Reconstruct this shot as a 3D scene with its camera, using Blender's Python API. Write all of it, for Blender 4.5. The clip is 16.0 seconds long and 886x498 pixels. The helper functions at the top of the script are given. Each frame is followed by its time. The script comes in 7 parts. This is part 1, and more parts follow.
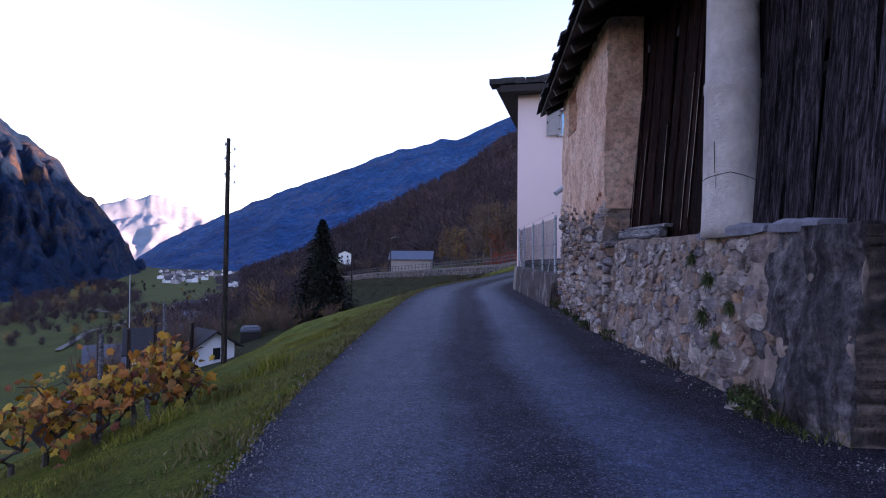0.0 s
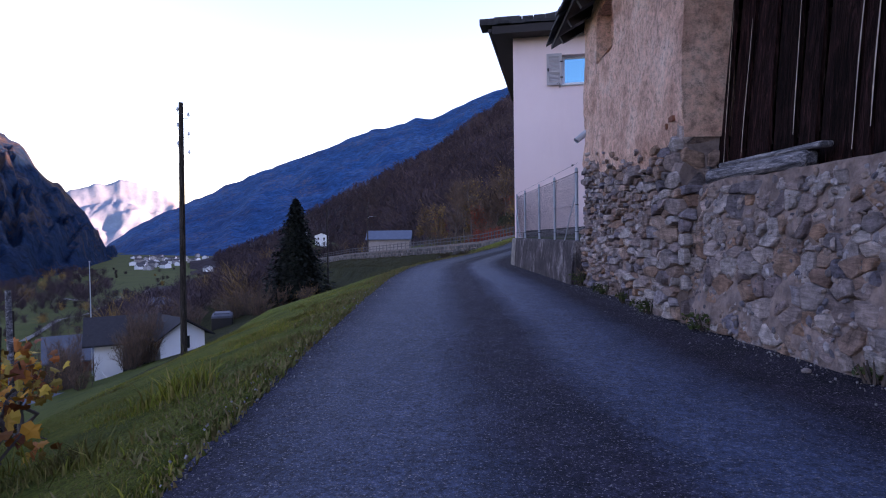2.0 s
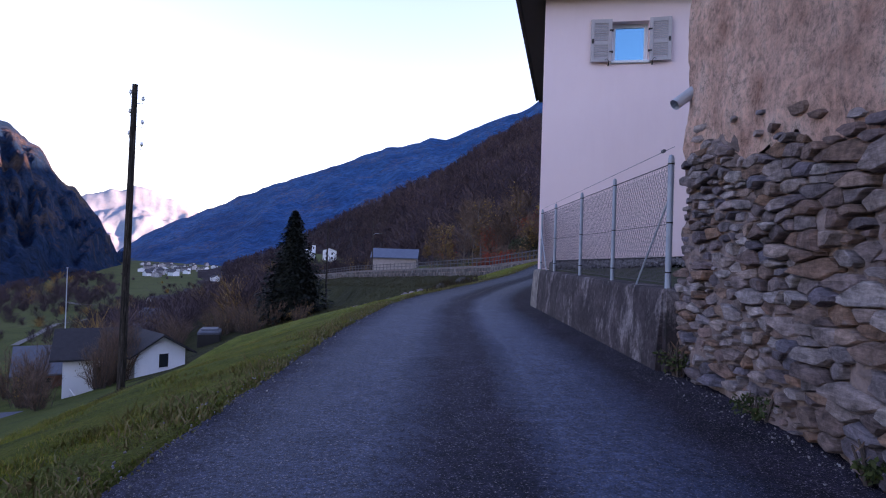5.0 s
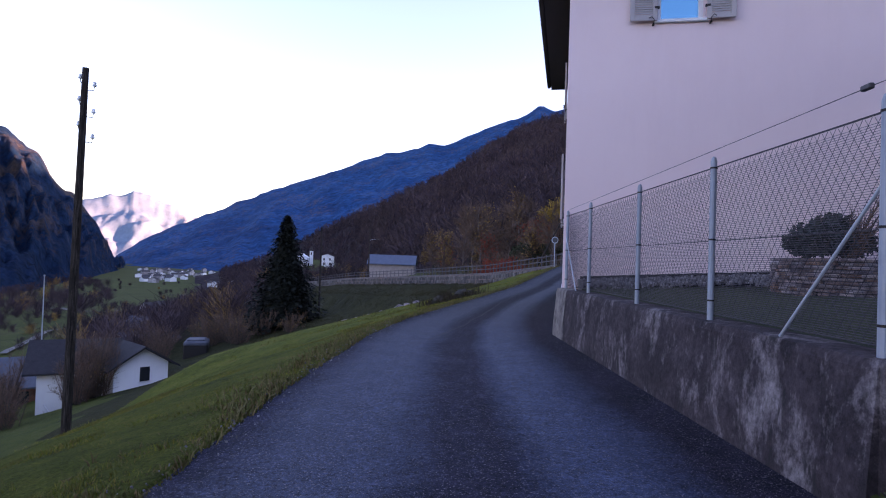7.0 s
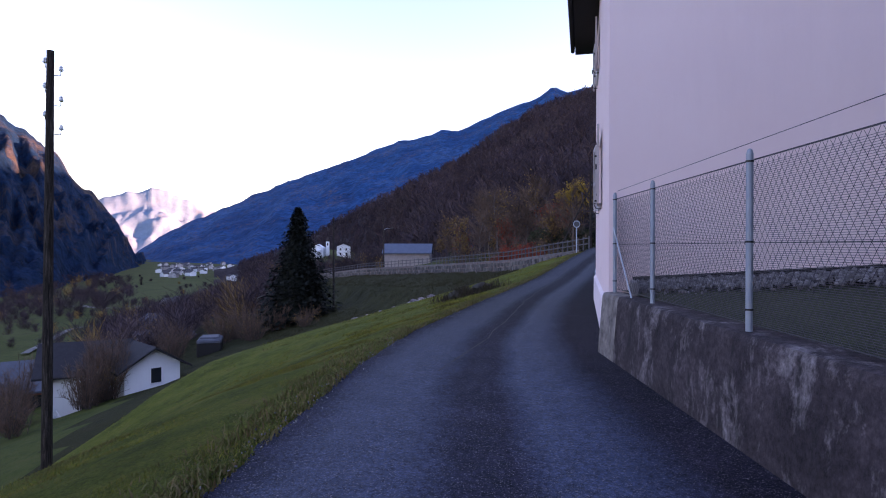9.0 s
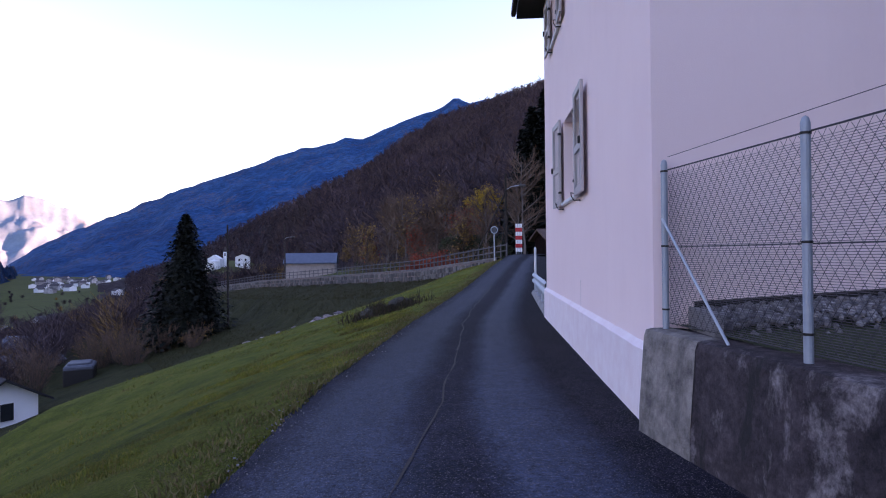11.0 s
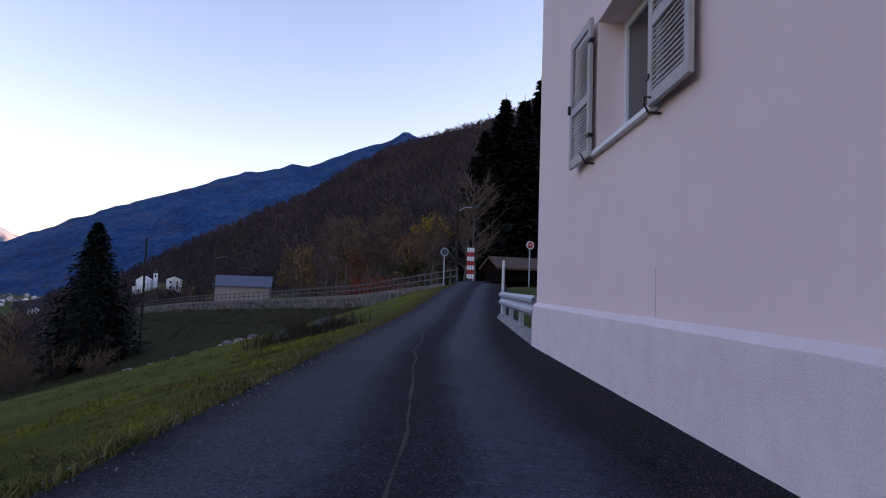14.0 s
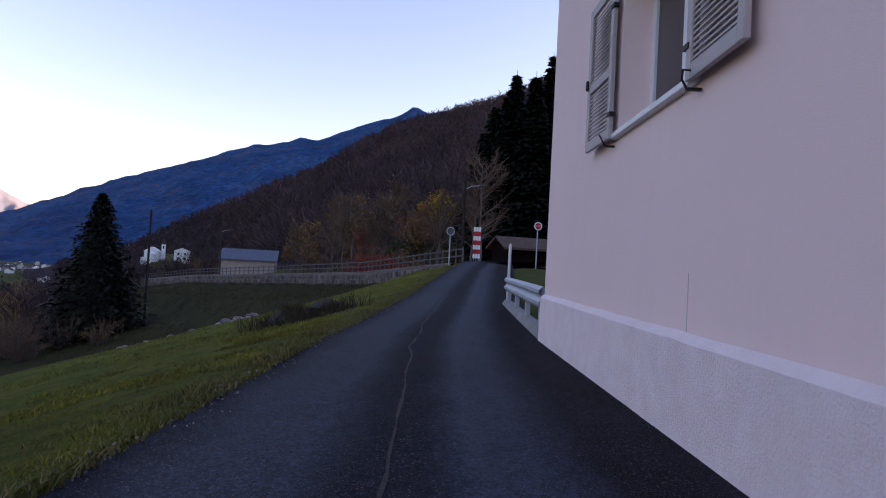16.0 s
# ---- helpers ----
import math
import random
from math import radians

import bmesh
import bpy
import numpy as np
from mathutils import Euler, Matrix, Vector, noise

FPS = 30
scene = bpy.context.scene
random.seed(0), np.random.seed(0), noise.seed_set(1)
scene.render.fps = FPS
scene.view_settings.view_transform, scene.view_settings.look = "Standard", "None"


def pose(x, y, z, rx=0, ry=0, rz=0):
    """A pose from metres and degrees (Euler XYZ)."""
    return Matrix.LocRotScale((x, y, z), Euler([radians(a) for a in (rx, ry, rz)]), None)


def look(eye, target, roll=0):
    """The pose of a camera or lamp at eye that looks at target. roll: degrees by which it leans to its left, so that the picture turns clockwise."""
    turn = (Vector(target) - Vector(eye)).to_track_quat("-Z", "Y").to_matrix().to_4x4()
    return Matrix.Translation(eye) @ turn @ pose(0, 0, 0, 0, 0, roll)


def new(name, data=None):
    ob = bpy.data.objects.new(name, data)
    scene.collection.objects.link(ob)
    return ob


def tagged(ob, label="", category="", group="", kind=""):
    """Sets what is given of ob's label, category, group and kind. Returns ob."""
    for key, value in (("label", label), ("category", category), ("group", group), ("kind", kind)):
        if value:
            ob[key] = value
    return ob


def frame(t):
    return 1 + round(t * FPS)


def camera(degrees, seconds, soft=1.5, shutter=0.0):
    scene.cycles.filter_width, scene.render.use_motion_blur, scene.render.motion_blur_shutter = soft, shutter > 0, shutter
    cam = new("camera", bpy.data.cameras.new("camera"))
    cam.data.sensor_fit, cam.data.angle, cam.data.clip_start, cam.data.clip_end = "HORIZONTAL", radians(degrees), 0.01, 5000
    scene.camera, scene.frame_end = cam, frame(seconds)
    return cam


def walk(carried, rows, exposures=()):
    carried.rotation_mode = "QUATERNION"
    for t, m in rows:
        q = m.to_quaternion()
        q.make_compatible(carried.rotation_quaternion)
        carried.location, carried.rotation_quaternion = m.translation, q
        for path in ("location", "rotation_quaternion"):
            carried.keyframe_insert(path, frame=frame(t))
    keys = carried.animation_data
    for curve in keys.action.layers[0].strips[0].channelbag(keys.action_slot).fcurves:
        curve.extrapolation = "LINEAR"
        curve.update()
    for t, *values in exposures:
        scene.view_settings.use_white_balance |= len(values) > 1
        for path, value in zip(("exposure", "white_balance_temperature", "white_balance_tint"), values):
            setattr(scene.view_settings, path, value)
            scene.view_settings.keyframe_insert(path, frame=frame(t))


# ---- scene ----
cam = camera(72.1, 16.0, soft=1.1)
PATH = [
    (0, (0.695, -8.383, 1.203), (0.543, -6.389, 1.22), 0.4),
    (0.5, (0.587, -7.646, 1.076), (0.443, -5.652, 1.1), 1.0),
    (1, (0.414, -7.13, 1.118), (0.268, -5.138, 1.024), 0.3),
    (1.5, (0.289, -6.34, 1.036), (0.145, -4.345, 1.013), -1.1),
    (2, (0.195, -5.483, 0.949), (0.117, -3.485, 0.9), -0.8),
    (2.5, (0.218, -4.513, 0.905), (0.136, -2.515, 0.858), 0.5),
    (3, (0.299, -3.534, 0.86), (0.202, -1.537, 0.884), 1.1),
    (3.5, (0.342, -2.762, 0.884), (0.229, -0.766, 0.904), 1.9),
    (4, (0.358, -1.983, 0.937), (0.253, 0.013, 0.966), 2.5),
    (4.2, (0.365, -1.676, 0.977), (0.258, 0.32, 1.004), 2.9),
    (6.3, (0.144, 1.462, 1.114), (0.03, 3.459, 1.122), -0.4),
    (6.5, (0.142, 1.774, 1.134), (0.026, 3.77, 1.154), 0.4),
    (7, (0.159, 2.497, 1.211), (0.054, 4.494, 1.247), 1.9),
    (7.5, (0.139, 3.023, 1.274), (0.015, 5.019, 1.32), 1.0),
    (8, (0.088, 3.391, 1.423), (-0.049, 5.385, 1.371), 0.5),
    (8.2, (0.102, 3.598, 1.393), (-0.04, 5.593, 1.39), 0.4),
    (10.3, (-0.045, 7.097, 1.455), (-0.212, 9.09, 1.43), 0.1),
    (10.5, (-0.118, 7.456, 1.445), (-0.226, 9.453, 1.424), 1.1),
    (11, (-0.361, 8.338, 1.402), (-0.208, 10.333, 1.419), -0.6),
    (11.5, (-0.495, 9.191, 1.325), (-0.223, 11.172, 1.361), -0.3),
    (12, (-0.537, 9.97, 1.18), (-0.178, 11.938, 1.185), -2.3),
    (12.5, (-0.475, 10.662, 1.116), (-0.121, 12.629, 1.041), -0.8),
    (13, (-0.279, 11.616, 1.063), (0.066, 13.586, 1.089), -1.0),
    (13.5, (-0.147, 12.307, 0.887), (0.211, 14.26, 1.13), 1.7),
    (14, (-0.054, 12.608, 0.818), (0.281, 14.575, 0.947), 1.9),
    (14.5, (-0.031, 12.688, 0.83), (0.283, 14.663, 0.87), 1.8),
    (15, (-0.035, 12.75, 0.938), (0.273, 14.726, 0.895), 1.0),
    (15.5, (0.032, 13.004, 1.034), (0.348, 14.979, 1.028), 0.2),
    (16, (0.119, 13.234, 0.988), (0.435, 15.208, 1.04), 3.1),
]
EXPO = [(0.0, 2.65, 7050, 52), (10.5, 2.62, 7050, 52), (12.9, 2.44, 7100, 51), (13.5, 2.2, 7300, 48), (14.0, 1.98, 7600, 46), (15.0, 1.88, 7600, 46), (16.0, 2.02, 7600, 46)]
walk(cam, [(t, look(eye, target, roll)) for t, eye, target, roll in PATH], EXPO)

# ---- sky and sun ----
SUN_ELEVATION, SUN_AZIMUTH = 6.0, 86.0
world = bpy.data.worlds.new("evening_sky")
scene.world = world
world.use_nodes = True
wn = world.node_tree
sky = wn.nodes.new("ShaderNodeTexSky")
sky.sky_type, sky.sun_disc = "NISHITA", False
sky.sun_elevation, sky.sun_rotation = radians(SUN_ELEVATION), radians(SUN_AZIMUTH)
sky.air_density, sky.dust_density, sky.ozone_density = 1.0, 0.3, 2.0
wn.links.new(sky.outputs[0], wn.nodes["Background"].inputs[0])
wn.nodes["Background"].inputs[1].default_value = 0.15
sun_data = bpy.data.lights.new("sun", "SUN")
sun_data.energy, sun_data.angle, sun_data.color = 5.0, radians(0.5), (1.0, 0.62, 0.38)
sun = new("sun", sun_data)
_a, _e = radians(SUN_AZIMUTH), radians(SUN_ELEVATION)
sun.matrix_world = look((math.sin(_a) * math.cos(_e) * 50, math.cos(_a) * math.cos(_e) * 50, math.sin(_e) * 50), (0, 0, 0))


# ---- mesh helpers ----
class Shape:
    """Collects vertices and faces for one mesh."""

    def __init__(self):
        self.v, self.f, self.uv = [], [], None

    def face(self, *points):
        n = len(self.v)
        self.v += [tuple(p) for p in points]
        self.f.append(tuple(range(n, n + len(points))))
        return self

    def box(self, x0, y0, z0, x1, y1, z1, m=None, bevel=0.0):
        b = min(bevel, abs(x1 - x0) * 0.3, abs(y1 - y0) * 0.3, abs(z1 - z0) * 0.3)
        n = len(self.v)
        if b <= 0:
            pts = [(x, y, z) for z in (z0, z1) for y in (y0, y1) for x in (x0, x1)]
            faces = [(0, 2, 3, 1), (4, 5, 7, 6), (0, 1, 5, 4), (2, 6, 7, 3), (0, 4, 6, 2), (1, 3, 7, 5)]
        else:
            pts, faces = [], []
            for sz, z in ((-1, z0), (1, z1)):
                for sy, y in ((-1, y0), (1, y1)):
                    for sx, x in ((-1, x0), (1, x1)):
                        pts += [(x, y - sy * b, z - sz * b), (x - sx * b, y, z - sz * b), (x - sx * b, y - sy * b, z)]
            c = lambda sx, sy, sz, k: (sz * 4 + sy * 2 + sx) * 3 + k
            for s in (0, 1):
                faces += [(c(s, 0, 0, 0), c(s, 1, 0, 0), c(s, 1, 1, 0), c(s, 0, 1, 0)), (c(0, s, 0, 1), c(1, s, 0, 1), c(1, s, 1, 1), c(0, s, 1, 1)),
                          (c(0, 0, s, 2), c(1, 0, s, 2), c(1, 1, s, 2), c(0, 1, s, 2))]
                for q in (0, 1):
                    faces += [(c(s, q, 0, 0), c(s, q, 1, 0), c(s, q, 1, 1), c(s, q, 0, 1)), (c(s, 0, q, 0), c(s, 1, q, 0), c(s, 1, q, 2), c(s, 0, q, 2)),
                              (c(0, s, q, 1), c(1, s, q, 1), c(1, s, q, 2), c(0, s, q, 2))]
                    for r in (0, 1):
                        faces.append((c(s, q, r, 0), c(s, q, r, 1), c(s, q, r, 2)))
        if m is not None:
            pts = [tuple(m @ Vector(p)) for p in pts]
        self.v += pts
        self.f += [tuple(n + i for i in f) for f in faces]
        return self

    def tube(self, points, radii, sides=6, caps=True):
        """A tube along points with a radius at each."""
        pts = [Vector(p) for p in points]
        n0 = len(self.v)
        for i, p in enumerate(pts):
            d = (pts[min(i + 1, len(pts) - 1)] - pts[max(i - 1, 0)]).normalized()
            side = d.cross(Vector((0, 0, 1)) if abs(d.z) < 0.9 else Vector((1, 0, 0))).normalized()
            up = side.cross(d)
            r = radii[i] if isinstance(radii, (list, tuple)) else radii
            for k in range(sides):
                a = 2 * math.pi * k / sides
                self.v.append(tuple(p + r * (math.cos(a) * side + math.sin(a) * up)))
        for i in range(len(pts) - 1):
            for k in range(sides):
                a, b = n0 + i * sides + k, n0 + i * sides + (k + 1) % sides
                self.f.append((a, b, b + sides, a + sides))
        if caps:
            self.f.append(tuple(n0 + k for k in range(sides)))
            self.f.append(tuple(n0 + (len(pts) - 1) * sides + k for k in reversed(range(sides))))
        return self

    def lathe(self, profile, centre=(0, 0, 0), sides=20):
        n0 = len(self.v)
        for r, z in profile:
            for k in range(sides):
                a = 2 * math.pi * k / sides
                self.v.append((centre[0] + r * math.cos(a), centre[1] + r * math.sin(a), centre[2] + z))
        for i in range(len(profile) - 1):
            for k in range(sides):
                a, b = n0 + i * sides + k, n0 + i * sides + (k + 1) % sides
                self.f.append((a, b, b + sides, a + sides))
        self.f.append(tuple(n0 + k for k in reversed(range(sides))))
        self.f.append(tuple(n0 + (len(profile) - 1) * sides + k for k in range(sides)))
        return self

    def quads(self, array):
        """An array (n, 4, 3) of loose quads."""
        n0 = len(self.v)
        self.v += [tuple(p) for p in np.asarray(array).reshape(-1, 3).tolist()]
        self.f += [(n0 + 4 * i, n0 + 4 * i + 1, n0 + 4 * i + 2, n0 + 4 * i + 3) for i in range(len(array))]
        return self

    def mesh(self, name, material=None, smooth=False):
        me = bpy.data.meshes.new(name)
        me.from_pydata(self.v, [], self.f)
        if material:
            me.materials.append(material)
        if smooth:
            me.polygons.foreach_set("use_smooth", [True] * len(me.polygons))
        me.update()
        return me


def outward(me):
    bm = bmesh.new()
    bm.from_mesh(me)
    bmesh.ops.recalc_face_normals(bm, faces=bm.faces)
    bm.to_mesh(me)
    bm.free()
    return me


def part(name, shape, material, parent, label="", smooth=False, kind=""):
    me = shape if isinstance(shape, bpy.types.Mesh) else outward(shape.mesh(name, material, smooth))
    ob = new(name, me)
    ob.parent = parent
    return tagged(ob, label, kind=kind)


def thing(name, label, category, m=None, group="", kind=""):
    ob = new(name)
    ob.empty_display_size = 0.2
    if m is not None:
        ob.matrix_world = m
    return tagged(ob, label, category, group, kind)


def solid(name, shape, material, label, category, m=None, group="", kind="", smooth=False, fix=True):
    me = shape.mesh(name, material, smooth)
    ob = new(name, outward(me) if fix else me)
    if m is not None:
        ob.matrix_world = m
    return tagged(ob, label, category, group, kind)


# ---- materials ----
class Mat:
    """A principled material with noise driven colour and bump."""

    def __init__(self, name, rough=0.8, metal=0.0, spec=0.5):
        self.m = bpy.data.materials.new(name)
        self.m.use_nodes = True
        self.t = self.m.node_tree
        self.b = self.t.nodes["Principled BSDF"]
        self.b.inputs["Roughness"].default_value = rough
        self.b.inputs["Metallic"].default_value = metal
        self.b.inputs["Specular IOR Level"].default_value = spec
        self.coord = self.t.nodes.new("ShaderNodeTexCoord").outputs["Object"]

    def scaled(self, sx, sy, sz, source=None):
        n = self.t.nodes.new("ShaderNodeMapping")
        n.inputs["Scale"].default_value = (sx, sy, sz)
        self.t.links.new(source or self.coord, n.inputs[0])
        return n.outputs[0]

    def noise(self, scale, detail=4.0, rough=0.6, vector=None, kind="noise", distort=0.0):
        if kind == "noise":
            n = self.t.nodes.new("ShaderNodeTexNoise")
            n.inputs["Detail"].default_value, n.inputs["Roughness"].default_value = detail, rough
            n.inputs["Distortion"].default_value = distort
            out = n.outputs["Fac"]
        else:
            n = self.t.nodes.new("ShaderNodeTexVoronoi")
            out = n.outputs["Distance"]
        n.inputs["Scale"].default_value = scale
        self.t.links.new(vector or self.coord, n.inputs["Vector"])
        return out

    def ramp(self, fac, stops):
        n = self.t.nodes.new("ShaderNodeValToRGB")
        e = n.color_ramp.elements
        while len(e) < len(stops):
            e.new(0.5)
        for k, (p, c) in zip(e, stops):
            k.position, k.color = p, (*(c if isinstance(c, tuple) else (c, c, c)), 1)
        self.t.links.new(fac, n.inputs[0])
        return n.outputs[0]

    def mix(self, fac, a, b, mode="MIX"):
        n = self.t.nodes.new("ShaderNodeMix")
        n.data_type, n.blend_type = "RGBA", mode
        for socket, value in ((n.inputs[0], fac), (n.inputs[6], a), (n.inputs[7], b)):
            if isinstance(value, (int, float)):
                socket.default_value = value
            elif isinstance(value, tuple):
                socket.default_value = (*value, 1)
            else:
                self.t.links.new(value, socket)
        return n.outputs[2]

    def random(self):
        return self.t.nodes.new("ShaderNodeObjectInfo").outputs["Random"]

    def island(self):
        return self.t.nodes.new("ShaderNodeNewGeometry").outputs["Random Per Island"]

    def colour(self, out):
        if isinstance(out, tuple):
            self.b.inputs["Base Color"].default_value = (*out, 1)
        else:
            self.t.links.new(out, self.b.inputs["Base Color"])
        return self

    def rough(self, out):
        self.t.links.new(out, self.b.inputs["Roughness"])
        return self

    def bump(self, height, strength=0.5, distance=0.01):
        n = self.t.nodes.new("ShaderNodeBump")
        n.inputs["Strength"].default_value, n.inputs["Distance"].default_value = strength, distance
        self.t.links.new(height, n.inputs["Height"])
        self.t.links.new(n.outputs[0], self.b.inputs["Normal"])
        return self


def mat_plain(name, a, b, scale=6.0, rough=0.8, metal=0.0, bump=0.3, fine=60.0, distance=0.004, spec=0.5):
    k = Mat(name, rough, metal, spec)
    k.colour(k.ramp(k.noise(scale, 6, 0.7), [(0.3, a), (0.7, b)]))
    return k.bump(k.noise(fine, 4), bump, distance).m


def mat_random(name, colours, rough=0.85, island=False, scale=9.0, bump=0.5, fine=40.0, distance=0.006):
    """Colour by piece, mottled by noise."""
    k = Mat(name, rough)
    n = len(colours)
    base = k.ramp(k.island() if island else k.random(), [(i / max(1, n - 1), c) for i, c in enumerate(colours)])
    mott = k.ramp(k.noise(scale, 6, 0.7), [(0.28, 0.4), (0.72, 1.5)])
    k.colour(k.mix(1.0, base, mott, "MULTIPLY"))
    return k.bump(k.noise(fine, 5), bump, distance).m


def mat_asphalt():
    k = Mat("asphalt", 0.72, spec=0.14)
    uv = k.t.nodes.new("ShaderNodeUVMap").outputs[0]
    sep = k.t.nodes.new("ShaderNodeSeparateXYZ")
    k.t.links.new(uv, sep.inputs[0])
    warp = k.t.nodes.new("ShaderNodeMath")
    warp.operation = "MULTIPLY_ADD"
    k.t.links.new(k.noise(0.35, 3), warp.inputs[0])
    warp.inputs[1].default_value = 0.12
    k.t.links.new(sep.outputs[0], warp.inputs[2])
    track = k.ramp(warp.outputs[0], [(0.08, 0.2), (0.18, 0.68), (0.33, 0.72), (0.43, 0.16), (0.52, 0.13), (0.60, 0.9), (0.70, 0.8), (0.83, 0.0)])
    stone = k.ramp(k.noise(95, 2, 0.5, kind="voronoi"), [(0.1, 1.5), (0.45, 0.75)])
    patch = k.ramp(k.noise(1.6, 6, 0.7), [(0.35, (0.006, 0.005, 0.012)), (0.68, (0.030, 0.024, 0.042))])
    # Wheel-track wear, with the blue sheen of the sky put into the colour.
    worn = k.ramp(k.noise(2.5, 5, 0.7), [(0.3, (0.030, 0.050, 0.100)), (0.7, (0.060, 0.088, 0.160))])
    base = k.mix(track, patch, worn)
    base = k.mix(1.0, base, stone, "MULTIPLY")
    base = k.mix(1.0, base, k.ramp(k.noise(34, 4, 0.8), [(0.36, 0.35), (0.64, 1.85)]), "MULTIPLY")
    base = k.mix(1.0, base, k.ramp(k.noise(9, 5, 0.8), [(0.35, 0.7), (0.65, 1.3)]), "MULTIPLY")
    grit = k.ramp(k.noise(85, 3, 0.6), [(0.60, 0.0), (0.67, 1.0)])
    base = k.mix(grit, base, (0.24, 0.22, 0.25))
    # The asphalt gets darker from y 9 to 19 and stays so beyond.
    up_lane = k.t.nodes.new("ShaderNodeMapRange")
    up_lane.inputs["From Min"].default_value, up_lane.inputs["From Max"].default_value = 9.0, 19.0
    k.t.links.new(sep.outputs[1], up_lane.inputs[0])
    base = k.mix(1.0, base, k.ramp(up_lane.outputs[0], [(0.0, 1.0), (1.0, 0.38)]), "MULTIPLY")
    k.colour(base)
    k.rough(k.ramp(track, [(0.0, 0.9), (1.0, 0.55)]))
    return k.bump(k.noise(110, 4, 0.7), 0.9, 0.008).m


def mat_wood(name, dark, light, rough=0.85, vertical=True):
    k = Mat(name, rough, spec=0.06)
    v = k.scaled(10, 10, 0.45) if vertical else k.scaled(14, 0.7, 14)
    grain = k.noise(3.0, 9, 0.8, v, distort=0.9)
    base = k.ramp(grain, [(0.36, tuple(0.25 * c for c in dark)), (0.47, dark), (0.56, light), (0.68, tuple(min(0.6, 3.0 * c) for c in light))])
    tone = k.ramp(k.random(), [(0.0, 0.6), (1.0, 1.35)])
    base = k.mix(1.0, base, tone, "MULTIPLY")
    grey = k.ramp(k.noise(2.2, 6, 0.7, k.scaled(5, 5, 0.5) if vertical else None), [(0.56, 0.0), (0.72, 0.45)])
    k.colour(k.mix(grey, base, tuple(1.5 * c for c in light)))
    return k.bump(grain, 0.9, 0.012).m


def mat_plaster(name, a, b, stain, fine=70.0, strength=0.35, big=1.1, amount=0.5, depth=0.008):
    k = Mat(name, 0.9, spec=0.2)
    base = k.ramp(k.noise(big, 6, 0.65), [(0.3, a), (0.7, b)])
    streak = k.ramp(k.noise(1.2, 6, 0.7, k.scaled(2.2, 2.2, 0.35)), [(0.5, 0.0), (0.8, amount)])
    base = k.mix(streak, base, stain)
    k.colour(base)
    return k.bump(k.noise(fine, 5, 0.7), strength, depth).m


def mat_concrete_wall():
    k = Mat("stained_concrete", 0.9, spec=0.25)
    base = k.ramp(k.noise(2.2, 7, 0.75), [(0.3, (0.012, 0.009, 0.012)), (0.6, (0.060, 0.046, 0.053))])
    drip = k.noise(1.6, 7, 0.75, k.scaled(1.5, 1.5, 0.8), distort=0.3)
    base = k.mix(k.ramp(drip, [(0.52, 0.0), (0.66, 0.85)]), base, (0.24, 0.21, 0.22))
    base = k.mix(1.0, base, k.ramp(k.noise(17, 7, 0.8), [(0.34, 0.45), (0.66, 1.6)]), "MULTIPLY")
    moss = k.noise(3.4, 5, 0.7, k.scaled(2.0, 2.0, 0.6))
    base = k.mix(k.ramp(moss, [(0.56, 0.0), (0.66, 0.9)]), base, (0.022, 0.02, 0.022))
    k.colour(base)
    return k.bump(k.noise(38, 6, 0.75), 0.55, 0.01).m


def mat_stone():
    k = Mat("field_stone", 0.88, spec=0.3)
    tones = [(0.26, 0.19, 0.19), (0.38, 0.30, 0.29), (0.11, 0.095, 0.115), (0.31, 0.19, 0.145), (0.42, 0.35, 0.345), (0.16, 0.145, 0.185), (0.30, 0.165, 0.11), (0.25, 0.205, 0.215), (0.44, 0.38, 0.375), (0.19, 0.14, 0.14)]
    base = k.ramp(k.random(), [(i / (len(tones) - 1), c) for i, c in enumerate(tones)])
    base = k.mix(1.0, base, k.ramp(k.noise(8, 8, 0.75), [(0.3, 0.28), (0.7, 1.75)]), "MULTIPLY")
    bands = k.noise(2.2, 7, 0.7, k.scaled(2.5, 2.5, 16), distort=0.8)
    base = k.mix(1.0, base, k.ramp(bands, [(0.35, 0.6), (0.65, 1.35)]), "MULTIPLY")
    base = k.mix(k.ramp(k.noise(5.5, 6, 0.7), [(0.62, 0.0), (0.7, 0.5)]), base, (0.33, 0.31, 0.32))
    k.colour(base)
    return k.bump(k.noise(16, 9, 0.8), 1.0, 0.05).m


def mat_old_plaster():
    k = Mat("weathered_lime_plaster", 0.92, spec=0.15)
    base = k.ramp(k.noise(1.8, 7, 0.7), [(0.3, (0.45, 0.225, 0.165)), (0.52, (0.76, 0.475, 0.38)), (0.75, (0.86, 0.66, 0.57))])
    base = k.mix(1.0, base, k.ramp(k.noise(13, 8, 0.85), [(0.36, 0.4), (0.5, 1.0), (0.64, 1.3)]), "MULTIPLY")
    streak = k.ramp(k.noise(1.5, 7, 0.75, k.scaled(2.5, 2.5, 0.5)), [(0.56, 0.0), (0.74, 0.6)])
    base = k.mix(streak, base, (0.15, 0.12, 0.12))
    k.colour(base)
    return k.bump(k.noise(13, 9, 0.78), 1.0, 0.06).m


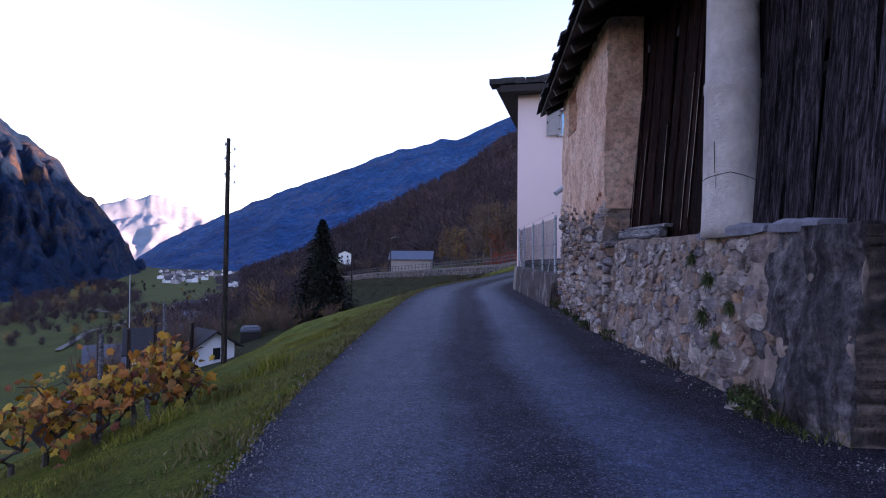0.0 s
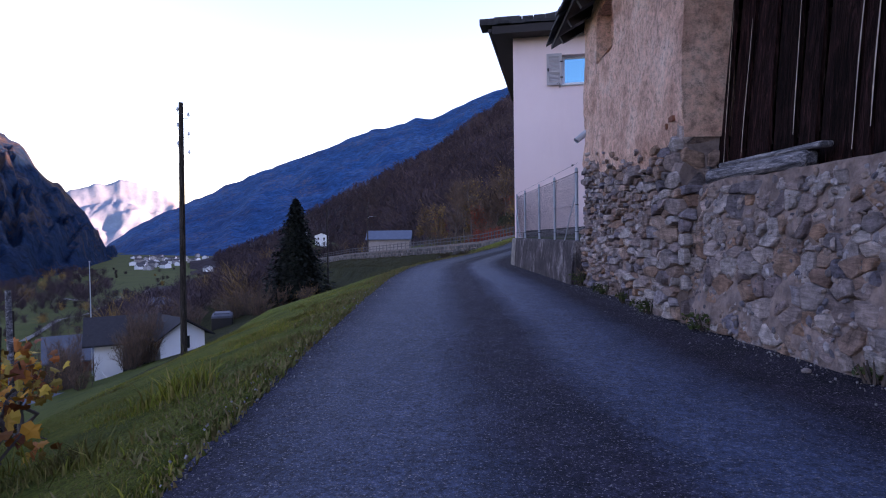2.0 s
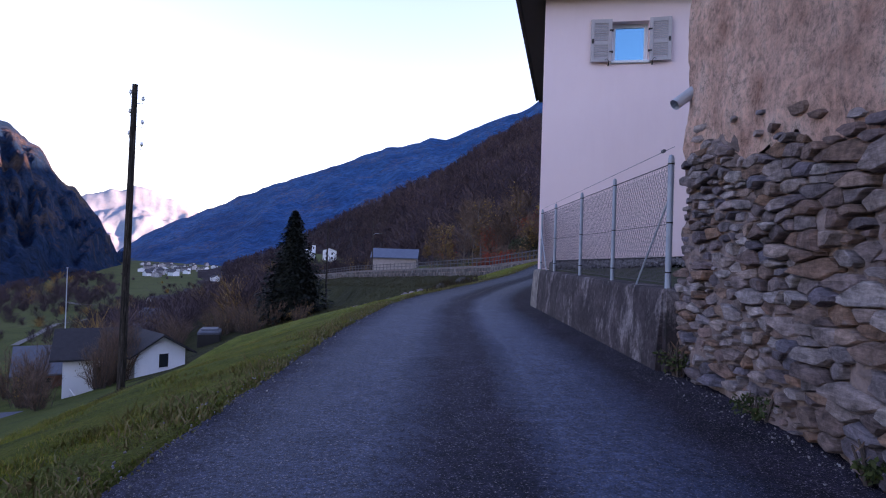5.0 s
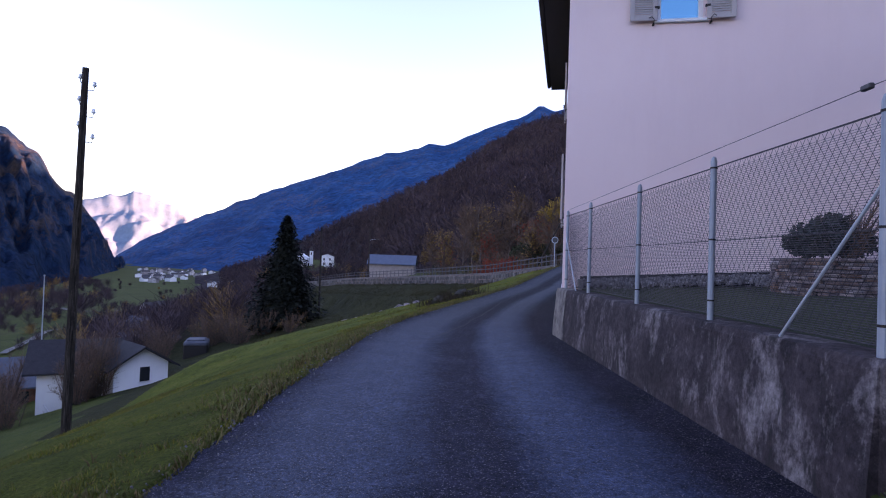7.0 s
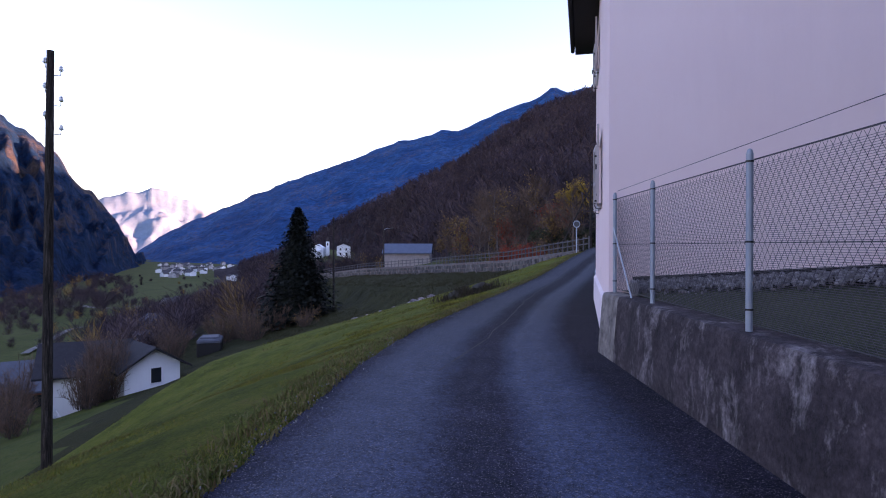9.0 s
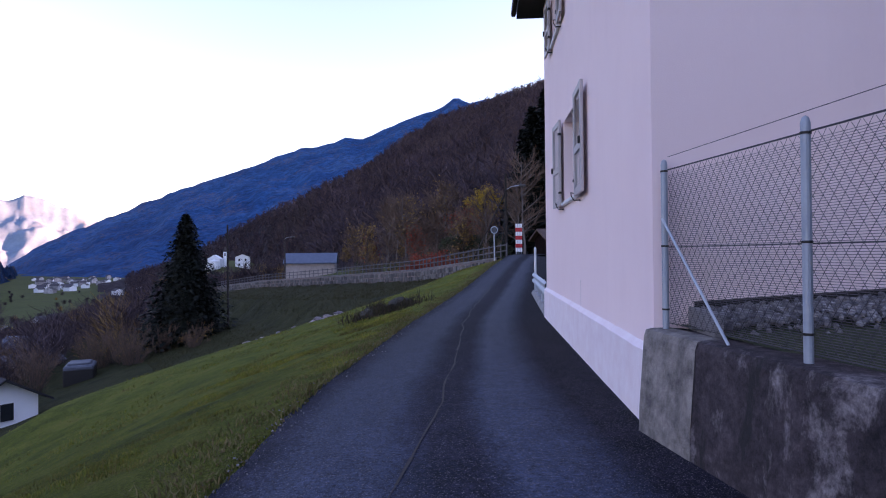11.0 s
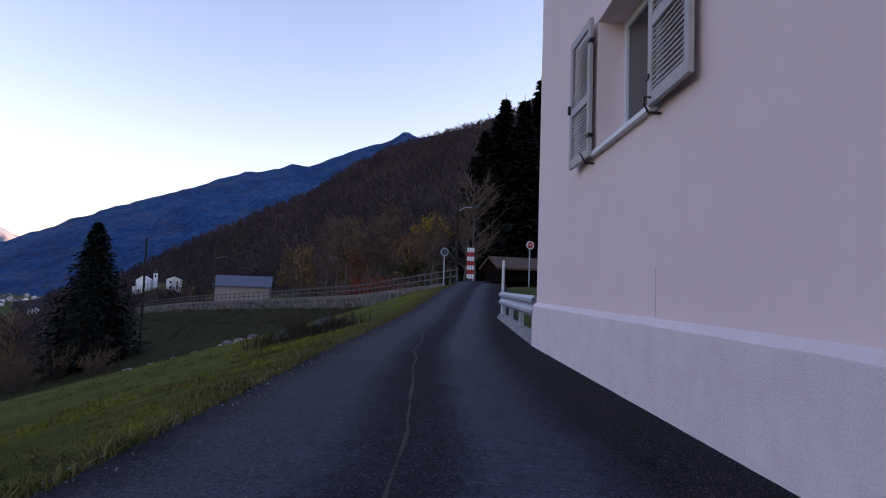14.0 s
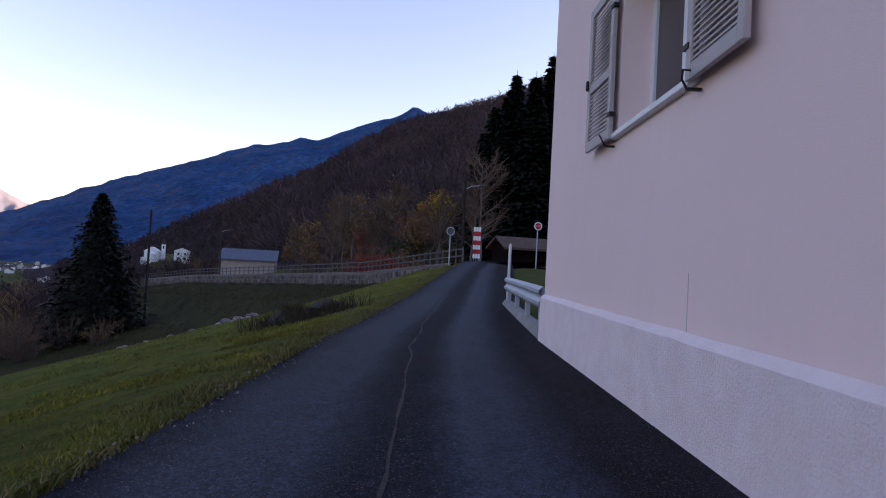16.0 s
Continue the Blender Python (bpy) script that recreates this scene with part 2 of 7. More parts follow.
def mat_streaked():
    k = Mat("sooty_mortar", 0.92, spec=0.2)
    base = k.ramp(k.noise(3.0, 8, 0.75), [(0.3, (0.03, 0.028, 0.037)), (0.52, (0.10, 0.09, 0.105)), (0.72, (0.28, 0.255, 0.27))])
    base = k.mix(1.0, base, k.ramp(k.noise(13, 9, 0.85), [(0.36, 0.3), (0.64, 1.8)]), "MULTIPLY")
    drips = k.noise(1.1, 7, 0.75, k.scaled(2.0, 2.0, 0.45), distort=0.5)
    base = k.mix(k.ramp(drips, [(0.43, 0.0), (0.57, 0.92)]), base, (0.013, 0.011, 0.015))
    k.colour(base)
    return k.bump(k.noise(14, 9, 0.78), 1.0, 0.05).m


def mat_turf(name, stops, scale=0.8):
    """Grazed turf with worn and straw-coloured patches."""
    k = Mat(name, 0.95, spec=0.1)
    base = k.ramp(k.noise(scale, 9, 0.8), stops)
    k.colour(k.mix(1.0, base, k.ramp(k.noise(34, 6, 0.85), [(0.34, 0.3), (0.66, 1.75)]), "MULTIPLY"))
    return k.bump(k.noise(40, 6, 0.85), 1.0, 0.05).m


def mat_grass_ground():
    k = Mat("meadow", 0.95, spec=0.1)
    far = k.ramp(k.noise(0.03, 6, 0.65), [(0.34, (0.010, 0.017, 0.011)), (0.48, (0.03, 0.045, 0.016)), (0.56, (0.04, 0.05, 0.02)), (0.66, (0.022, 0.018, 0.018))])
    near = k.ramp(k.noise(0.8, 9, 0.8), [(0.34, (0.022, 0.028, 0.009)), (0.5, (0.10, 0.12, 0.016)), (0.66, (0.15, 0.125, 0.03))])
    k.colour(k.mix(0.36, far, near))
    return k.bump(k.noise(24, 6, 0.8), 0.8, 0.05).m


def mat_mountain(name, low, mid, high, rough_scale=0.004, fine=0.03, spread=(0.35, 1.75), patch=None, relief=(0.5, 6.0)):
    k = Mat(name, 0.95, spec=0.05)
    a = k.noise(rough_scale, 9, 0.72)
    b = k.noise(fine, 8, 0.8)
    base = k.ramp(a, [(0.32, low), (0.52, mid), (0.72, high)])
    base = k.mix(1.0, base, k.ramp(b, [(0.32, spread[0]), (0.68, spread[1])]), "MULTIPLY")
    if patch:
        spots = k.mix(1.0, k.ramp(k.noise(rough_scale * 1.7, 6, 0.7), [(0.5, 0.0), (0.62, 1.0)]), k.ramp(k.noise(fine * 2.2, 4, 0.7), [(0.5, 0.0), (0.6, 1.0)]), "MULTIPLY")
        base = k.mix(spots, base, patch)
    k.colour(base)
    return k.bump(b, relief[0], relief[1]).m


def mat_leaf(name, colours, rough=0.7, patch=None):
    k = Mat(name, rough, spec=0.2)
    n = len(colours)
    base = k.ramp(k.island(), [(i / max(1, n - 1), c) for i, c in enumerate(colours)])
    if patch:
        base = k.mix(k.ramp(k.noise(patch[0], 5, 0.65), [(0.45, 0.0), (0.66, 0.85)]), base, patch[1])
        base = k.mix(1.0, base, k.ramp(k.noise(patch[0] * 3.1, 4, 0.7), [(0.3, 0.45), (0.7, 1.5)]), "MULTIPLY")
    k.colour(base)
    return k.m


ASPHALT = mat_asphalt()
MEADOW = mat_grass_ground()
VERGE = mat_turf("lane_meadow", [(0.32, (0.036, 0.046, 0.010)), (0.48, (0.080, 0.102, 0.014)), (0.58, (0.12, 0.13, 0.02)), (0.68, (0.13, 0.095, 0.034))])
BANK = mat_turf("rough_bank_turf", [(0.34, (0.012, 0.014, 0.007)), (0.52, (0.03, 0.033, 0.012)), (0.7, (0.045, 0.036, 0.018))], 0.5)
LAWN = mat_plain("short_lawn", (0.012, 0.022, 0.009), (0.034, 0.05, 0.015), 3.0, 0.95, 0, 0.8, 60, 0.03)
PINK = mat_plaster("pink_render", (0.86, 0.66, 0.67), (0.90, 0.705, 0.71), (0.78, 0.59, 0.60), 110, 0.35, 0.5, 0.3)
PLINTH = mat_plaster("rough_plinth_render", (0.86, 0.71, 0.75), (0.93, 0.82, 0.86), (0.78, 0.64, 0.68), 48, 0.75, 4.0, 0.3, 0.022)
OLD_PLASTER = mat_old_plaster()
MORTAR = mat_plaster("lime_mortar", (0.12, 0.088, 0.086), (0.37, 0.275, 0.255), (0.05, 0.04, 0.043), 26, 1.0, 7.0, 0.6, 0.03)
DARK_MORTAR = mat_streaked()
STONE = mat_stone()
STONE_FAR = mat_random("walling_stone", [(0.05, 0.047, 0.05), (0.14, 0.125, 0.125), (0.08, 0.075, 0.075), (0.2, 0.185, 0.185)], 0.9, True, 3, 0.8, 18, 0.02)
CONCRETE = mat_concrete_wall()
CONCRETE_SMOOTH = mat_plaster("smooth_grey_concrete", (0.33, 0.295, 0.30), (0.58, 0.53, 0.54), (0.22, 0.19, 0.19), 26, 1.0, 3.4, 0.75, 0.02)
CURB = mat_plaster("grey_kerb_concrete", (0.2, 0.19, 0.2), (0.3, 0.29, 0.3), (0.12, 0.11, 0.11), 60, 0.5, 2.0, 0.5)
PLANK = mat_wood("tarred_old_plank", (0.006, 0.0024, 0.0026), (0.024, 0.0102, 0.0102))
GREY_WOOD = mat_wood("silver_grey_beam", (0.085, 0.085, 0.10), (0.2, 0.19, 0.21), vertical=False)
POLE_WOOD = mat_wood("weathered_pole_wood", (0.035, 0.028, 0.026), (0.075, 0.062, 0.056))
SHUTTER = mat_plain("grey_beige_shutter_paint", (0.40, 0.355, 0.365), (0.47, 0.42, 0.43), 4, 0.6, 0, 0.15, 90)
SLAT = mat_plain("slat_paint", (0.40, 0.365, 0.37), (0.47, 0.43, 0.44), 4, 0.6, 0, 0.15, 90)
WHITE_PAINT = mat_plain("white_frame_paint", (0.66, 0.68, 0.72), (0.74, 0.75, 0.78), 3, 0.45, 0, 0.1, 80)
IRON = mat_plain("black_iron", (0.02, 0.02, 0.02), (0.04, 0.035, 0.035), 20, 0.6, 0.6, 0.3, 120)
GALV = mat_plain("galvanised_steel", (0.36, 0.41, 0.48), (0.46, 0.51, 0.58), 3, 0.5, 0.2, 0.1, 90)
WIRE = mat_plain("zinc_wire", (0.05, 0.048, 0.06), (0.09, 0.085, 0.10), 30, 0.65, 0.3, 0.1, 90)
SLATE = mat_random("roof_slate", [(0.02, 0.02, 0.024), (0.035, 0.034, 0.04), (0.026, 0.024, 0.027), (0.045, 0.042, 0.046)], 0.85, True, 5, 0.8, 25, 0.02)
EAVE_WOOD = mat_plain("dark_brown_eave_boards", (0.012, 0.007, 0.008), (0.02, 0.012, 0.013), 5, 0.7, 0, 0.4, 40)
ROOM = mat_plain("dim_interior", (0.05, 0.05, 0.06), (0.08, 0.075, 0.08), 2, 0.9, 0, 0.1)
CURTAIN = mat_plain("pale_curtain", (0.32, 0.31, 0.32), (0.4, 0.38, 0.39), 8, 0.9, 0, 0.3, 40)
RED = mat_plain("red_reflective", (0.5, 0.012, 0.02), (0.58, 0.02, 0.025), 5, 0.4, 0, 0.05)
WHITE = mat_plain("white_reflective", (0.75, 0.77, 0.8), (0.82, 0.83, 0.85), 5, 0.35, 0, 0.05)
SIGN_GREY = mat_plain("sign_back_aluminium", (0.07, 0.07, 0.075), (0.1, 0.1, 0.105), 5, 0.5, 0.4, 0.05)
BARK = mat_plain("bare_bark", (0.045, 0.033, 0.03), (0.085, 0.065, 0.058), 5, 0.95, 0, 0.6, 30, 0.02)
PALE_BARK = mat_plain("pale_bark", (0.12, 0.1, 0.095), (0.2, 0.165, 0.155), 5, 0.95, 0, 0.6, 30, 0.02)
NEEDLE = mat_leaf("conifer_needles", [(0.005, 0.008, 0.006), (0.009, 0.013, 0.009), (0.004, 0.006, 0.005)])
VINE_LEAF = mat_leaf("autumn_vine_leaf", [(0.52, 0.25, 0.02), (0.32, 0.07, 0.025), (0.46, 0.27, 0.03), (0.18, 0.04, 0.022), (0.28, 0.2, 0.03), (0.12, 0.03, 0.022), (0.42, 0.13, 0.03), (0.2, 0.055, 0.03), (0.54, 0.34, 0.04)])
GRASS_BLADE = mat_leaf("grass_blade", [(0.085, 0.11, 0.010), (0.14, 0.165, 0.014), (0.2, 0.19, 0.02), (0.22, 0.165, 0.045), (0.115, 0.14, 0.012), (0.25, 0.18, 0.06)], 0.8, (0.7, (0.10, 0.082, 0.03)))
DRY_BLADE = mat_leaf("dry_blade", [(0.19, 0.13, 0.06), (0.12, 0.11, 0.04), (0.08, 0.1, 0.02), (0.22, 0.16, 0.08)], 0.85)
HERB = mat_leaf("wall_herb_leaf", [(0.02, 0.035, 0.012), (0.05, 0.07, 0.02), (0.035, 0.045, 0.02)])
LAVENDER = mat_leaf("grey_green_leaf", [(0.03, 0.04, 0.04), (0.06, 0.07, 0.07), (0.04, 0.05, 0.045)])
RED_LEAF = mat_leaf("rust_red_leaf", [(0.26, 0.025, 0.018), (0.34, 0.06, 0.025), (0.16, 0.03, 0.02)])
OCHRE_LEAF = mat_leaf("ochre_leaf", [(0.24, 0.14, 0.045), (0.32, 0.19, 0.055), (0.16, 0.085, 0.035)])
YELLOW_LEAF = mat_leaf("golden_leaf", [(0.42, 0.24, 0.02), (0.52, 0.32, 0.03), (0.3, 0.17, 0.03)])
HEDGE_LEAF = mat_leaf("dull_green_leaf", [(0.02, 0.028, 0.014), (0.04, 0.048, 0.02), (0.05, 0.04, 0.025)])
TWIG = mat_leaf("brown_twig", [(0.10, 0.066, 0.052), (0.19, 0.12, 0.09), (0.14, 0.088, 0.07)], 0.95)
FOREST_TWIG = mat_leaf("far_bare_wood", [(0.034, 0.023, 0.036), (0.062, 0.044, 0.054), (0.044, 0.032, 0.046), (0.1, 0.062, 0.054), (0.042, 0.03, 0.046)], 0.95, (0.014, (0.085, 0.06, 0.06)))
FOREST_FLOOR = mat_mountain("leaf_litter_slope", (0.028, 0.022, 0.026), (0.042, 0.032, 0.036), (0.065, 0.046, 0.042), 0.012, 0.12)
# Far forest: the blue of distance haze is painted into the base colour.
HAZE_TINTED_FOREST = mat_mountain("haze_tinted_forest", (0.001, 0.026, 0.084), (0.003, 0.047, 0.135), (0.03, 0.075, 0.15), 0.005, 0.05, (0.3, 1.9), (0.085, 0.07, 0.085), (0.35, 5.0))
# Cliff: haze blue in the dark tones, sun warmth painted into the rock patches.
HAZE_TINTED_CLIFF = mat_mountain("haze_tinted_cliff_forest", (0.003, 0.020, 0.062), (0.007, 0.030, 0.074), (0.16, 0.11, 0.065), 0.005, 0.06, (0.2, 2.0), (0.06, 0.05, 0.05), (1.0, 16.0))
# Snow dimmed and tinted blue, so its colour carries the far haze.
HAZE_TINTED_SNOW = mat_mountain("haze_tinted_snowy_rock", (0.13, 0.20, 0.28), (0.16, 0.23, 0.31), (0.22, 0.21, 0.225), 0.003, 0.02, (0.85, 1.15))
WHITEWASH = mat_plaster("white_house_render", (0.80, 0.82, 0.86), (0.86, 0.88, 0.90), (0.68, 0.69, 0.72), 60, 0.2, 0.8, 0.3)
FAR_WALLS = mat_random("village_render", [(0.30, 0.29, 0.32), (0.24, 0.22, 0.23), (0.5, 0.48, 0.5), (0.18, 0.15, 0.15)], 0.9, True, 0.4, 0.1)
FAR_ROOF = mat_random("village_roof", [(0.03, 0.028, 0.034), (0.055, 0.052, 0.062), (0.05, 0.032, 0.028), (0.025, 0.025, 0.03)], 0.85, True, 0.6, 0.2)
METAL_ROOF = mat_plain("blue_grey_sheet_roof", (0.06, 0.085, 0.135), (0.095, 0.125, 0.185), 1.5, 0.5, 0.2, 0.2, 12)
PALE_STONE = mat_plain("pale_stone_wall", (0.26, 0.22, 0.22), (0.40, 0.34, 0.33), 1.4, 0.9, 0, 0.8, 6, 0.03)
DARK_GLASS = Mat("window_glass", 0.06, 0, 0.8).colour((0.02, 0.024, 0.03)).m
GRAVEL = mat_random("pale_gravel", [(0.1, 0.095, 0.1), (0.16, 0.15, 0.155), (0.26, 0.25, 0.26), (0.07, 0.065, 0.07)], 0.9, True, 20, 0.3)


def mat_clear_glass():
    k = Mat("sky_reflecting_glass", 0.02, 0.0, 1.0).colour((0.02, 0.03, 0.04))
    k.b.inputs["Coat Weight"].default_value = 1.0
    k.b.inputs["Coat Roughness"].default_value = 0.02
    k.b.inputs["Metallic"].default_value = 0.0
    k.b.inputs["IOR"].default_value = 2.2
    return k.m


GLASS = mat_clear_glass()
# Mirror pane tinted blue: the reflected sky's colour is painted into the glass.
SKY_TINTED_GLASS = Mat("mirror_glass_tinted_sky_blue", 0.03, 0.85).colour((0.09, 0.33, 0.50)).m

# ---- ground, roads ----
EDGE_Y = [-40, -12, -5.5, -3, 0, 4, 8, 12, 15, 21, 30, 40, 48, 52]
LEFT_X = [4.0, 0.2, -0.7, -1.0, -1.2, -1.4, -1.55, -1.5, -1.2, -0.1, 2.0, 4.6, 6.9, 8.1]
RIGHT_X = [8.5, 4.6, 3.5, 3.1, 2.8, 2.7, 2.4, 2.0, 2.1, 3.0, 5.1, 7.7, 9.9, 11.2]
RISE_Y, RISE_Z = [-60, 22, 30, 40, 48, 54], [0, 0, 0.15, 0.75, 1.25, 1.45]
MAIN = np.array([(40, 26, 3.0), (25, 36, 2.2), (13, 43.5, 1.55), (7.2, 48.6, 1.2), (1.8, 64.7, 0.0), (-7, 82.3, -1.0), (-21, 105, -2.4), (-37.6, 137, -4.8), (-60, 200, -9), (-90, 300, -16)], float)


def main_road(x, y):
    """Distance to the main road's near edge, positive on its uphill side, and the road's height there."""
    x, y = np.asarray(x, float), np.asarray(y, float)
    best, side, height = np.full(x.shape, 1e9), np.ones(x.shape), np.zeros(x.shape)
    for a, b in zip(MAIN[:-1], MAIN[1:]):
        d = b - a
        t = np.clip(((x - a[0]) * d[0] + (y - a[1]) * d[1]) / (d[0] ** 2 + d[1] ** 2), 0, 1)
        px, py = x - a[0] - t * d[0], y - a[1] - t * d[1]
        dist = np.hypot(px, py)
        near = dist < best
        best = np.where(near, dist, best)
        side = np.where(near, np.sign(d[1] * px - d[0] * py), side)
        height = np.where(near, a[2] + t * d[2], height)
    return best * side, height


def ground(x, y):
    """The height of the land."""
    x, y = np.asarray(x, float), np.asarray(y, float)
    u = np.interp(y, EDGE_Y, LEFT_X) - x
    zr = np.interp(y, RISE_Y, RISE_Z) - 0.14 * np.clip(y - 45, 0, 26)
    un = np.clip(u, 0, 12)
    steep = 0.25 * un + 0.025 * un**2 + 0.45 * np.clip(u - 12, 0, 14) + 0.16 * np.clip(u - 26, 0, 30)
    soft = 0.24 * np.clip(u, 0, 12.5) + 0.75 * np.clip(u - 12.5, 0, 9) + 0.2 * np.clip(u - 21.5, 0, 34)
    w = np.clip((y - 14) / 16, 0, 1)
    w = w * w * (3 - 2 * w)
    far = 0.085 * np.clip(u - 56, 0, 320)
    z = zr - (1 - w) * steep - w * soft - far
    s = (x + 3.73) * -0.664 + (y - 34.78) * 0.747
    z = z - 1.5 * np.exp(-(((s - 6) / 4) ** 2)) * np.clip((u - 2.5) / 3, 0, 1) * np.clip((y - 22) / 6, 0, 1)
    d, h = main_road(x, y)
    mound = h - 0.95 + 0.17 * np.maximum(d, -9) + 0.9 * np.minimum(d + 9, 0)
    front = np.where(d < 0, np.maximum(h - 1.5 + 0.27 * d, mound), z)
    z = np.where(d < 0, np.maximum(z, front), h - 1.6 + 1.45 * np.clip((d - 2.0) / 3.0, 0, 1) + 0.14 * np.clip(d - 6, 0, 40) + 0.02 * np.clip(d - 46, 0, 400))
    z = np.maximum(z, -42 + 38 * np.exp(-(((x + 122) / 34) ** 2) - ((y - 470) / 60) ** 2))
    right = x - np.interp(y, EDGE_Y, RIGHT_X)
    z = z + np.where(d < 0, 0.22 * np.clip(right - 12, 0, 60), 0)
    return z


def gz(x, y):
    return float(ground(x, y))


def build_ground():
    n, m = 190, 260
    p = np.linspace(-1, 1, n)
    q = np.linspace(-1, 1, m)
    xs = -2 + 1.2 * np.sinh(p * 8.35)
    ys = 12 + 2.6 * np.sinh(q * 7.8)
    gx, gy = np.meshgrid(xs, ys, indexing="ij")
    g = ground(gx, gy)
    u = np.interp(gy, EDGE_Y, LEFT_X) - gx
    r = gx - np.interp(gy, EDGE_Y, RIGHT_X)
    rough = np.array([noise.fractal(Vector((a * 0.5, b * 0.5, 0)), 1.0, 2.0, 4) for a, b in zip(gx.ravel(), gy.ravel())]).reshape(g.shape)
    big = np.array([noise.fractal(Vector((a * 0.02, b * 0.02, 3)), 1.0, 2.0, 3) for a, b in zip(gx.ravel(), gy.ravel())]).reshape(g.shape)
    g = g + rough * 0.06 * np.clip(u / 1.5, 0, 1) + big * 1.2 * np.clip((u - 25) / 40, 0, 1)
    g = g - 0.10 * ((u < 0.0) & (r < 0.2))
    s = Shape()
    s.v = np.stack([gx, gy, g], -1).reshape(-1, 3).tolist()
    s.f = [(i * m + j, (i + 1) * m + j, (i + 1) * m + j + 1, i * m + j + 1) for i in range(n - 1) for j in range(m - 1)]
    me = s.mesh("ground", MEADOW, True)
    me.materials.append(VERGE)
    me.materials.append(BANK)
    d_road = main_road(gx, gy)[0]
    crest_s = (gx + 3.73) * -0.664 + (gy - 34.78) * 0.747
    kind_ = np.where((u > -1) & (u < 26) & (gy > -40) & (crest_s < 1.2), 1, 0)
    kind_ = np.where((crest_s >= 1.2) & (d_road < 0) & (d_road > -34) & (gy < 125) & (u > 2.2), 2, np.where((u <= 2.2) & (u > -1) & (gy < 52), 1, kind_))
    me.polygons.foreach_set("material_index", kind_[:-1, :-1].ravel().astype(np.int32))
    return tagged(new("ground", me), "sloping green and brown meadow land falling to a valley floor", "ground", kind="structure")


build_ground()


def strip(name, left, right, uvs, material, label, category, cols=12, wave=0.0):
    """A paved strip between two edges with across and along coordinates."""
    rows = len(left)
    s = Shape()
    for i in range(rows):
        for j in range(cols + 1):
            f = j / cols
            p = Vector(left[i]).lerp(Vector(right[i]), f)
            p.z += wave * (1 - (2 * f - 1) ** 2)
            s.v.append(tuple(p))
    k = cols + 1
    s.f = [(i * k + j, i * k + j + 1, (i + 1) * k + j + 1, (i + 1) * k + j) for i in range(rows - 1) for j in range(cols)]
    me = s.mesh(name, material, True)
    layer = me.uv_layers.new(name="UVMap")
    flat = []
    for loop in me.loops:
        i, j = divmod(loop.vertex_index, k)
        flat += [j / cols, uvs[i]]
    layer.data.foreach_set("uv", flat)
    return tagged(new(name, me), label, category, kind="structure")


road_y = list(np.arange(-39, 50.6, 0.4))
edge_noise = [noise.fractal(Vector((y * 1.7, 0, 0)), 1.0, 2.0, 4) * 0.07 for y in road_y]
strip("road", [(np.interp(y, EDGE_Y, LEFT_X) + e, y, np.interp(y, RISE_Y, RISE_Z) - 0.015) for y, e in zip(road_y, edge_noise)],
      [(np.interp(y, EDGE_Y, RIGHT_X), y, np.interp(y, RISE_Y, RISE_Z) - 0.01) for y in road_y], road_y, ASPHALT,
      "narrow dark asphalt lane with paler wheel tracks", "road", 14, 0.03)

main_pts = []
for a, b in zip(MAIN[:-1], MAIN[1:]):
    for t in np.linspace(0, 1, 12, endpoint=False):
        main_pts.append(a + t * (b - a))
main_pts = np.array(main_pts)
tang = np.gradient(main_pts[:, :2], axis=0)
tang /= np.linalg.norm(tang, axis=1)[:, None]
uphill = np.stack([tang[:, 1], -tang[:, 0]], 1)
strip("main_road", [tuple(p) for p in main_pts], [(p[0] + 6.2 * n[0], p[1] + 6.2 * n[1], p[2] + 0.05) for p, n in zip(main_pts, uphill)],
      list(range(len(main_pts))), ASPHALT, "grey asphalt main road along the slope", "road", 6)

# ---- distance: mountains and hillside ----
def mountain(name, profile, near, far, foot, material, label, jag=0.05, cols=150, rows=26, amp=0.12, seed=0.0, centre=(0.0, 0.0), fold=0.0):
    """A slope seen from the lane: crest heights by bearing, foot at near and crest at far metres."""
    az = [p[0] for p in profile]
    el = [p[1] for p in profile]
    s = Shape()
    for i in range(cols + 1):
        a = az[0] + (az[-1] - az[0]) * i / cols
        e = np.interp(a, az, el)
        n_, f_, foot_ = (np.interp(a, az, q) if isinstance(q, list) else q for q in (near, far, foot))
        top = math.tan(radians(e)) * f_
        top += (noise.fractal(Vector((a * 0.8, seed, 0)), 0.9, 2.1, 6)) * jag * f_ * 0.06
        for j in range(rows + 3):
            f = j / rows
            if f <= 1:
                d = n_ + (f_ - n_) * f
                z = foot_ + (top - foot_) * f**1.15
                z += amp * f_ * 0.12 * noise.fractal(Vector((a * 0.35, f * 3.0, seed + 5)), 0.8, 2.1, 6) * math.sin(math.pi * f)
                z += fold * f_ * noise.fractal(Vector((a * 1.1 + f * 2.0, f * 7.0, seed + 9)), 0.7, 2.2, 5) * math.sin(math.pi * f)
            else:
                d, z = f_ * (1 + 0.12 * (j - rows)), top - 0.05 * f_ * (j - rows)
            r = radians(a)
            s.v.append((centre[0] + d * math.sin(r), centre[1] + d * math.cos(r), z))
    k = rows + 3
    s.f = [(i * k + j, (i + 1) * k + j, (i + 1) * k + j + 1, i * k + j + 1) for i in range(cols) for j in range(k - 1)]
    return tagged(new(name, s.mesh(name, material, True)), label, "mountain", kind="structure")


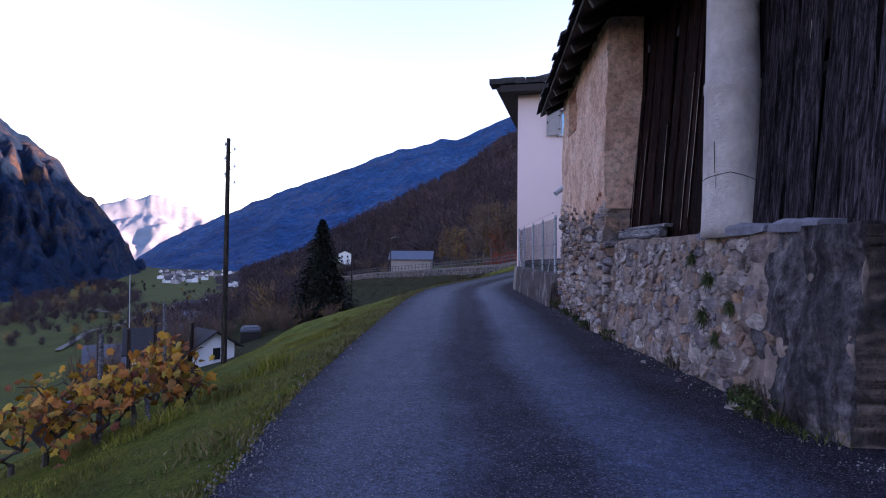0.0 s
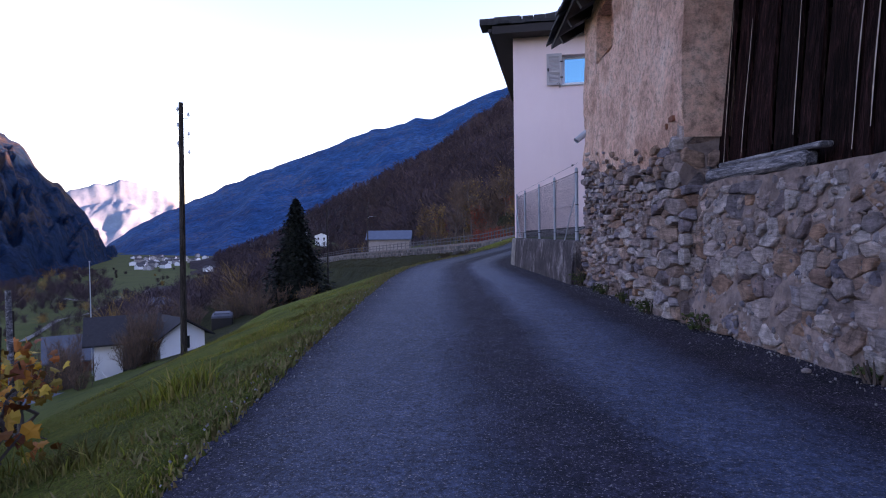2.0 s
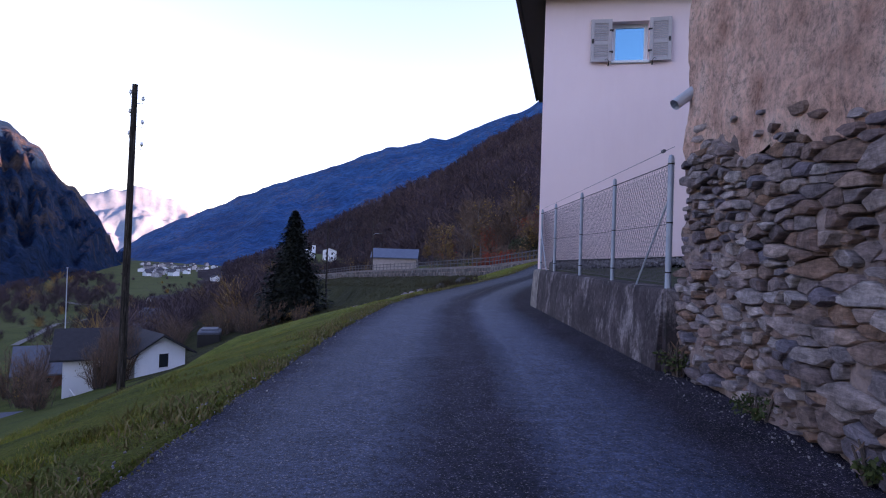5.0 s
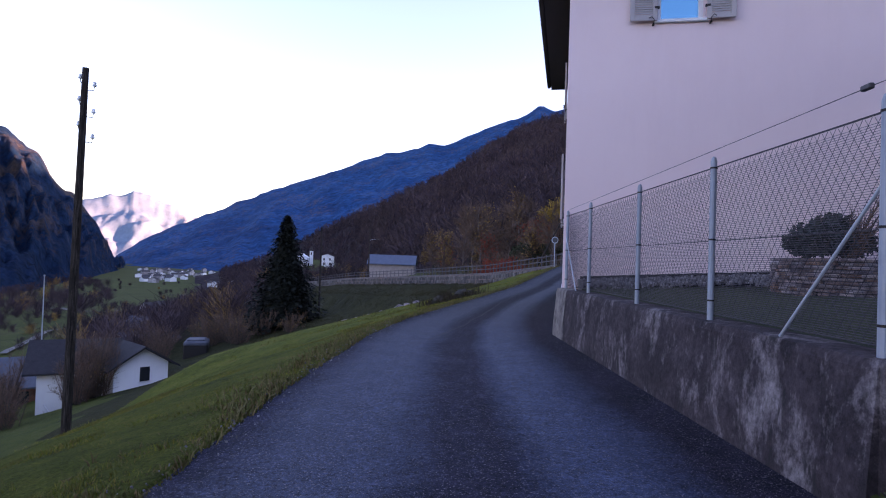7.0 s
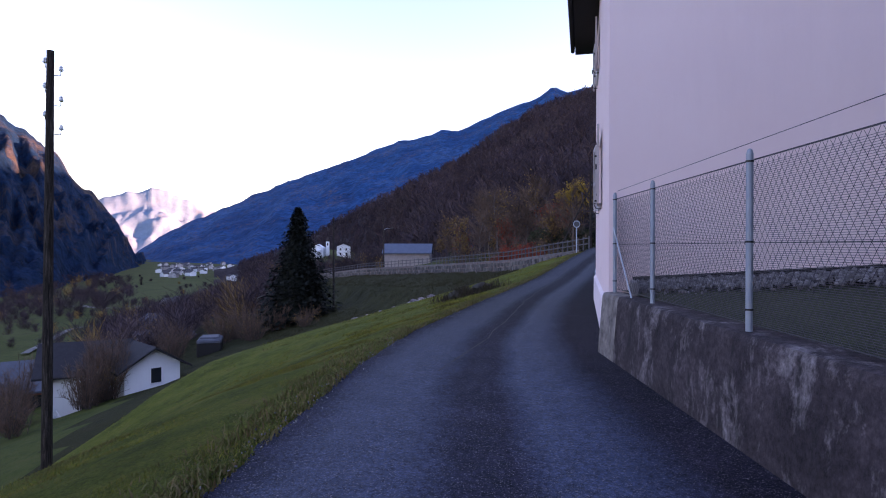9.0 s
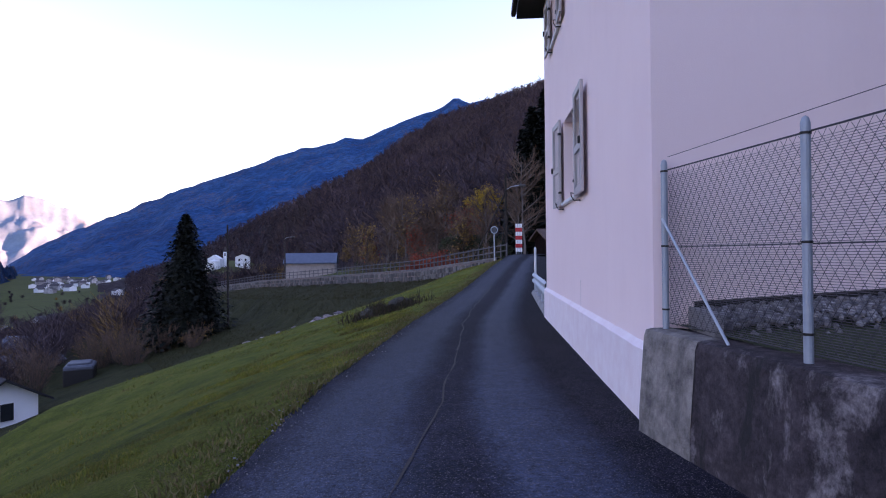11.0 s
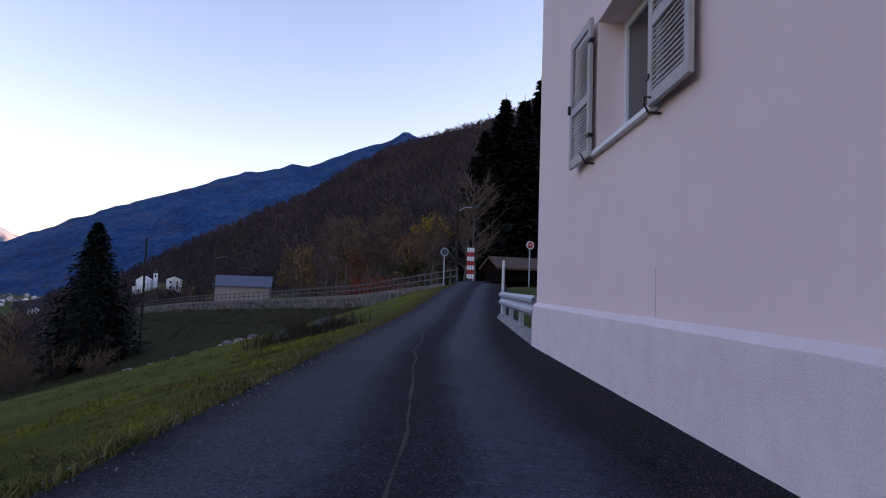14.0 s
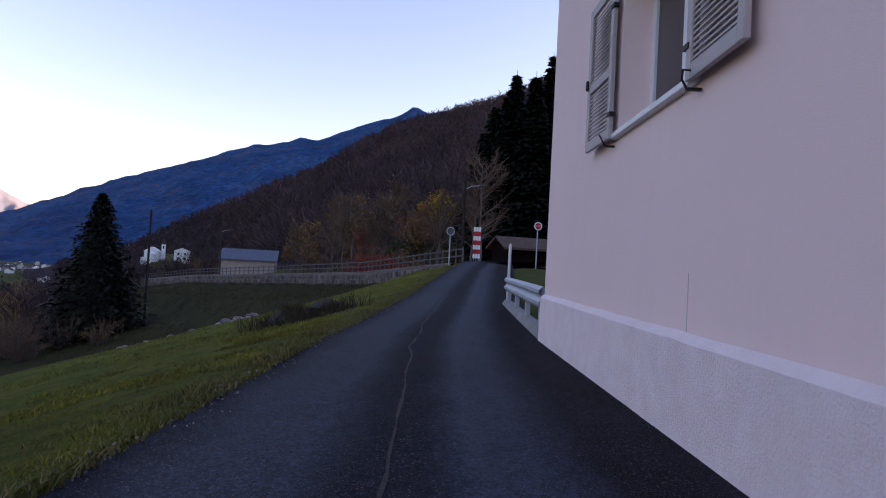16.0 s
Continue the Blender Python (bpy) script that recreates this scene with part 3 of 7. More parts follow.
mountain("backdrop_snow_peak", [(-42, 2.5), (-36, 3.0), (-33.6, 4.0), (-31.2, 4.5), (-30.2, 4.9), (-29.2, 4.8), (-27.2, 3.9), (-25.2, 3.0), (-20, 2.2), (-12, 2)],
         3700, 4300, -60, HAZE_TINTED_SNOW, "sunlit snow-covered rocky peak closing the valley", 0.08, 170, 34, 0.12, 11.0)
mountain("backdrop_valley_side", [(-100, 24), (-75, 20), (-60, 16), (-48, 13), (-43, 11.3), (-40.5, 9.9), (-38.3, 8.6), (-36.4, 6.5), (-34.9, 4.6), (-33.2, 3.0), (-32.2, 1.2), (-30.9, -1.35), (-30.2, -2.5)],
         [520, 520, 540, 560, 590, 620, 660, 720, 820, 950, 1150, 1400, 1700], [1900, 1900, 1900, 1900, 1900, 1900, 1900, 1900, 1950, 2000, 2000, 2000, 2000], -44, HAZE_TINTED_CLIFF,
         "steep wooded mountain, blue haze and warm sunlit rock tone put into its colour", 0.14, 300, 90, 0.22, 3.0, fold=0.02)
# Ridge bearings past 20 are unseen, added to set where the low sun reaches.
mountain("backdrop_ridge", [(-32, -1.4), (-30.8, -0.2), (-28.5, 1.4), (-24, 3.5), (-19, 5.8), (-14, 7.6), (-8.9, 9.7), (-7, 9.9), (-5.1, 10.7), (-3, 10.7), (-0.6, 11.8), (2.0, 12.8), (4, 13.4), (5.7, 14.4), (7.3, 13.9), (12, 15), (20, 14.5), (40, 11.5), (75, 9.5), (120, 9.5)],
         [1900, 1800, 1700, 1500, 1300, 1200, 1100, 1100, 1000, 1000, 1000, 1000, 1000, 1000, 1000, 1000, 1000, 1000, 1000, 1000], 2700, -44, HAZE_TINTED_FOREST, "long forested mountain ridge in shade, blue haze put into its colour", 0.06, 300, 80, 0.06, 7.0, fold=0.001)
# Past bearing 24 the slope is unseen, added to keep low sun off the lane.
HILL = [(-25, -2.2), (-22, -1.3), (-18, 0.2), (-14, 2.6), (-11.0, 4.2), (-6.9, 5.8), (-3, 7.6), (0, 9.8), (4.2, 12.2), (7.3, 13.1), (9.4, 13.9), (13.7, 15.1), (17, 16.6), (24, 19), (40, 25), (60, 33), (108, 33), (130, 17), (160, 10), (200, 6), (230, 4)]
HILL_FOOT = [-44, -44, -42, -40, -24] + [-3] * 16
HILL_FAR = [1050, 1050, 1000, 900, 760] + [520] * 16
HILL_NEAR = [620, 620, 600, 560, 420, 180, 140, 110, 95, 90, 85, 80, 80, 80, 80, 80, 80, 80, 80, 80, 80]
mountain("backdrop_hillside", HILL, HILL_NEAR, HILL_FAR, HILL_FOOT, FOREST_FLOOR, "brown hillside under leafless autumn woods", 0.03, 200, 30, 0.10, 1.0)


def trunk_with_limbs(s, base, height, lean, rng, limbs=7, sides=5, radius=None):
    r0 = radius or height * 0.014
    pts = [Vector(base)]
    for k in range(1, 6):
        pts.append(Vector(base) + Vector((lean[0] * k / 5 + rng.uniform(-0.02, 0.02) * height, lean[1] * k / 5 + rng.uniform(-0.02, 0.02) * height, height * k / 5)))
    s.tube(pts, [r0 * (1 - 0.17 * k) for k in range(6)], sides)
    tips = []
    for _ in range(limbs):
        f = rng.uniform(0.3, 0.95)
        k = min(4, int(f * 5))
        p = pts[k].lerp(pts[k + 1], f * 5 - k)
        a, length = rng.uniform(0, 6.283), height * rng.uniform(0.16, 0.34) * (1.25 - f * 0.6)
        d = Vector((math.cos(a), math.sin(a), rng.uniform(0.5, 1.3))).normalized()
        q = p + d * length * 0.55 + Vector((rng.uniform(-1, 1), rng.uniform(-1, 1), 0)) * length * 0.08
        e = p + d * length + Vector((0, 0, length * rng.uniform(-0.05, 0.2)))
        s.tube([p, q, e], [r0 * 0.42 * (1 - 0.5 * f), r0 * 0.25, r0 * 0.08], 4, False)
        tips += [(p, q, e)]
    return tips


def twig_cloud(rng, tips, count, length, width):
    """Fine twigs along the limbs, as thin slivers."""
    quads = []
    for _ in range(count):
        p, q, e = tips[rng.randrange(len(tips))]
        f = rng.random()
        o = p.lerp(q, 2 * f) if f < 0.5 else q.lerp(e, 2 * f - 1)
        d = ((e - p).normalized() + Vector((rng.gauss(0, 0.6), rng.gauss(0, 0.6), rng.gauss(0.25, 0.5)))).normalized()
        w = d.cross(Vector((rng.gauss(0, 1), rng.gauss(0, 1), rng.gauss(0, 1)))).normalized() * width
        t = o + d * length * rng.uniform(0.5, 1.2)
        quads.append((o - w, o + w, t + w * 0.3, t - w * 0.3))
    return quads


def leaf_quads(rng, centre_fn, count, size):
    quads = []
    for _ in range(count):
        c = Vector(centre_fn(rng))
        a = Vector((rng.gauss(0, 1), rng.gauss(0, 1), rng.gauss(0, 1))).normalized()
        b = a.cross(Vector((rng.gauss(0, 1), rng.gauss(0, 1), rng.gauss(0, 1)))).normalized()
        k = size * rng.uniform(0.6, 1.3)
        quads.append((c - a * k, c - b * k * 0.55, c + a * k, c + b * k * 0.55))
    return quads


def far_woods():
    """Leafless woods on the hillside, too many to count."""
    rng = random.Random(5)
    az, el = [p[0] for p in HILL], [p[1] for p in HILL]
    s = Shape()
    quads = []
    for k in range(8200):
        a = rng.uniform(-23, 26)
        f = rng.random() ** 0.9
        if k < 420:
            f = rng.uniform(0.96, 1.0)
            a = rng.uniform(-6, 24)
        n_ = np.interp(a, az, HILL_NEAR)
        f_ = np.interp(a, az, HILL_FAR)
        d = n_ + (f_ - n_) * f
        top = math.tan(radians(np.interp(a, az, el))) * f_
        foot = np.interp(a, az, HILL_FOOT)
        z = foot + (top - foot) * f**1.15
        r = radians(a)
        base = Vector((d * math.sin(r), d * math.cos(r), z - 1.5))
        h = rng.uniform(6, 12) * (0.75 if f > 0.95 else 1.0)
        side = Vector((math.cos(r), -math.sin(r), 0))
        w = 0.05 + d * 0.00014
        lean = side * rng.uniform(-0.6, 0.6)
        topp = base + Vector((0, 0, h)) + lean
        quads.append((base - side * w, base + side * w, topp + side * w * 0.3, topp - side * w * 0.3))
        for _ in range(17):
            t = rng.uniform(0.3, 0.95)
            o = base.lerp(topp, t)
            dirn = Vector((rng.gauss(0, 0.8), rng.gauss(0, 0.8), rng.uniform(0.25, 1.1))).normalized()
            e = o + dirn * h * rng.uniform(0.16, 0.36)
            ww = w * rng.uniform(0.5, 1.3)
            n = dirn.cross(Vector((math.sin(r), math.cos(r), 0))).normalized() * ww
            quads.append((o - n, o + n, e + n * 1.2, e - n * 1.2))
    s.quads(quads)
    tagged(new("far_woods", s.mesh("far_woods", FOREST_TWIG)), "leafless brown autumn woods covering the hillside", "woods", kind="stuff")


far_woods()


def conifer(x, y, height, spread, label, seed, z=None, layers=26, dense=1, core=1.0):
    rng = random.Random(seed)
    z = gz(x, y) if z is None else z
    tree = thing("conifer", label, "tree", pose(x, y, z))
    part("trunk", Shape().tube([(0, 0, -0.4), (0.05, 0, height * 0.5), (0, 0, height)], [height * 0.016, height * 0.01, 0.02], 8), BARK, tree)
    quads = []
    for k in range(layers):
        f = (k + rng.random() * 0.6) / layers
        zz = height * (0.06 + 0.92 * f)
        reach = spread * (1 - f) ** 0.8 * rng.uniform(0.8, 1.1) + 0.12
        n = int(16 - 8 * f) * dense
        for i in range(n):
            a = 6.283 * (i + rng.random()) / n
            length = reach * rng.uniform(0.65, 1.12)
            for seg in range(9):
                t0 = (seg + rng.random() * 0.5) / 9
                c = Vector((math.cos(a) * length * t0, math.sin(a) * length * t0, zz - length * 0.28 * t0 + rng.uniform(-0.1, 0.1)))
                d = Vector((math.cos(a + rng.gauss(0, 0.7)), math.sin(a + rng.gauss(0, 0.7)), rng.gauss(-0.35, 0.25))).normalized()
                w = d.cross(Vector((rng.gauss(0, 0.4), rng.gauss(0, 0.4), 1))).normalized()
                q = (0.10 + 0.032 * height * (1 - 0.6 * f)) * rng.uniform(0.7, 1.3)
                quads.append((c - w * q * 0.28, c + d * q * 0.5 - w * q * 0.35, c + d * q * 1.3, c + d * q * 0.5 + w * q * 0.35))
    part("inner_crown", Shape().lathe([(spread * 0.55 * core, height * 0.08), (spread * 0.4 * core, height * 0.35), (spread * 0.2 * core, height * 0.7), (0.02, height * 0.95)], (0, 0, 0), 9), NEEDLE, tree)
    part("crown", Shape().quads(quads).mesh("crown", NEEDLE), NEEDLE, tree)
    return tree


conifer(-21.8, 72.5, 13.2, 5.2, "tall dark green spruce beside a wooden pole", 1, layers=62, dense=2)
for i, (az, d, h) in enumerate([(13.4, 66, 17.5), (15.2, 70, 22), (17.0, 64, 20), (12.4, 84, 18), (18.5, 75, 25), (20.5, 66, 23), (14.4, 90, 24)]):
    conifer(d * math.sin(radians(az)), 12.7 + d * math.cos(radians(az)), h, 4.4, "tall dark conifer at the edge of the woods", 20 + i, layers=44, dense=2, core=0.35)


def bare_tree(x, y, height, label, seed, leaf=None, leaves=0, z=None, bark=None, limbs=16, twigs=500):
    rng = random.Random(seed)
    z = gz(x, y) if z is None else z
    tree = thing("bare_tree", label, "tree", pose(x, y, z))
    s = Shape()
    tips = trunk_with_limbs(s, (0, 0, -0.2), height, (rng.uniform(-0.4, 0.4), rng.uniform(-0.3, 0.3)), rng, limbs)
    part("trunk", s, bark or BARK, tree)
    part("crown", Shape().quads(twig_cloud(rng, tips, twigs, height * 0.14, 0.012 + height * 0.0012)).mesh("crown", TWIG), TWIG, tree)
    if leaf:
        def spot(r):
            p, q, e = tips[r.randrange(len(tips))]
            return q.lerp(e, r.uniform(-0.4, 1.2)) + Vector((r.gauss(0, 1), r.gauss(0, 1), r.gauss(0, 1))) * height * 0.05
        part("foliage", Shape().quads(leaf_quads(rng, spot, leaves, 0.11 + 0.012 * max(0.0, height - 6))).mesh("foliage", leaf), leaf, tree)
    return tree


def shrub(x, y, width, height, leaf, label, seed, count=900, size=0.1, z=None, twigs=260, name="shrub"):
    rng = random.Random(seed)
    z = gz(x, y) if z is None else z
    plant = thing(name, label, "bush", pose(x, y, z))
    s = Shape()
    lumps = [(rng.uniform(-0.5, 0.5) * width, rng.uniform(-0.3, 0.3) * width, height * rng.uniform(0.3, 0.8), rng.uniform(0.18, 0.34)) for _ in range(7)]
    stems = []
    wild = twigs > 1000
    for _ in range(30 if wild else 9):
        a = rng.uniform(0, 6.283)
        e = Vector((math.cos(a) * width * rng.uniform(0.1, 0.6), math.sin(a) * width * rng.uniform(0.1, 0.5), height * rng.uniform(0.35 if wild else 0.7, 1.1)))
        o = Vector((e.x * rng.uniform(0.15, 0.6 if wild else 0.2), e.y * 0.3, -0.1))
        q = o.lerp(e, 0.5) + Vector((0, 0, 0.1 * height))
        s.tube([o, q, e], [0.016 + 0.004 * height, 0.010 + 0.003 * height, 0.006], 4, False)
        stems.append((o, q, e))
    part("stem_clump", s, BARK, plant)
    part("branchwork", Shape().quads(twig_cloud(rng, stems, twigs, height * (0.2 if wild else 0.3), 0.006 + height * 0.0016)).mesh("branchwork", TWIG), TWIG, plant, kind="stuff")
    if count:
        def spot(r):
            lx, ly, lz, lr = lumps[r.randrange(7)]
            v = Vector((r.gauss(0, 1), r.gauss(0, 1), r.gauss(0, 1))).normalized() * (r.random() ** 0.4)
            return lx + v.x * lr * width, ly + v.y * lr * width, max(0.02, lz + v.z * lr * height)
        part("foliage", Shape().quads(leaf_quads(rng, spot, count, size)).mesh("foliage", leaf), leaf, plant)
    return plant


def polar(az, d, t_y=12.7):
    return d * math.sin(radians(az)), t_y + d * math.cos(radians(az))


# thicket above the main road
rng0 = random.Random(77)
for i in range(26):
    az = rng0.uniform(-5.5, 9.0)
    d = rng0.uniform(66, 92) - 1.6 * az
    x, y = polar(az, d)
    bare_tree(x, y, rng0.uniform(4.0, 7.2), "thin brown autumn tree in the roadside thicket", 100 + i, (None, OCHRE_LEAF, RED_LEAF)[i % 3], 420, limbs=20, twigs=900, bark=BARK if i % 3 else PALE_BARK)
for i in range(16):
    az = -4.5 + 14 * (i + rng0.random()) / 16
    d = 65 - 1.5 * az + rng0.uniform(0, 5)
    x, y = polar(az, d)
    shrub(x, y, 3.4, rng0.uniform(1.6, 3.0), OCHRE_LEAF if i % 4 == 0 else HEDGE_LEAF, "straggly brown roadside bush", 140 + i, 260, 0.09, twigs=520)
for i, az in enumerate([2.2, 3.0, 3.8]):
    x, y = polar(az, 59.5 - 1.3 * az)
    shrub(x, y, 3.2, 3.0, RED_LEAF, "low rust-red autumn bush above the road", 170 + i, 1900, 0.09)
for i in range(12):
    x, y = polar(rng0.uniform(-1.5, 5.5), rng0.uniform(80, 96))
    bare_tree(x, y, rng0.uniform(8.0, 11.0), "tall thin leafless tree behind the thicket", 260 + i, OCHRE_LEAF if i % 3 == 0 else None, 200, limbs=22, twigs=900, bark=PALE_BARK if i % 2 else BARK)
x, y = polar(-3.2, 70)
bare_tree(x, y, 6.5, "slender tree with sparse ochre leaves", 181, OCHRE_LEAF, 900)
for i, (az, d, w) in enumerate([(7.0, 62, 5), (8.3, 60, 5.5), (9.5, 60, 5), (6.1, 66, 4)]):
    x, y = polar(az, d)
    shrub(x, y, w, 3.4, HEDGE_LEAF, "dense dull green hedge above the road", 190 + i, 2600, 0.13)
for i, (az, d, h) in enumerate([(7.9, 94, 8.6), (8.7, 93, 9.4), (9.5, 92, 9.0)]):
    x, y = polar(az, d)
    bare_tree(x, y, h, "golden yellow autumn tree on the bank", 200 + i, YELLOW_LEAF, 3600, limbs=30)
x, y = polar(12.6, 52)
bare_tree(x, y, 9.5, "slim leafless pale-barked tree", 210, bark=PALE_BARK, limbs=22, twigs=700)
x, y = polar(11.9, 55)
bare_tree(x, y, 8.0, "slim leafless pale-barked tree", 211, bark=PALE_BARK, limbs=20, twigs=600)


# ---- main road furniture ----
def edge_point(k, out=0.0):
    i = min(int(k), len(main_pts) - 2)
    p = main_pts[i] + (k - i) * (main_pts[i + 1] - main_pts[i])
    return Vector((p[0] - out * uphill[i][0], p[1] - out * uphill[i][1], p[2]))


def road_wall():
    """Retaining wall of rough stone blocks below the main road."""
    wall = thing("retaining_wall", "rough grey stone retaining wall under the main road", "wall", kind="structure")
    s, coping = Shape(), Shape()
    ks = list(np.arange(37, 88, 1.0))
    for a, b in zip(ks[:-1], ks[1:]):
        p, q = edge_point(a, 0.25), edge_point(b, 0.25)
        p2, q2 = edge_point(a, -0.3), edge_point(b, -0.3)
        low = Vector((0, 0, 2.6))
        s.face(p - low, q - low, q, p)
        coping.face(p + Vector((0, 0, 0.04)), q + Vector((0, 0, 0.04)), q2 + Vector((0, 0, 0.06)), p2 + Vector((0, 0, 0.06)))
        coping.face(p - Vector((0, 0, 0.16)), q - Vector((0, 0, 0.16)), q + Vector((0, 0, 0.04)), p + Vector((0, 0, 0.04)))
    part("core", s, MORTAR, wall)
    part("coping", coping, CURB, wall, "pale concrete kerb")
    rng = random.Random(9)
    blocks = Shape()
    k = 37.0
    while k < 86:
        for row in range(4):
            kk = k + rng.uniform(-0.05, 0.1) + 0.11 * (row % 2)
            p, q = edge_point(kk, 0.25), edge_point(kk + 0.19, 0.25)
            d = (q - p)
            n = Vector((-d.y, d.x, 0)).normalized()
            zt = -0.2 - row * 0.42 + rng.uniform(-0.05, 0.05)
            m = Matrix.Translation(p) @ Matrix(((d.x, n.x, 0, 0), (d.y, n.y, 0, 0), (d.z, 0, 1, 0), (0, 0, 0, 1)))
            blocks.box(0.03, -0.06, zt - 0.38, 0.97, rng.uniform(0.03, 0.09), zt, m, 0.03)
        k += 0.2
    part("blocks", blocks, STONE_FAR, wall, kind="stuff")
    return wall


road_wall()


RAIL_WOOD = mat_plain("grey_railing_wood", (0.075, 0.072, 0.08), (0.14, 0.13, 0.14), 3, 0.85, 0, 0.4, 20)


def road_railing():
    rail = thing("road_railing", "weathered grey timber and steel road railing", "railing")
    for k in np.arange(36.4, 84, 0.62):
        p = edge_point(k, -0.1)
        part("post", Shape().box(p.x - 0.04, p.y - 0.04, p.z - 0.1, p.x + 0.04, p.y + 0.04, p.z + 0.98), RAIL_WOOD, rail)
    for h in (0.45, 0.85):
        for a in np.arange(36.4, 83, 4.0):
            pts = [edge_point(min(a + j, 84), -0.1) + Vector((0, 0, h)) for j in np.arange(0, 4.01, 1.0)]
            part("rail", Shape().tube(pts, 0.042, 5), RAIL_WOOD, rail)
    return rail


road_railing()


def lamp_pole(x, y, height, arm, label, z=None, lean=(0, 0), r=0.11):
    z = gz(x, y) if z is None else z
    t = thing("lamp_pole", label, "pole", pose(x, y, z))
    part("pole", Shape().tube([(0, 0, -0.3), (lean[0], lean[1], height)], [r, r * 0.65], 10), POLE_WOOD, t)
    if arm:
        ah = height * arm[1]
        part("arm", Shape().tube([(lean[0] * arm[1], lean[1] * arm[1], ah), (arm[0] * 0.4, -0.2, ah + 0.25), (arm[0], -0.3, ah + 0.32)], 0.03, 6), GALV, t)
        part("lamp_head", Shape().box(arm[0] - 0.1, -0.42, ah + 0.24, arm[0] + 0.45, -0.18, ah + 0.40, None, 0.04), SIGN_GREY, t)
    return t


lamp_pole(-18.8, 111, 9.2, (1.3, 0.72), "tall wooden pole with a small street lamp", -2.4, r=0.14)
lamp_pole(-18.3, 74.8, 10.8, None, "dark wooden utility pole behind the spruce", r=0.13)
mx, my = polar(10.9, 43)
lamp_pole(mx, my, 6.4, (1.05, 0.80), "weathered wooden pole carrying a street lamp", 1.2, r=0.12)
part("brace", Shape().tube([(-0.05, 0, 4.9), (-2.6, -0.4, -0.2)], 0.06, 6), POLE_WOOD, bpy.data.objects["lamp_pole.002"])


def curve_marker(x, y, z, turn):
    t = thing("curve_marker", "red and white striped marker boards standing upright", "road sign", pose(x, y, z, 0, 0, turn))
    for i in range(3):
        x0 = -0.24 + i * 0.165
        for j in range(7):
            part("board", Shape().box(x0, 0.02 * i, 0.10 + j * 0.29, x0 + 0.145, 0.03 + 0.02 * i, 0.10 + j * 0.29 + 0.285, None, 0.004), WHITE if j % 2 == 0 else RED, t)
        part("post", Shape().box(x0 + 0.05, 0.05, -0.05, x0 + 0.09, 0.09, 2.1), GALV, t)
    return t


x, y = polar(12.25, 40)
curve_marker(x, y, 1.42, -8)


def round_sign(x, y, z, height, radius, label, front, face):
    t = thing("road_sign", label, "road sign", pose(x, y, z))
    part("post", Shape().tube([(0, 0, -0.2), (0, 0, height)], 0.035, 8), GALV, t)
    disc = Shape().tube([(0, -0.04, height - radius), (0, -0.07, height - radius)], radius, 24)
    part("disc", disc, front, t)
    part("rim", Shape().tube([(radius * math.cos(a), -0.075, height - radius + radius * math.sin(a)) for a in np.linspace(0, 6.283, 25)], 0.03, 5), face, t)
    return t


x, y = polar(9.75, 35.5)
round_sign(x, y, gz(x, y), 2.5, 0.22, "round road sign seen from its grey back", SIGN_GREY, GALV)
x, y = polar(17.75, 34)
stop = round_sign(x, y, 1.0, 2.56, 0.2, "round red stop sign on a steel post", RED, WHITE)
txt = bpy.data.curves.new("word", "FONT")
txt.body, txt.size, txt.align_x, txt.align_y = "STOP", 0.135, "CENTER", "CENTER"
word = new("word", txt)
word.data.materials.append(WHITE)
word.parent = stop
word.matrix_local = pose(0, -0.085, 2.36, 90, 0, 0)


# ---- buildings on the slope ----
DARK_ROOF = mat_plain("dark_slate_roof", (0.012, 0.011, 0.015), (0.028, 0.025, 0.032), 2.5, 0.85, 0, 0.8, 8, 0.03)
SHEET_ROOF = mat_plain("dull_grey_roof", (0.05, 0.06, 0.085), (0.09, 0.1, 0.13), 1.2, 0.7, 0, 0.6, 7, 0.03)
RED_WOOD = mat_plain("rust_brown_boarding", (0.09, 0.03, 0.018), (0.19, 0.065, 0.035), 1.5, 0.85, 0, 0.5, 12)


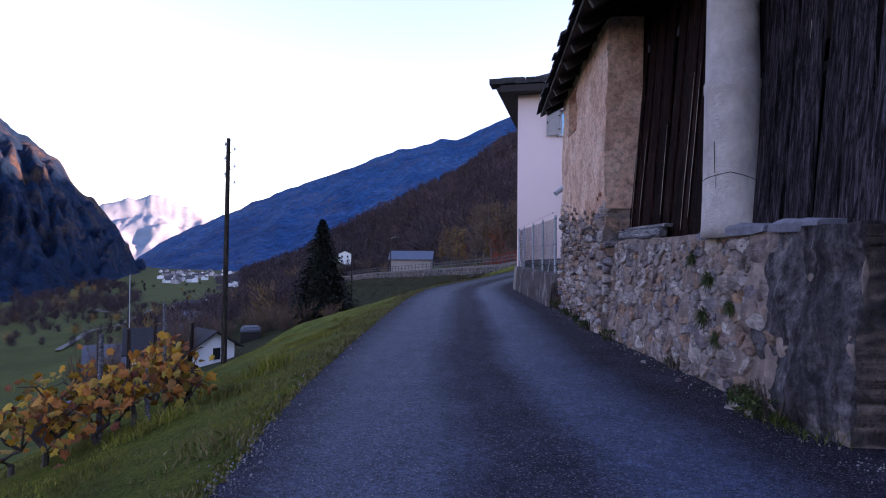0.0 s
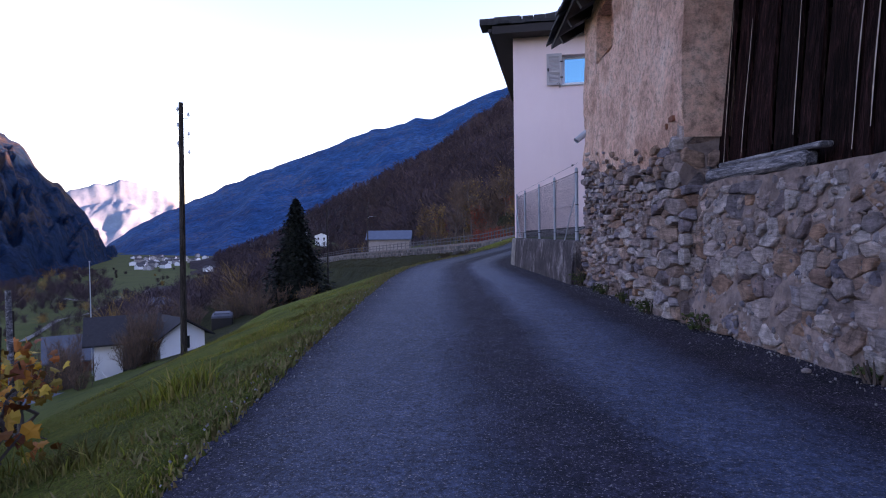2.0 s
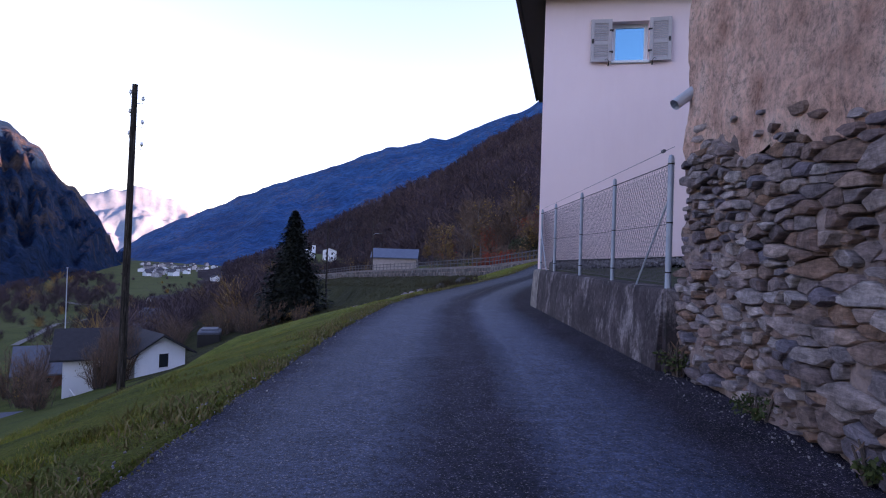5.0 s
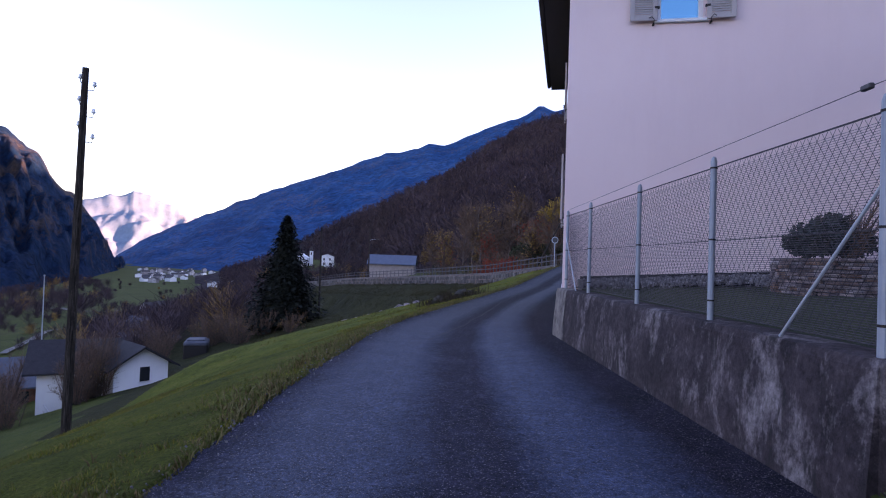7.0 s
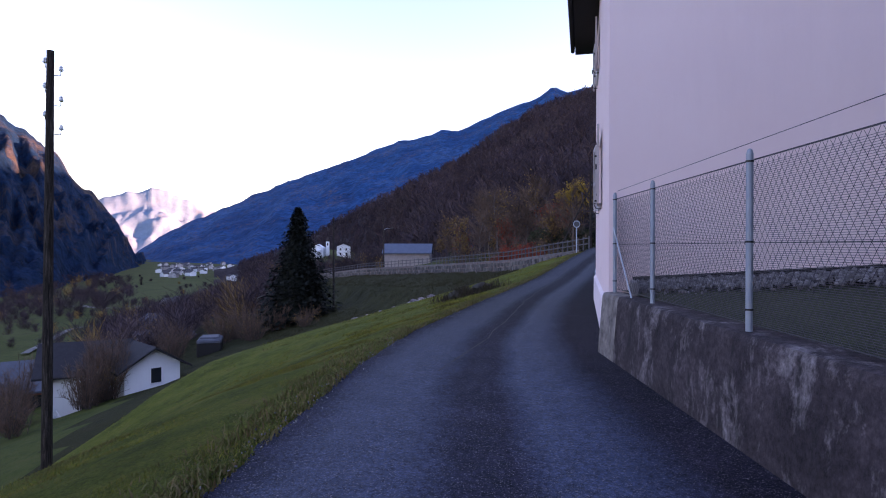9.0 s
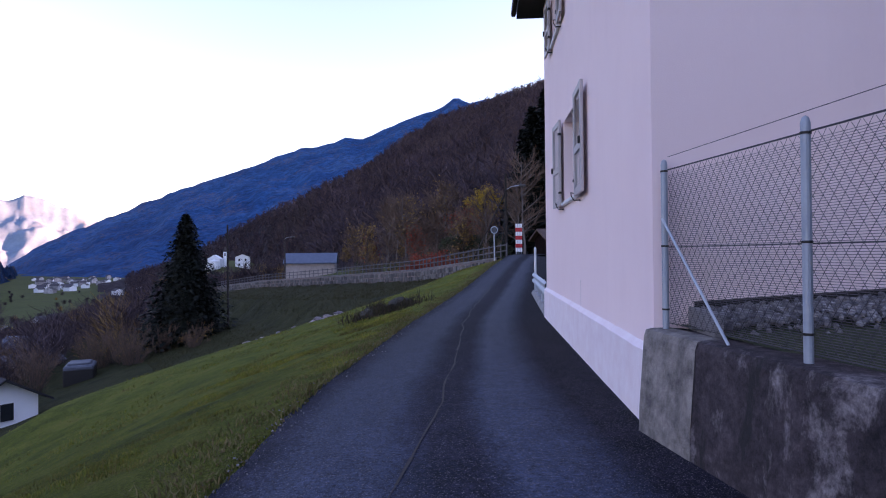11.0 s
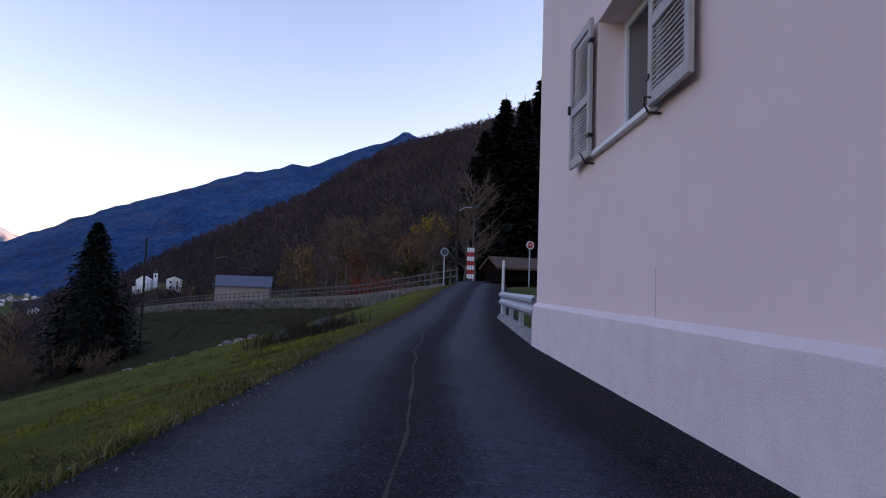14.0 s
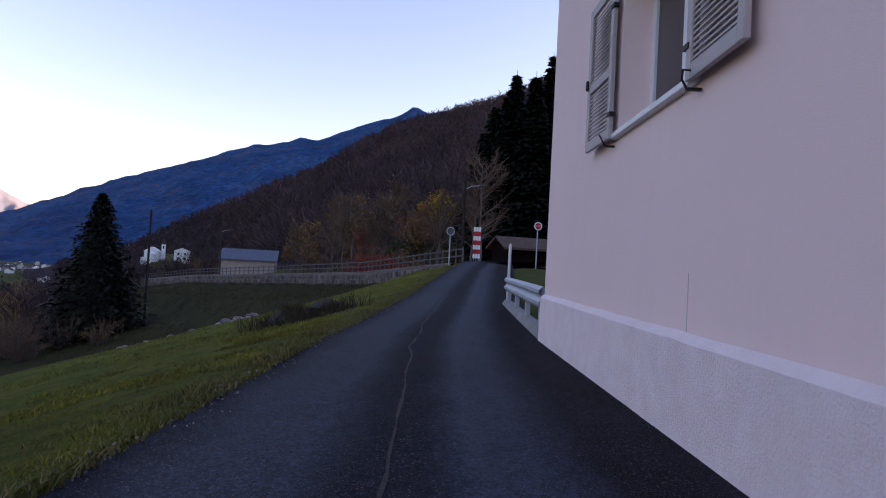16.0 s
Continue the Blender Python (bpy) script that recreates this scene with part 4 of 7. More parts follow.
def small_house(name, x, y, z, w, l, h, ridge, turn, wall, roof, label, category="house", windows=(), over=0.4, group=""):
    """A gabled house, its gable end facing its own -y."""
    t = thing(name, label, category, pose(x, y, z, 0, 0, turn), group)
    s = Shape()
    a, b = w / 2, l / 2
    s.face((-a, -b, -1.5), (a, -b, -1.5), (a, -b, h), (0, -b, h + ridge), (-a, -b, h))
    s.face((-a, b, -1.5), (a, b, -1.5), (a, b, h), (0, b, h + ridge), (-a, b, h))
    s.face((-a, -b, -1.5), (-a, b, -1.5), (-a, b, h), (-a, -b, h))
    s.face((a, -b, -1.5), (a, b, -1.5), (a, b, h), (a, -b, h))
    part("wall", s, wall, t)
    k = over
    sl = ridge / a
    for side in (-1, 1):
        e = (side * (a + k), h - sl * k)
        r = Shape()
        top = [(e[0], -b - k, e[1] + 0.02), (e[0], b + k, e[1] + 0.02), (0, b + k, h + ridge + 0.02), (0, -b - k, h + ridge + 0.02)]
        r.face(*top)
        r.face(*[(p[0], p[1], p[2] + 0.16) for p in top])
        for i in range(4):
            p, q = top[i], top[(i + 1) % 4]
            r.face(p, q, (q[0], q[1], q[2] + 0.16), (p[0], p[1], p[2] + 0.16))
        part("roof", r, roof, t)
    for wx, wz, ww, wh, face in windows:
        if face == "front":
            win = part("window", Shape().box(wx - ww / 2, -b - 0.05, wz, wx + ww / 2, -b + 0.02, wz + wh), DARK_GLASS, t)
        else:
            win = part("window", Shape().box(a - 0.02, wx - ww / 2, wz, a + 0.05, wx + ww / 2, wz + wh), DARK_GLASS, t)
        part("frame", Shape().box(wx - ww / 2 - 0.08, -b - 0.07, wz - 0.1, wx + ww / 2 + 0.08, -b - 0.01, wz - 0.02) if face == "front" else Shape().box(a, wx - ww / 2 - 0.08, wz - 0.1, a + 0.07, wx + ww / 2 + 0.08, wz - 0.02), WHITE_PAINT, win)
    return t


small_house("white_house", -29.2, 54.1, -10.9, 4.4, 4.0, 2.5, 1.35, 50, WHITEWASH, DARK_ROOF, "small white rendered house with a dark gabled roof", windows=[(0.25, 1.0, 0.8, 1.2, "front"), (-1.4, 0.9, 0.7, 1.1, "side")], over=0.75)
villa = small_house("white_house", -34.2, 54.0, -12.9, 5.0, 5.2, 4.3, 1.7, -60, WHITEWASH, DARK_ROOF, "white house with a broad dark roof behind bare shrubs", windows=[(0.2, 0.9, 0.8, 2.1, "side"), (1.7, 1.2, 0.7, 1.1, "side")], over=0.9)
part("stair_rail", Shape().tube([(2.7, -2.0, 1.2), (3.9, -1.2, 0.3), (4.4, -1.0, -0.6)], 0.06, 6).tube([(2.7, -2.0, 0.7), (3.9, -1.2, -0.2), (4.4, -1.0, -1.1)], 0.06, 6), WHITE_PAINT, villa, "white painted stair railing")
brown = small_house("brown_house", -43.2, 62.3, -14.8, 6.5, 7.5, 2.9, 1.9, -55, RED_WOOD, SHEET_ROOF, "house with rust-brown timber walls and wide grey roof", windows=[(-1.5, 0.9, 1.0, 1.2, "side"), (1.5, 0.9, 1.0, 1.2, "side")], over=0.8)
part("chimney", Shape().box(0.3, 0.4, 3.6, 0.95, 1.05, 5.9, None, 0.03).box(0.22, 0.32, 5.9, 1.03, 1.13, 6.05), FAR_WALLS, brown)
small_house("shed", -35.0, 45.6, -14.9, 4.4, 5.2, 1.4, 1.0, -62, PLANK, SHEET_ROOF, "low dark shed with grey sheet roof on the slope")
small_house("grey_shed", -43.6, 82.5, -12.6, 4.4, 6.4, 2.1, 0.7, -40, FAR_WALLS, SHEET_ROOF, "flat grey outbuilding below the meadow", "shed")
small_house("stone_house", -49.5, 94, -13.0, 4.6, 6.5, 2.6, 1.2, 75, FAR_WALLS, METAL_ROOF, "grey stone outbuilding with a pale sheet roof")
small_house("hamlet_house", -92, 218, gz(-92, 218), 6, 8, 3.0, 1.6, 40, FAR_WALLS, FAR_ROOF, "pale house with dark roof in the valley hamlet")
small_house("hamlet_house", -84, 205, gz(-84, 205), 6, 9, 3.2, 1.8, 70, FAR_WALLS, FAR_ROOF, "grey house with dark roof in the valley hamlet")
small_house("roadside_barn", -16.2, 124, -1.6, 6.0, 8.8, 1.7, 1.6, 92, PALE_STONE, METAL_ROOF, "long pale stone barn with a blue-grey sheet roof", "barn")
BROWN_ROOF = mat_plain("rust_brown_sheet_roof", (0.07, 0.036, 0.03), (0.13, 0.075, 0.06), 1.6, 0.8, 0, 0.5, 9)
small_house("road_shed", *polar(16.6, 49), 1.3, 2.8, 4.2, 1.3, 0.7, 100, PLANK, BROWN_ROOF, "small dark wooden shed with a rusty brown roof", "shed")
small_house("village_house", -114, 470, gz(-114, 470) - 0.5, 10, 9, 7.5, 2.0, 10, WHITEWASH, FAR_ROOF, "pale two-storey village house", windows=[(-2.2, 1, 1.2, 1.7, "front"), (2.2, 1, 1.2, 1.7, "front"), (-2.2, 4.4, 1.2, 1.7, "front"), (2.2, 4.4, 1.2, 1.7, "front")])


def church():
    t = thing("church", "white village church with a slim bell tower", "church", pose(-131, 460, gz(-131, 460) - 0.5, 0, 0, 8) @ Matrix.Scale(0.85, 4))
    s = Shape()
    s.box(-5, -8, -2, 5, 10, 9)
    part("nave", s, WHITEWASH, t)
    part("nave_roof", Shape().face((-5.5, -8.4, 9), (5.5, -8.4, 9), (0, -8.4, 12.5)).face((-5.5, -8.4, 9), (-5.5, 10.4, 9), (0, 10.4, 12.5), (0, -8.4, 12.5)).face((5.5, -8.4, 9), (5.5, 10.4, 9), (0, 10.4, 12.5), (0, -8.4, 12.5)), WHITEWASH, t)
    part("apse", Shape().lathe([(3.6, -2), (3.6, 7), (3.9, 7.1), (0.2, 9)], (0.5, -9, 0), 16), WHITEWASH, t)
    part("chapel", Shape().box(-7.5, -7, -2, -4.8, -2, 4), WHITEWASH, t)
    part("tower", Shape().box(6.2, 2, -2, 9.0, 4.8, 15), WHITEWASH, t)
    part("belfry_opening", Shape().box(7.1, 1.95, 11.4, 8.1, 2.05, 13.8), DARK_GLASS, t)
    part("spire", Shape().lathe([(1.9, 15), (1.5, 16.5), (0.1, 20)], (7.6, 3.4, 0), 8), FAR_ROOF, t)


church()


def hill_height(a, f):
    """Distance and height on the wooded hillside at bearing a, a share f of the way up."""
    az, el = [p[0] for p in HILL], [p[1] for p in HILL]
    n_, f_, foot_ = (np.interp(a, az, q) for q in (HILL_NEAR, HILL_FAR, HILL_FOOT))
    top = math.tan(radians(np.interp(a, az, el))) * f_
    z = foot_ + (top - foot_) * f**1.15 + 0.10 * f_ * 0.12 * noise.fractal(Vector((a * 0.35, f * 3.0, 6.0)), 0.8, 2.1, 6) * math.sin(math.pi * f)
    return n_ + (f_ - n_) * f, z


def village():
    """Far houses along the valley's end and up the foot of the hillside."""
    rng = random.Random(31)
    for i in range(104):
        w, l, h = rng.uniform(7, 11), rng.uniform(8, 13), rng.uniform(4.0, 6.5)
        if i < 60:
            az, d = rng.uniform(-29.5, -22), rng.uniform(850, 1450)
            x, y = polar(az, d, 0)
            z = gz(x, y)
        elif i < 92:
            az = rng.uniform(-24, -17.5)
            d, z = hill_height(az, rng.uniform(0.02, 0.4))
            x, y = polar(az, d, 0)
            w, l, h = w * 0.8, l * 0.8, h * 0.8
        else:
            az, d = rng.uniform(-28, -17), rng.uniform(240, 400)
            x, y = polar(az, d, -8)
            w, l, h, z = rng.uniform(5, 6.5), rng.uniform(6, 8), 2.6, gz(x, y)
        small_house("village_house", x, y, z, w, l, h, rng.uniform(1.6, 2.8), rng.uniform(0, 180), FAR_WALLS if i % 2 else WHITEWASH, FAR_ROOF,
                    "small pale house of the distant village", group="distant village houses", over=0.5)


village()


def valley_trees():
    rng = random.Random(41)
    s, leaves, ever = Shape(), [], []
    for i in range(1330):
        if i < 150:
            az, d = rng.uniform(-40, -18), rng.uniform(150, 420)
        elif i < 260:
            az, d = rng.uniform(-46, -14), rng.uniform(400, 1200)
        elif i < 640:
            az, d = rng.uniform(-50, -31), rng.uniform(330, 900)
        elif i < 980:
            az, d = rng.uniform(-20, -8.5), rng.uniform(150, 330)
        else:
            az, d = rng.uniform(-31, -15), rng.uniform(88, 230)
        x, y = polar(az, d, -8)
        z = gz(x, y)
        h = rng.uniform(3, 6.5) if i < 260 else (rng.uniform(7, 14) if i < 640 else rng.uniform(4, 8))
        base = Vector((x, y, z - 0.5))
        w = 0.012 + d * 0.00008
        for k in range(150):
            o = base + Vector((rng.gauss(0, 0.10) * h, rng.gauss(0, 0.10) * h, h * rng.uniform(0.1, 0.65)))
            e = o + Vector((rng.gauss(0, 0.2), rng.gauss(0, 0.2), rng.uniform(0.0, 0.32))) * h
            n = Vector((math.cos(radians(az)), -math.sin(radians(az)), 0)) * w
            (leaves if i % 9 else ever).append((o - n, o + n, e + n, e - n))
    tagged(new("valley_scrub", Shape().quads(leaves).mesh("valley_scrub", FOREST_TWIG)), "scattered leafless trees across the valley fields", "trees", kind="stuff")
    tagged(new("valley_autumn_trees", Shape().quads(ever).mesh("valley_autumn_trees", OCHRE_LEAF)), "a few ochre autumn trees among the fields", "trees", kind="stuff")


valley_trees()


def field_path(points, width):
    """A pale farm track that follows the valley floor."""
    s = Shape()
    line = []
    for (xa, ya), (xb, yb) in zip(points[:-1], points[1:]):
        for i in range(12):
            x, y = xa + (xb - xa) * i / 12, ya + (yb - ya) * i / 12
            u = float(np.interp(y, EDGE_Y, LEFT_X)) - x
            z = gz(x, y) + 1.2 * noise.fractal(Vector((x * 0.02, y * 0.02, 3)), 1.0, 2.0, 3) * min(1.0, max(0.0, (u - 25) / 40)) + 0.5
            line.append(Vector((x, y, z)))
    for a, b in zip(line[:-1], line[1:]):
        d = Vector((b.y - a.y, a.x - b.x, 0)).normalized() * width / 2
        s.face(a - d, a + d, b + d, b - d)
    tagged(new("farm_track", s.mesh("farm_track", TRACK)), "pale farm track across the valley fields", "track", kind="structure")


TRACK = mat_plain("pale_track", (0.10, 0.095, 0.095), (0.17, 0.16, 0.155), 0.3, 0.95, 0, 0.2)
field_path([(-108, 138), (-126, 174), (-139, 203), (-143, 221), (-174, 297)], 1.7)
field_path([(-106, 172), (-124, 196), (-141, 217)], 2.0)
field_path([(-285, 390), (-258, 365), (-230, 335), (-200, 308), (-174, 297)], 4.0)
field_path([(-215, 430), (-190, 420), (-165, 395)], 4.0)


# ---- pink house ----
CORNER = Vector((1.66, 13.0, 0))
ALONG = Vector((1.26, 8.5, 0)).normalized()
GABLE = Vector((ALONG.y, -ALONG.x, 0))
HOUSE_L, HOUSE_W, EAVE_Z = 8.55, 9.0, 6.78
ROADSIDE = Matrix.Translation(CORNER) @ Matrix(((ALONG.x, -ALONG.y, 0, 0), (ALONG.y, ALONG.x, 0, 0), (0, 0, 1, 0), (0, 0, 0, 1)))
_gn = Vector((GABLE.y, -GABLE.x, 0))
GABLESIDE = Matrix.Translation(CORNER) @ Matrix(((GABLE.x, _gn.x, 0, 0), (GABLE.y, _gn.y, 0, 0), (0, 0, 1, 0), (0, 0, 0, 1)))


def facade(length, z0, z1, holes, thick):
    """A wall in its own x-z plane, outside towards +y, with openings (x0, z0, x1, z1) and their reveals."""
    s = Shape()
    xs = sorted({0.0, length, *[h[0] for h in holes], *[h[2] for h in holes]})
    zs = sorted({z0, z1, *[h[1] for h in holes], *[h[3] for h in holes]})
    for xa, xb in zip(xs[:-1], xs[1:]):
        for za, zb in zip(zs[:-1], zs[1:]):
            if any(h[0] <= xa and xb <= h[2] and h[1] <= za and zb <= h[3] for h in holes):
                continue
            for yy in (0, -thick):
                s.face((xa, yy, za), (xb, yy, za), (xb, yy, zb), (xa, yy, zb))
    for x0, a, x1, b in holes:
        for p, q in (((x0, a), (x1, a)), ((x1, a), (x1, b)), ((x1, b), (x0, b)), ((x0, b), (x0, a))):
            s.face((p[0], 0, p[1]), (q[0], 0, q[1]), (q[0], -thick, q[1]), (p[0], -thick, p[1]))
    for p, q in (((0, z0), (length, z0)), ((length, z0), (length, z1)), ((length, z1), (0, z1)), ((0, z1), (0, z0))):
        s.face((p[0], 0, p[1]), (q[0], 0, q[1]), (q[0], -thick, q[1]), (p[0], -thick, p[1]))
    return s


WIN_ROAD = [(3.72, 2.24, 5.36, 3.58), (5.6, 5.36, 6.8, 6.26)]
WIN_GABLE = [(1.44, 5.34, 2.2, 6.20)]


def placed(name, shape, material, parent, m, label="", smooth=False):
    shape.v = [tuple(m @ Vector(p)) for p in shape.v]
    return part(name, shape, material, parent, label, smooth)


def shutter(parent, m, x0, z0, w, h, turn):
    """A louvred shutter leaf hinged at x0; turn is degrees that it stands off the wall."""
    side = 1 if w > 0 else -1
    w = abs(w)
    k = m @ Matrix.Translation((x0, 0.045, z0)) @ Matrix.Rotation(radians(turn), 4, "Z") @ Matrix.Diagonal((side, 1, 1, 1))
    frame_shape = Shape()
    st = 0.075
    frame_shape.box(0, 0, 0, st, 0.04, h, None, 0.005).box(w - st, 0, 0, w, 0.04, h, None, 0.005)
    for a, b in ((0, 0.10), (h * 0.40, h * 0.40 + 0.09), (h - 0.09, h)):
        frame_shape.box(st, 0.002, a, w - st, 0.038, b, None, 0.004)
    leaf = placed("shutter", frame_shape, SHUTTER, parent, k)
    zs = [z for z in np.arange(0.115, h * 0.40 - 0.01, 0.038)] + [z for z in np.arange(h * 0.40 + 0.10, h - 0.10, 0.038)]
    for z in zs:
        placed("slat", Shape().box(st - 0.004, -0.018, -0.004, w - st + 0.004, 0.018, 0.004, Matrix.Translation((0, 0.02, z + 0.015)) @ Matrix.Rotation(radians(-62), 4, "X")), SLAT, leaf, k)
    placed("latch", Shape().box(w - 0.06, 0.04, h * 0.43, w - 0.02, 0.07, h * 0.43 + 0.1, None, 0.008), IRON, leaf, k)
    placed("hinge", Shape().box(-0.03, 0.0, 0.2, 0.05, 0.05, 0.235), IRON, leaf, k)
    placed("hinge", Shape().box(-0.03, 0.0, h - 0.26, 0.05, 0.05, h - 0.225), IRON, leaf, k)
    placed("holdback", Shape().tube([(0.06, 0.045, -0.06), (0.06, 0.08, 0.0), (0.1, 0.09, 0.045), (0.14, 0.06, 0.03)], 0.008, 6).box(0.045, -0.04, -0.066, 0.075, 0.05, -0.05), IRON, leaf, k)
    return leaf


def window(parent, m, x0, z0, x1, z1, depth=0.26, glass=None, single=False):
    fr = Shape()
    f = 0.035 if single else 0.06
    for a, b, c, d in ((x0, z0, x0 + f, z1), (x1 - f, z0, x1, z1), (x0 + f, z0, x1 - f, z0 + f), (x0 + f, z1 - f, x1 - f, z1)):
        fr.box(a, -depth - 0.06, b, c, -depth, d, None, 0.006)
    mid = (x0 + x1) / 2
    if not single:
        fr.box(mid - 0.045, -depth - 0.055, z0 + f, mid + 0.045, -depth + 0.012, z1 - f, None, 0.006)
    w = placed("window", fr, WHITE_PAINT, parent, m)
    for a, b in ((x0 + f, x1 - f),) if single else ((x0 + f, mid - 0.045), (mid + 0.045, x1 - f)):
        sash = Shape()
        for p in ((a, z0 + f, a + 0.045, z1 - f), (b - 0.045, z0 + f, b, z1 - f), (a + 0.045, z0 + f, b - 0.045, z0 + f + 0.045), (a + 0.045, z1 - f - 0.045, b - 0.045, z1 - f)):
            sash.box(p[0], -depth - 0.05, p[1], p[2], -depth + 0.006, p[3], None, 0.005)
        placed("sash", sash, WHITE_PAINT, w, m)
        placed("pane", Shape().box(a + 0.04, -depth - 0.03, z0 + f + 0.04, b - 0.04, -depth - 0.024, z1 - f - 0.04), glass or DARK_GLASS, w, m)
    # Added dark sheet behind the panes that stands for the unlit room.
    placed("blind", Shape().box(x0 + 0.02, -depth - 0.16, z0 + 0.02, x1 - 0.02, -depth - 0.14, z1 - 0.02), ROOM, w, m)
    return w


def pink_house():
    t = thing("pink_house", "two-storey pale pink rendered house with hipped slate roof", "house")
    placed("wall", facade(HOUSE_L, -0.3, EAVE_Z + 0.1, WIN_ROAD, 0.38), PINK, t, ROADSIDE)
    placed("wall", facade(HOUSE_W - 0.38, -0.3, EAVE_Z + 0.1, [(h[0] - 0.38, h[1], h[2] - 0.38, h[3]) for h in WIN_GABLE], 0.38), PINK, t, GABLESIDE @ Matrix.Translation((0.38, 0, 0)))
    far = CORNER + ALONG * HOUSE_L
    back = CORNER + GABLE * HOUSE_W
    other = back + ALONG * HOUSE_L
    for a, b in ((far, other), (other, back)):
        s = Shape()
        s.face(a + Vector((0, 0, -0.3)), b + Vector((0, 0, -0.3)), b + Vector((0, 0, EAVE_Z)), a + Vector((0, 0, EAVE_Z)))
        part("wall", s, PINK, t)
    part("ceiling_slab", Shape().face(*[p + Vector((0, 0, EAVE_Z - 0.3)) for p in (CORNER + GABLE * 0.4 + ALONG * 0.4, back, other, far)]), ROOM, t)
    # projecting rough plinth with a chamfered top
    s = Shape()
    profile = [(0.0, 0.655), (0.052, 0.60), (0.057, -0.2)]
    n = 40
    for i in range(n + 1):
        x = -0.05 + (HOUSE_L + 0.1) * i / n
        dz = 0.012 * noise.noise(Vector((x * 3, 0, 0)))
        for y, z in profile:
            s.v.append((x, y + 0.004 * noise.noise(Vector((x * 5, z, 0))), z + (dz if z > 0 else 0)))
    s.f = [(i * 3 + j, i * 3 + 3 + j, i * 3 + 4 + j, i * 3 + 1 + j) for i in range(n) for j in range(2)]
    s.face((HOUSE_L + 0.05, 0.055, -0.2), (HOUSE_L + 0.05, -0.4, -0.2), (HOUSE_L + 0.05, -0.4, 0.6), (HOUSE_L + 0.05, 0.05, 0.6))
    placed("plinth", s, PLINTH, t, ROADSIDE, "rough-cast pinkish white plinth")
    lip = Shape()
    for i in range(60):
        xa, xb = 0.3 + i * 0.14, 0.44 + i * 0.14
        za, zb = (0.98 + 0.065 * min(x, 6) + 0.012 * noise.noise(Vector((x * 7, 0, 0))) for x in (xa, xb))
        lip.face((xa, 0.03, 0.6), (xb, 0.03, 0.6), (xb, 0.03, zb), (xa, 0.03, za)).face((xa, 0.03, za), (xb, 0.03, zb), (xb, 0.0, zb + 0.01), (xa, 0.0, za + 0.01))
    placed("damp_membrane", lip, IRON, t, GABLESIDE, "black dimpled damp-proof sheet edge")
    for (x0, z0, x1, z1), w, ta, tb in ((WIN_ROAD[0], 0.74, 3, -4), (WIN_ROAD[1], 0.6, 3, -4)):
        window(t, ROADSIDE, x0, z0, x1, z1)
        placed("sill", Shape().box(x0 - 0.05, -0.28, z0 - 0.055, x1 + 0.05, 0.055, z0 + 0.004, None, 0.01), WHITE_PAINT, t, ROADSIDE)
        shutter(t, ROADSIDE, x0 - 0.01, z0 - 0.05, -w, z1 - z0 + 0.1, -1)
        shutter(t, ROADSIDE, x1 + 0.01, z0 - 0.05, w, z1 - z0 + 0.1, 2)
    for x0, z0, x1, z1 in WIN_GABLE:
        window(t, GABLESIDE, x0, z0, x1, z1, 0.2, SKY_TINTED_GLASS, True)
        placed("sill", Shape().box(x0 - 0.05, -0.28, z0 - 0.055, x1 + 0.05, 0.055, z0 + 0.004, None, 0.01), WHITE_PAINT, t, GABLESIDE)
        shutter(t, GABLESIDE, x0 - 0.01, z0 - 0.03, -0.44, z1 - z0 + 0.06, -3)
        shutter(t, GABLESIDE, x1 + 0.01, z0 - 0.03, 0.44, z1 - z0 + 0.06, 3)
    # hipped roof: soffit, fascia, slopes
    o = 0.56
    ring = [CORNER - GABLE * o - ALONG * o, far - GABLE * o + ALONG * o, other + GABLE * o + ALONG * o, back + GABLE * o - ALONG * o]
    soffit, fascia, slope = Shape(), Shape(), Shape()
    soffit.face(*[p + Vector((0, 0, EAVE_Z)) for p in ring])
    r0 = (CORNER + back) / 2 + ALONG * 3.6 + Vector((0, 0, EAVE_Z + 2.5))
    r1 = (far + other) / 2 - ALONG * 3.6 + Vector((0, 0, EAVE_Z + 2.5))
    for i in range(4):
        p, q = ring[i], ring[(i + 1) % 4]
        fascia.face(p + Vector((0, 0, EAVE_Z)), q + Vector((0, 0, EAVE_Z)), q + Vector((0, 0, EAVE_Z + 0.22)), p + Vector((0, 0, EAVE_Z + 0.22)))
    up = Vector((0, 0, EAVE_Z + 0.22))
    slope.face(ring[0] + up, ring[1] + up, r1, r0).face(ring[2] + up, ring[3] + up, r0, r1)
    slope.face(ring[1] + up, ring[2] + up, r1).face(ring[3] + up, ring[0] + up, r0)
    part("soffit", soffit, EAVE_WOOD, t, "dark brown boarded soffit")
    part("fascia", fascia, EAVE_WOOD, t)
    roof = part("roof", slope, SLATE, t, "dark grey slate roof")
    rng = random.Random(3)
    edge = Shape()
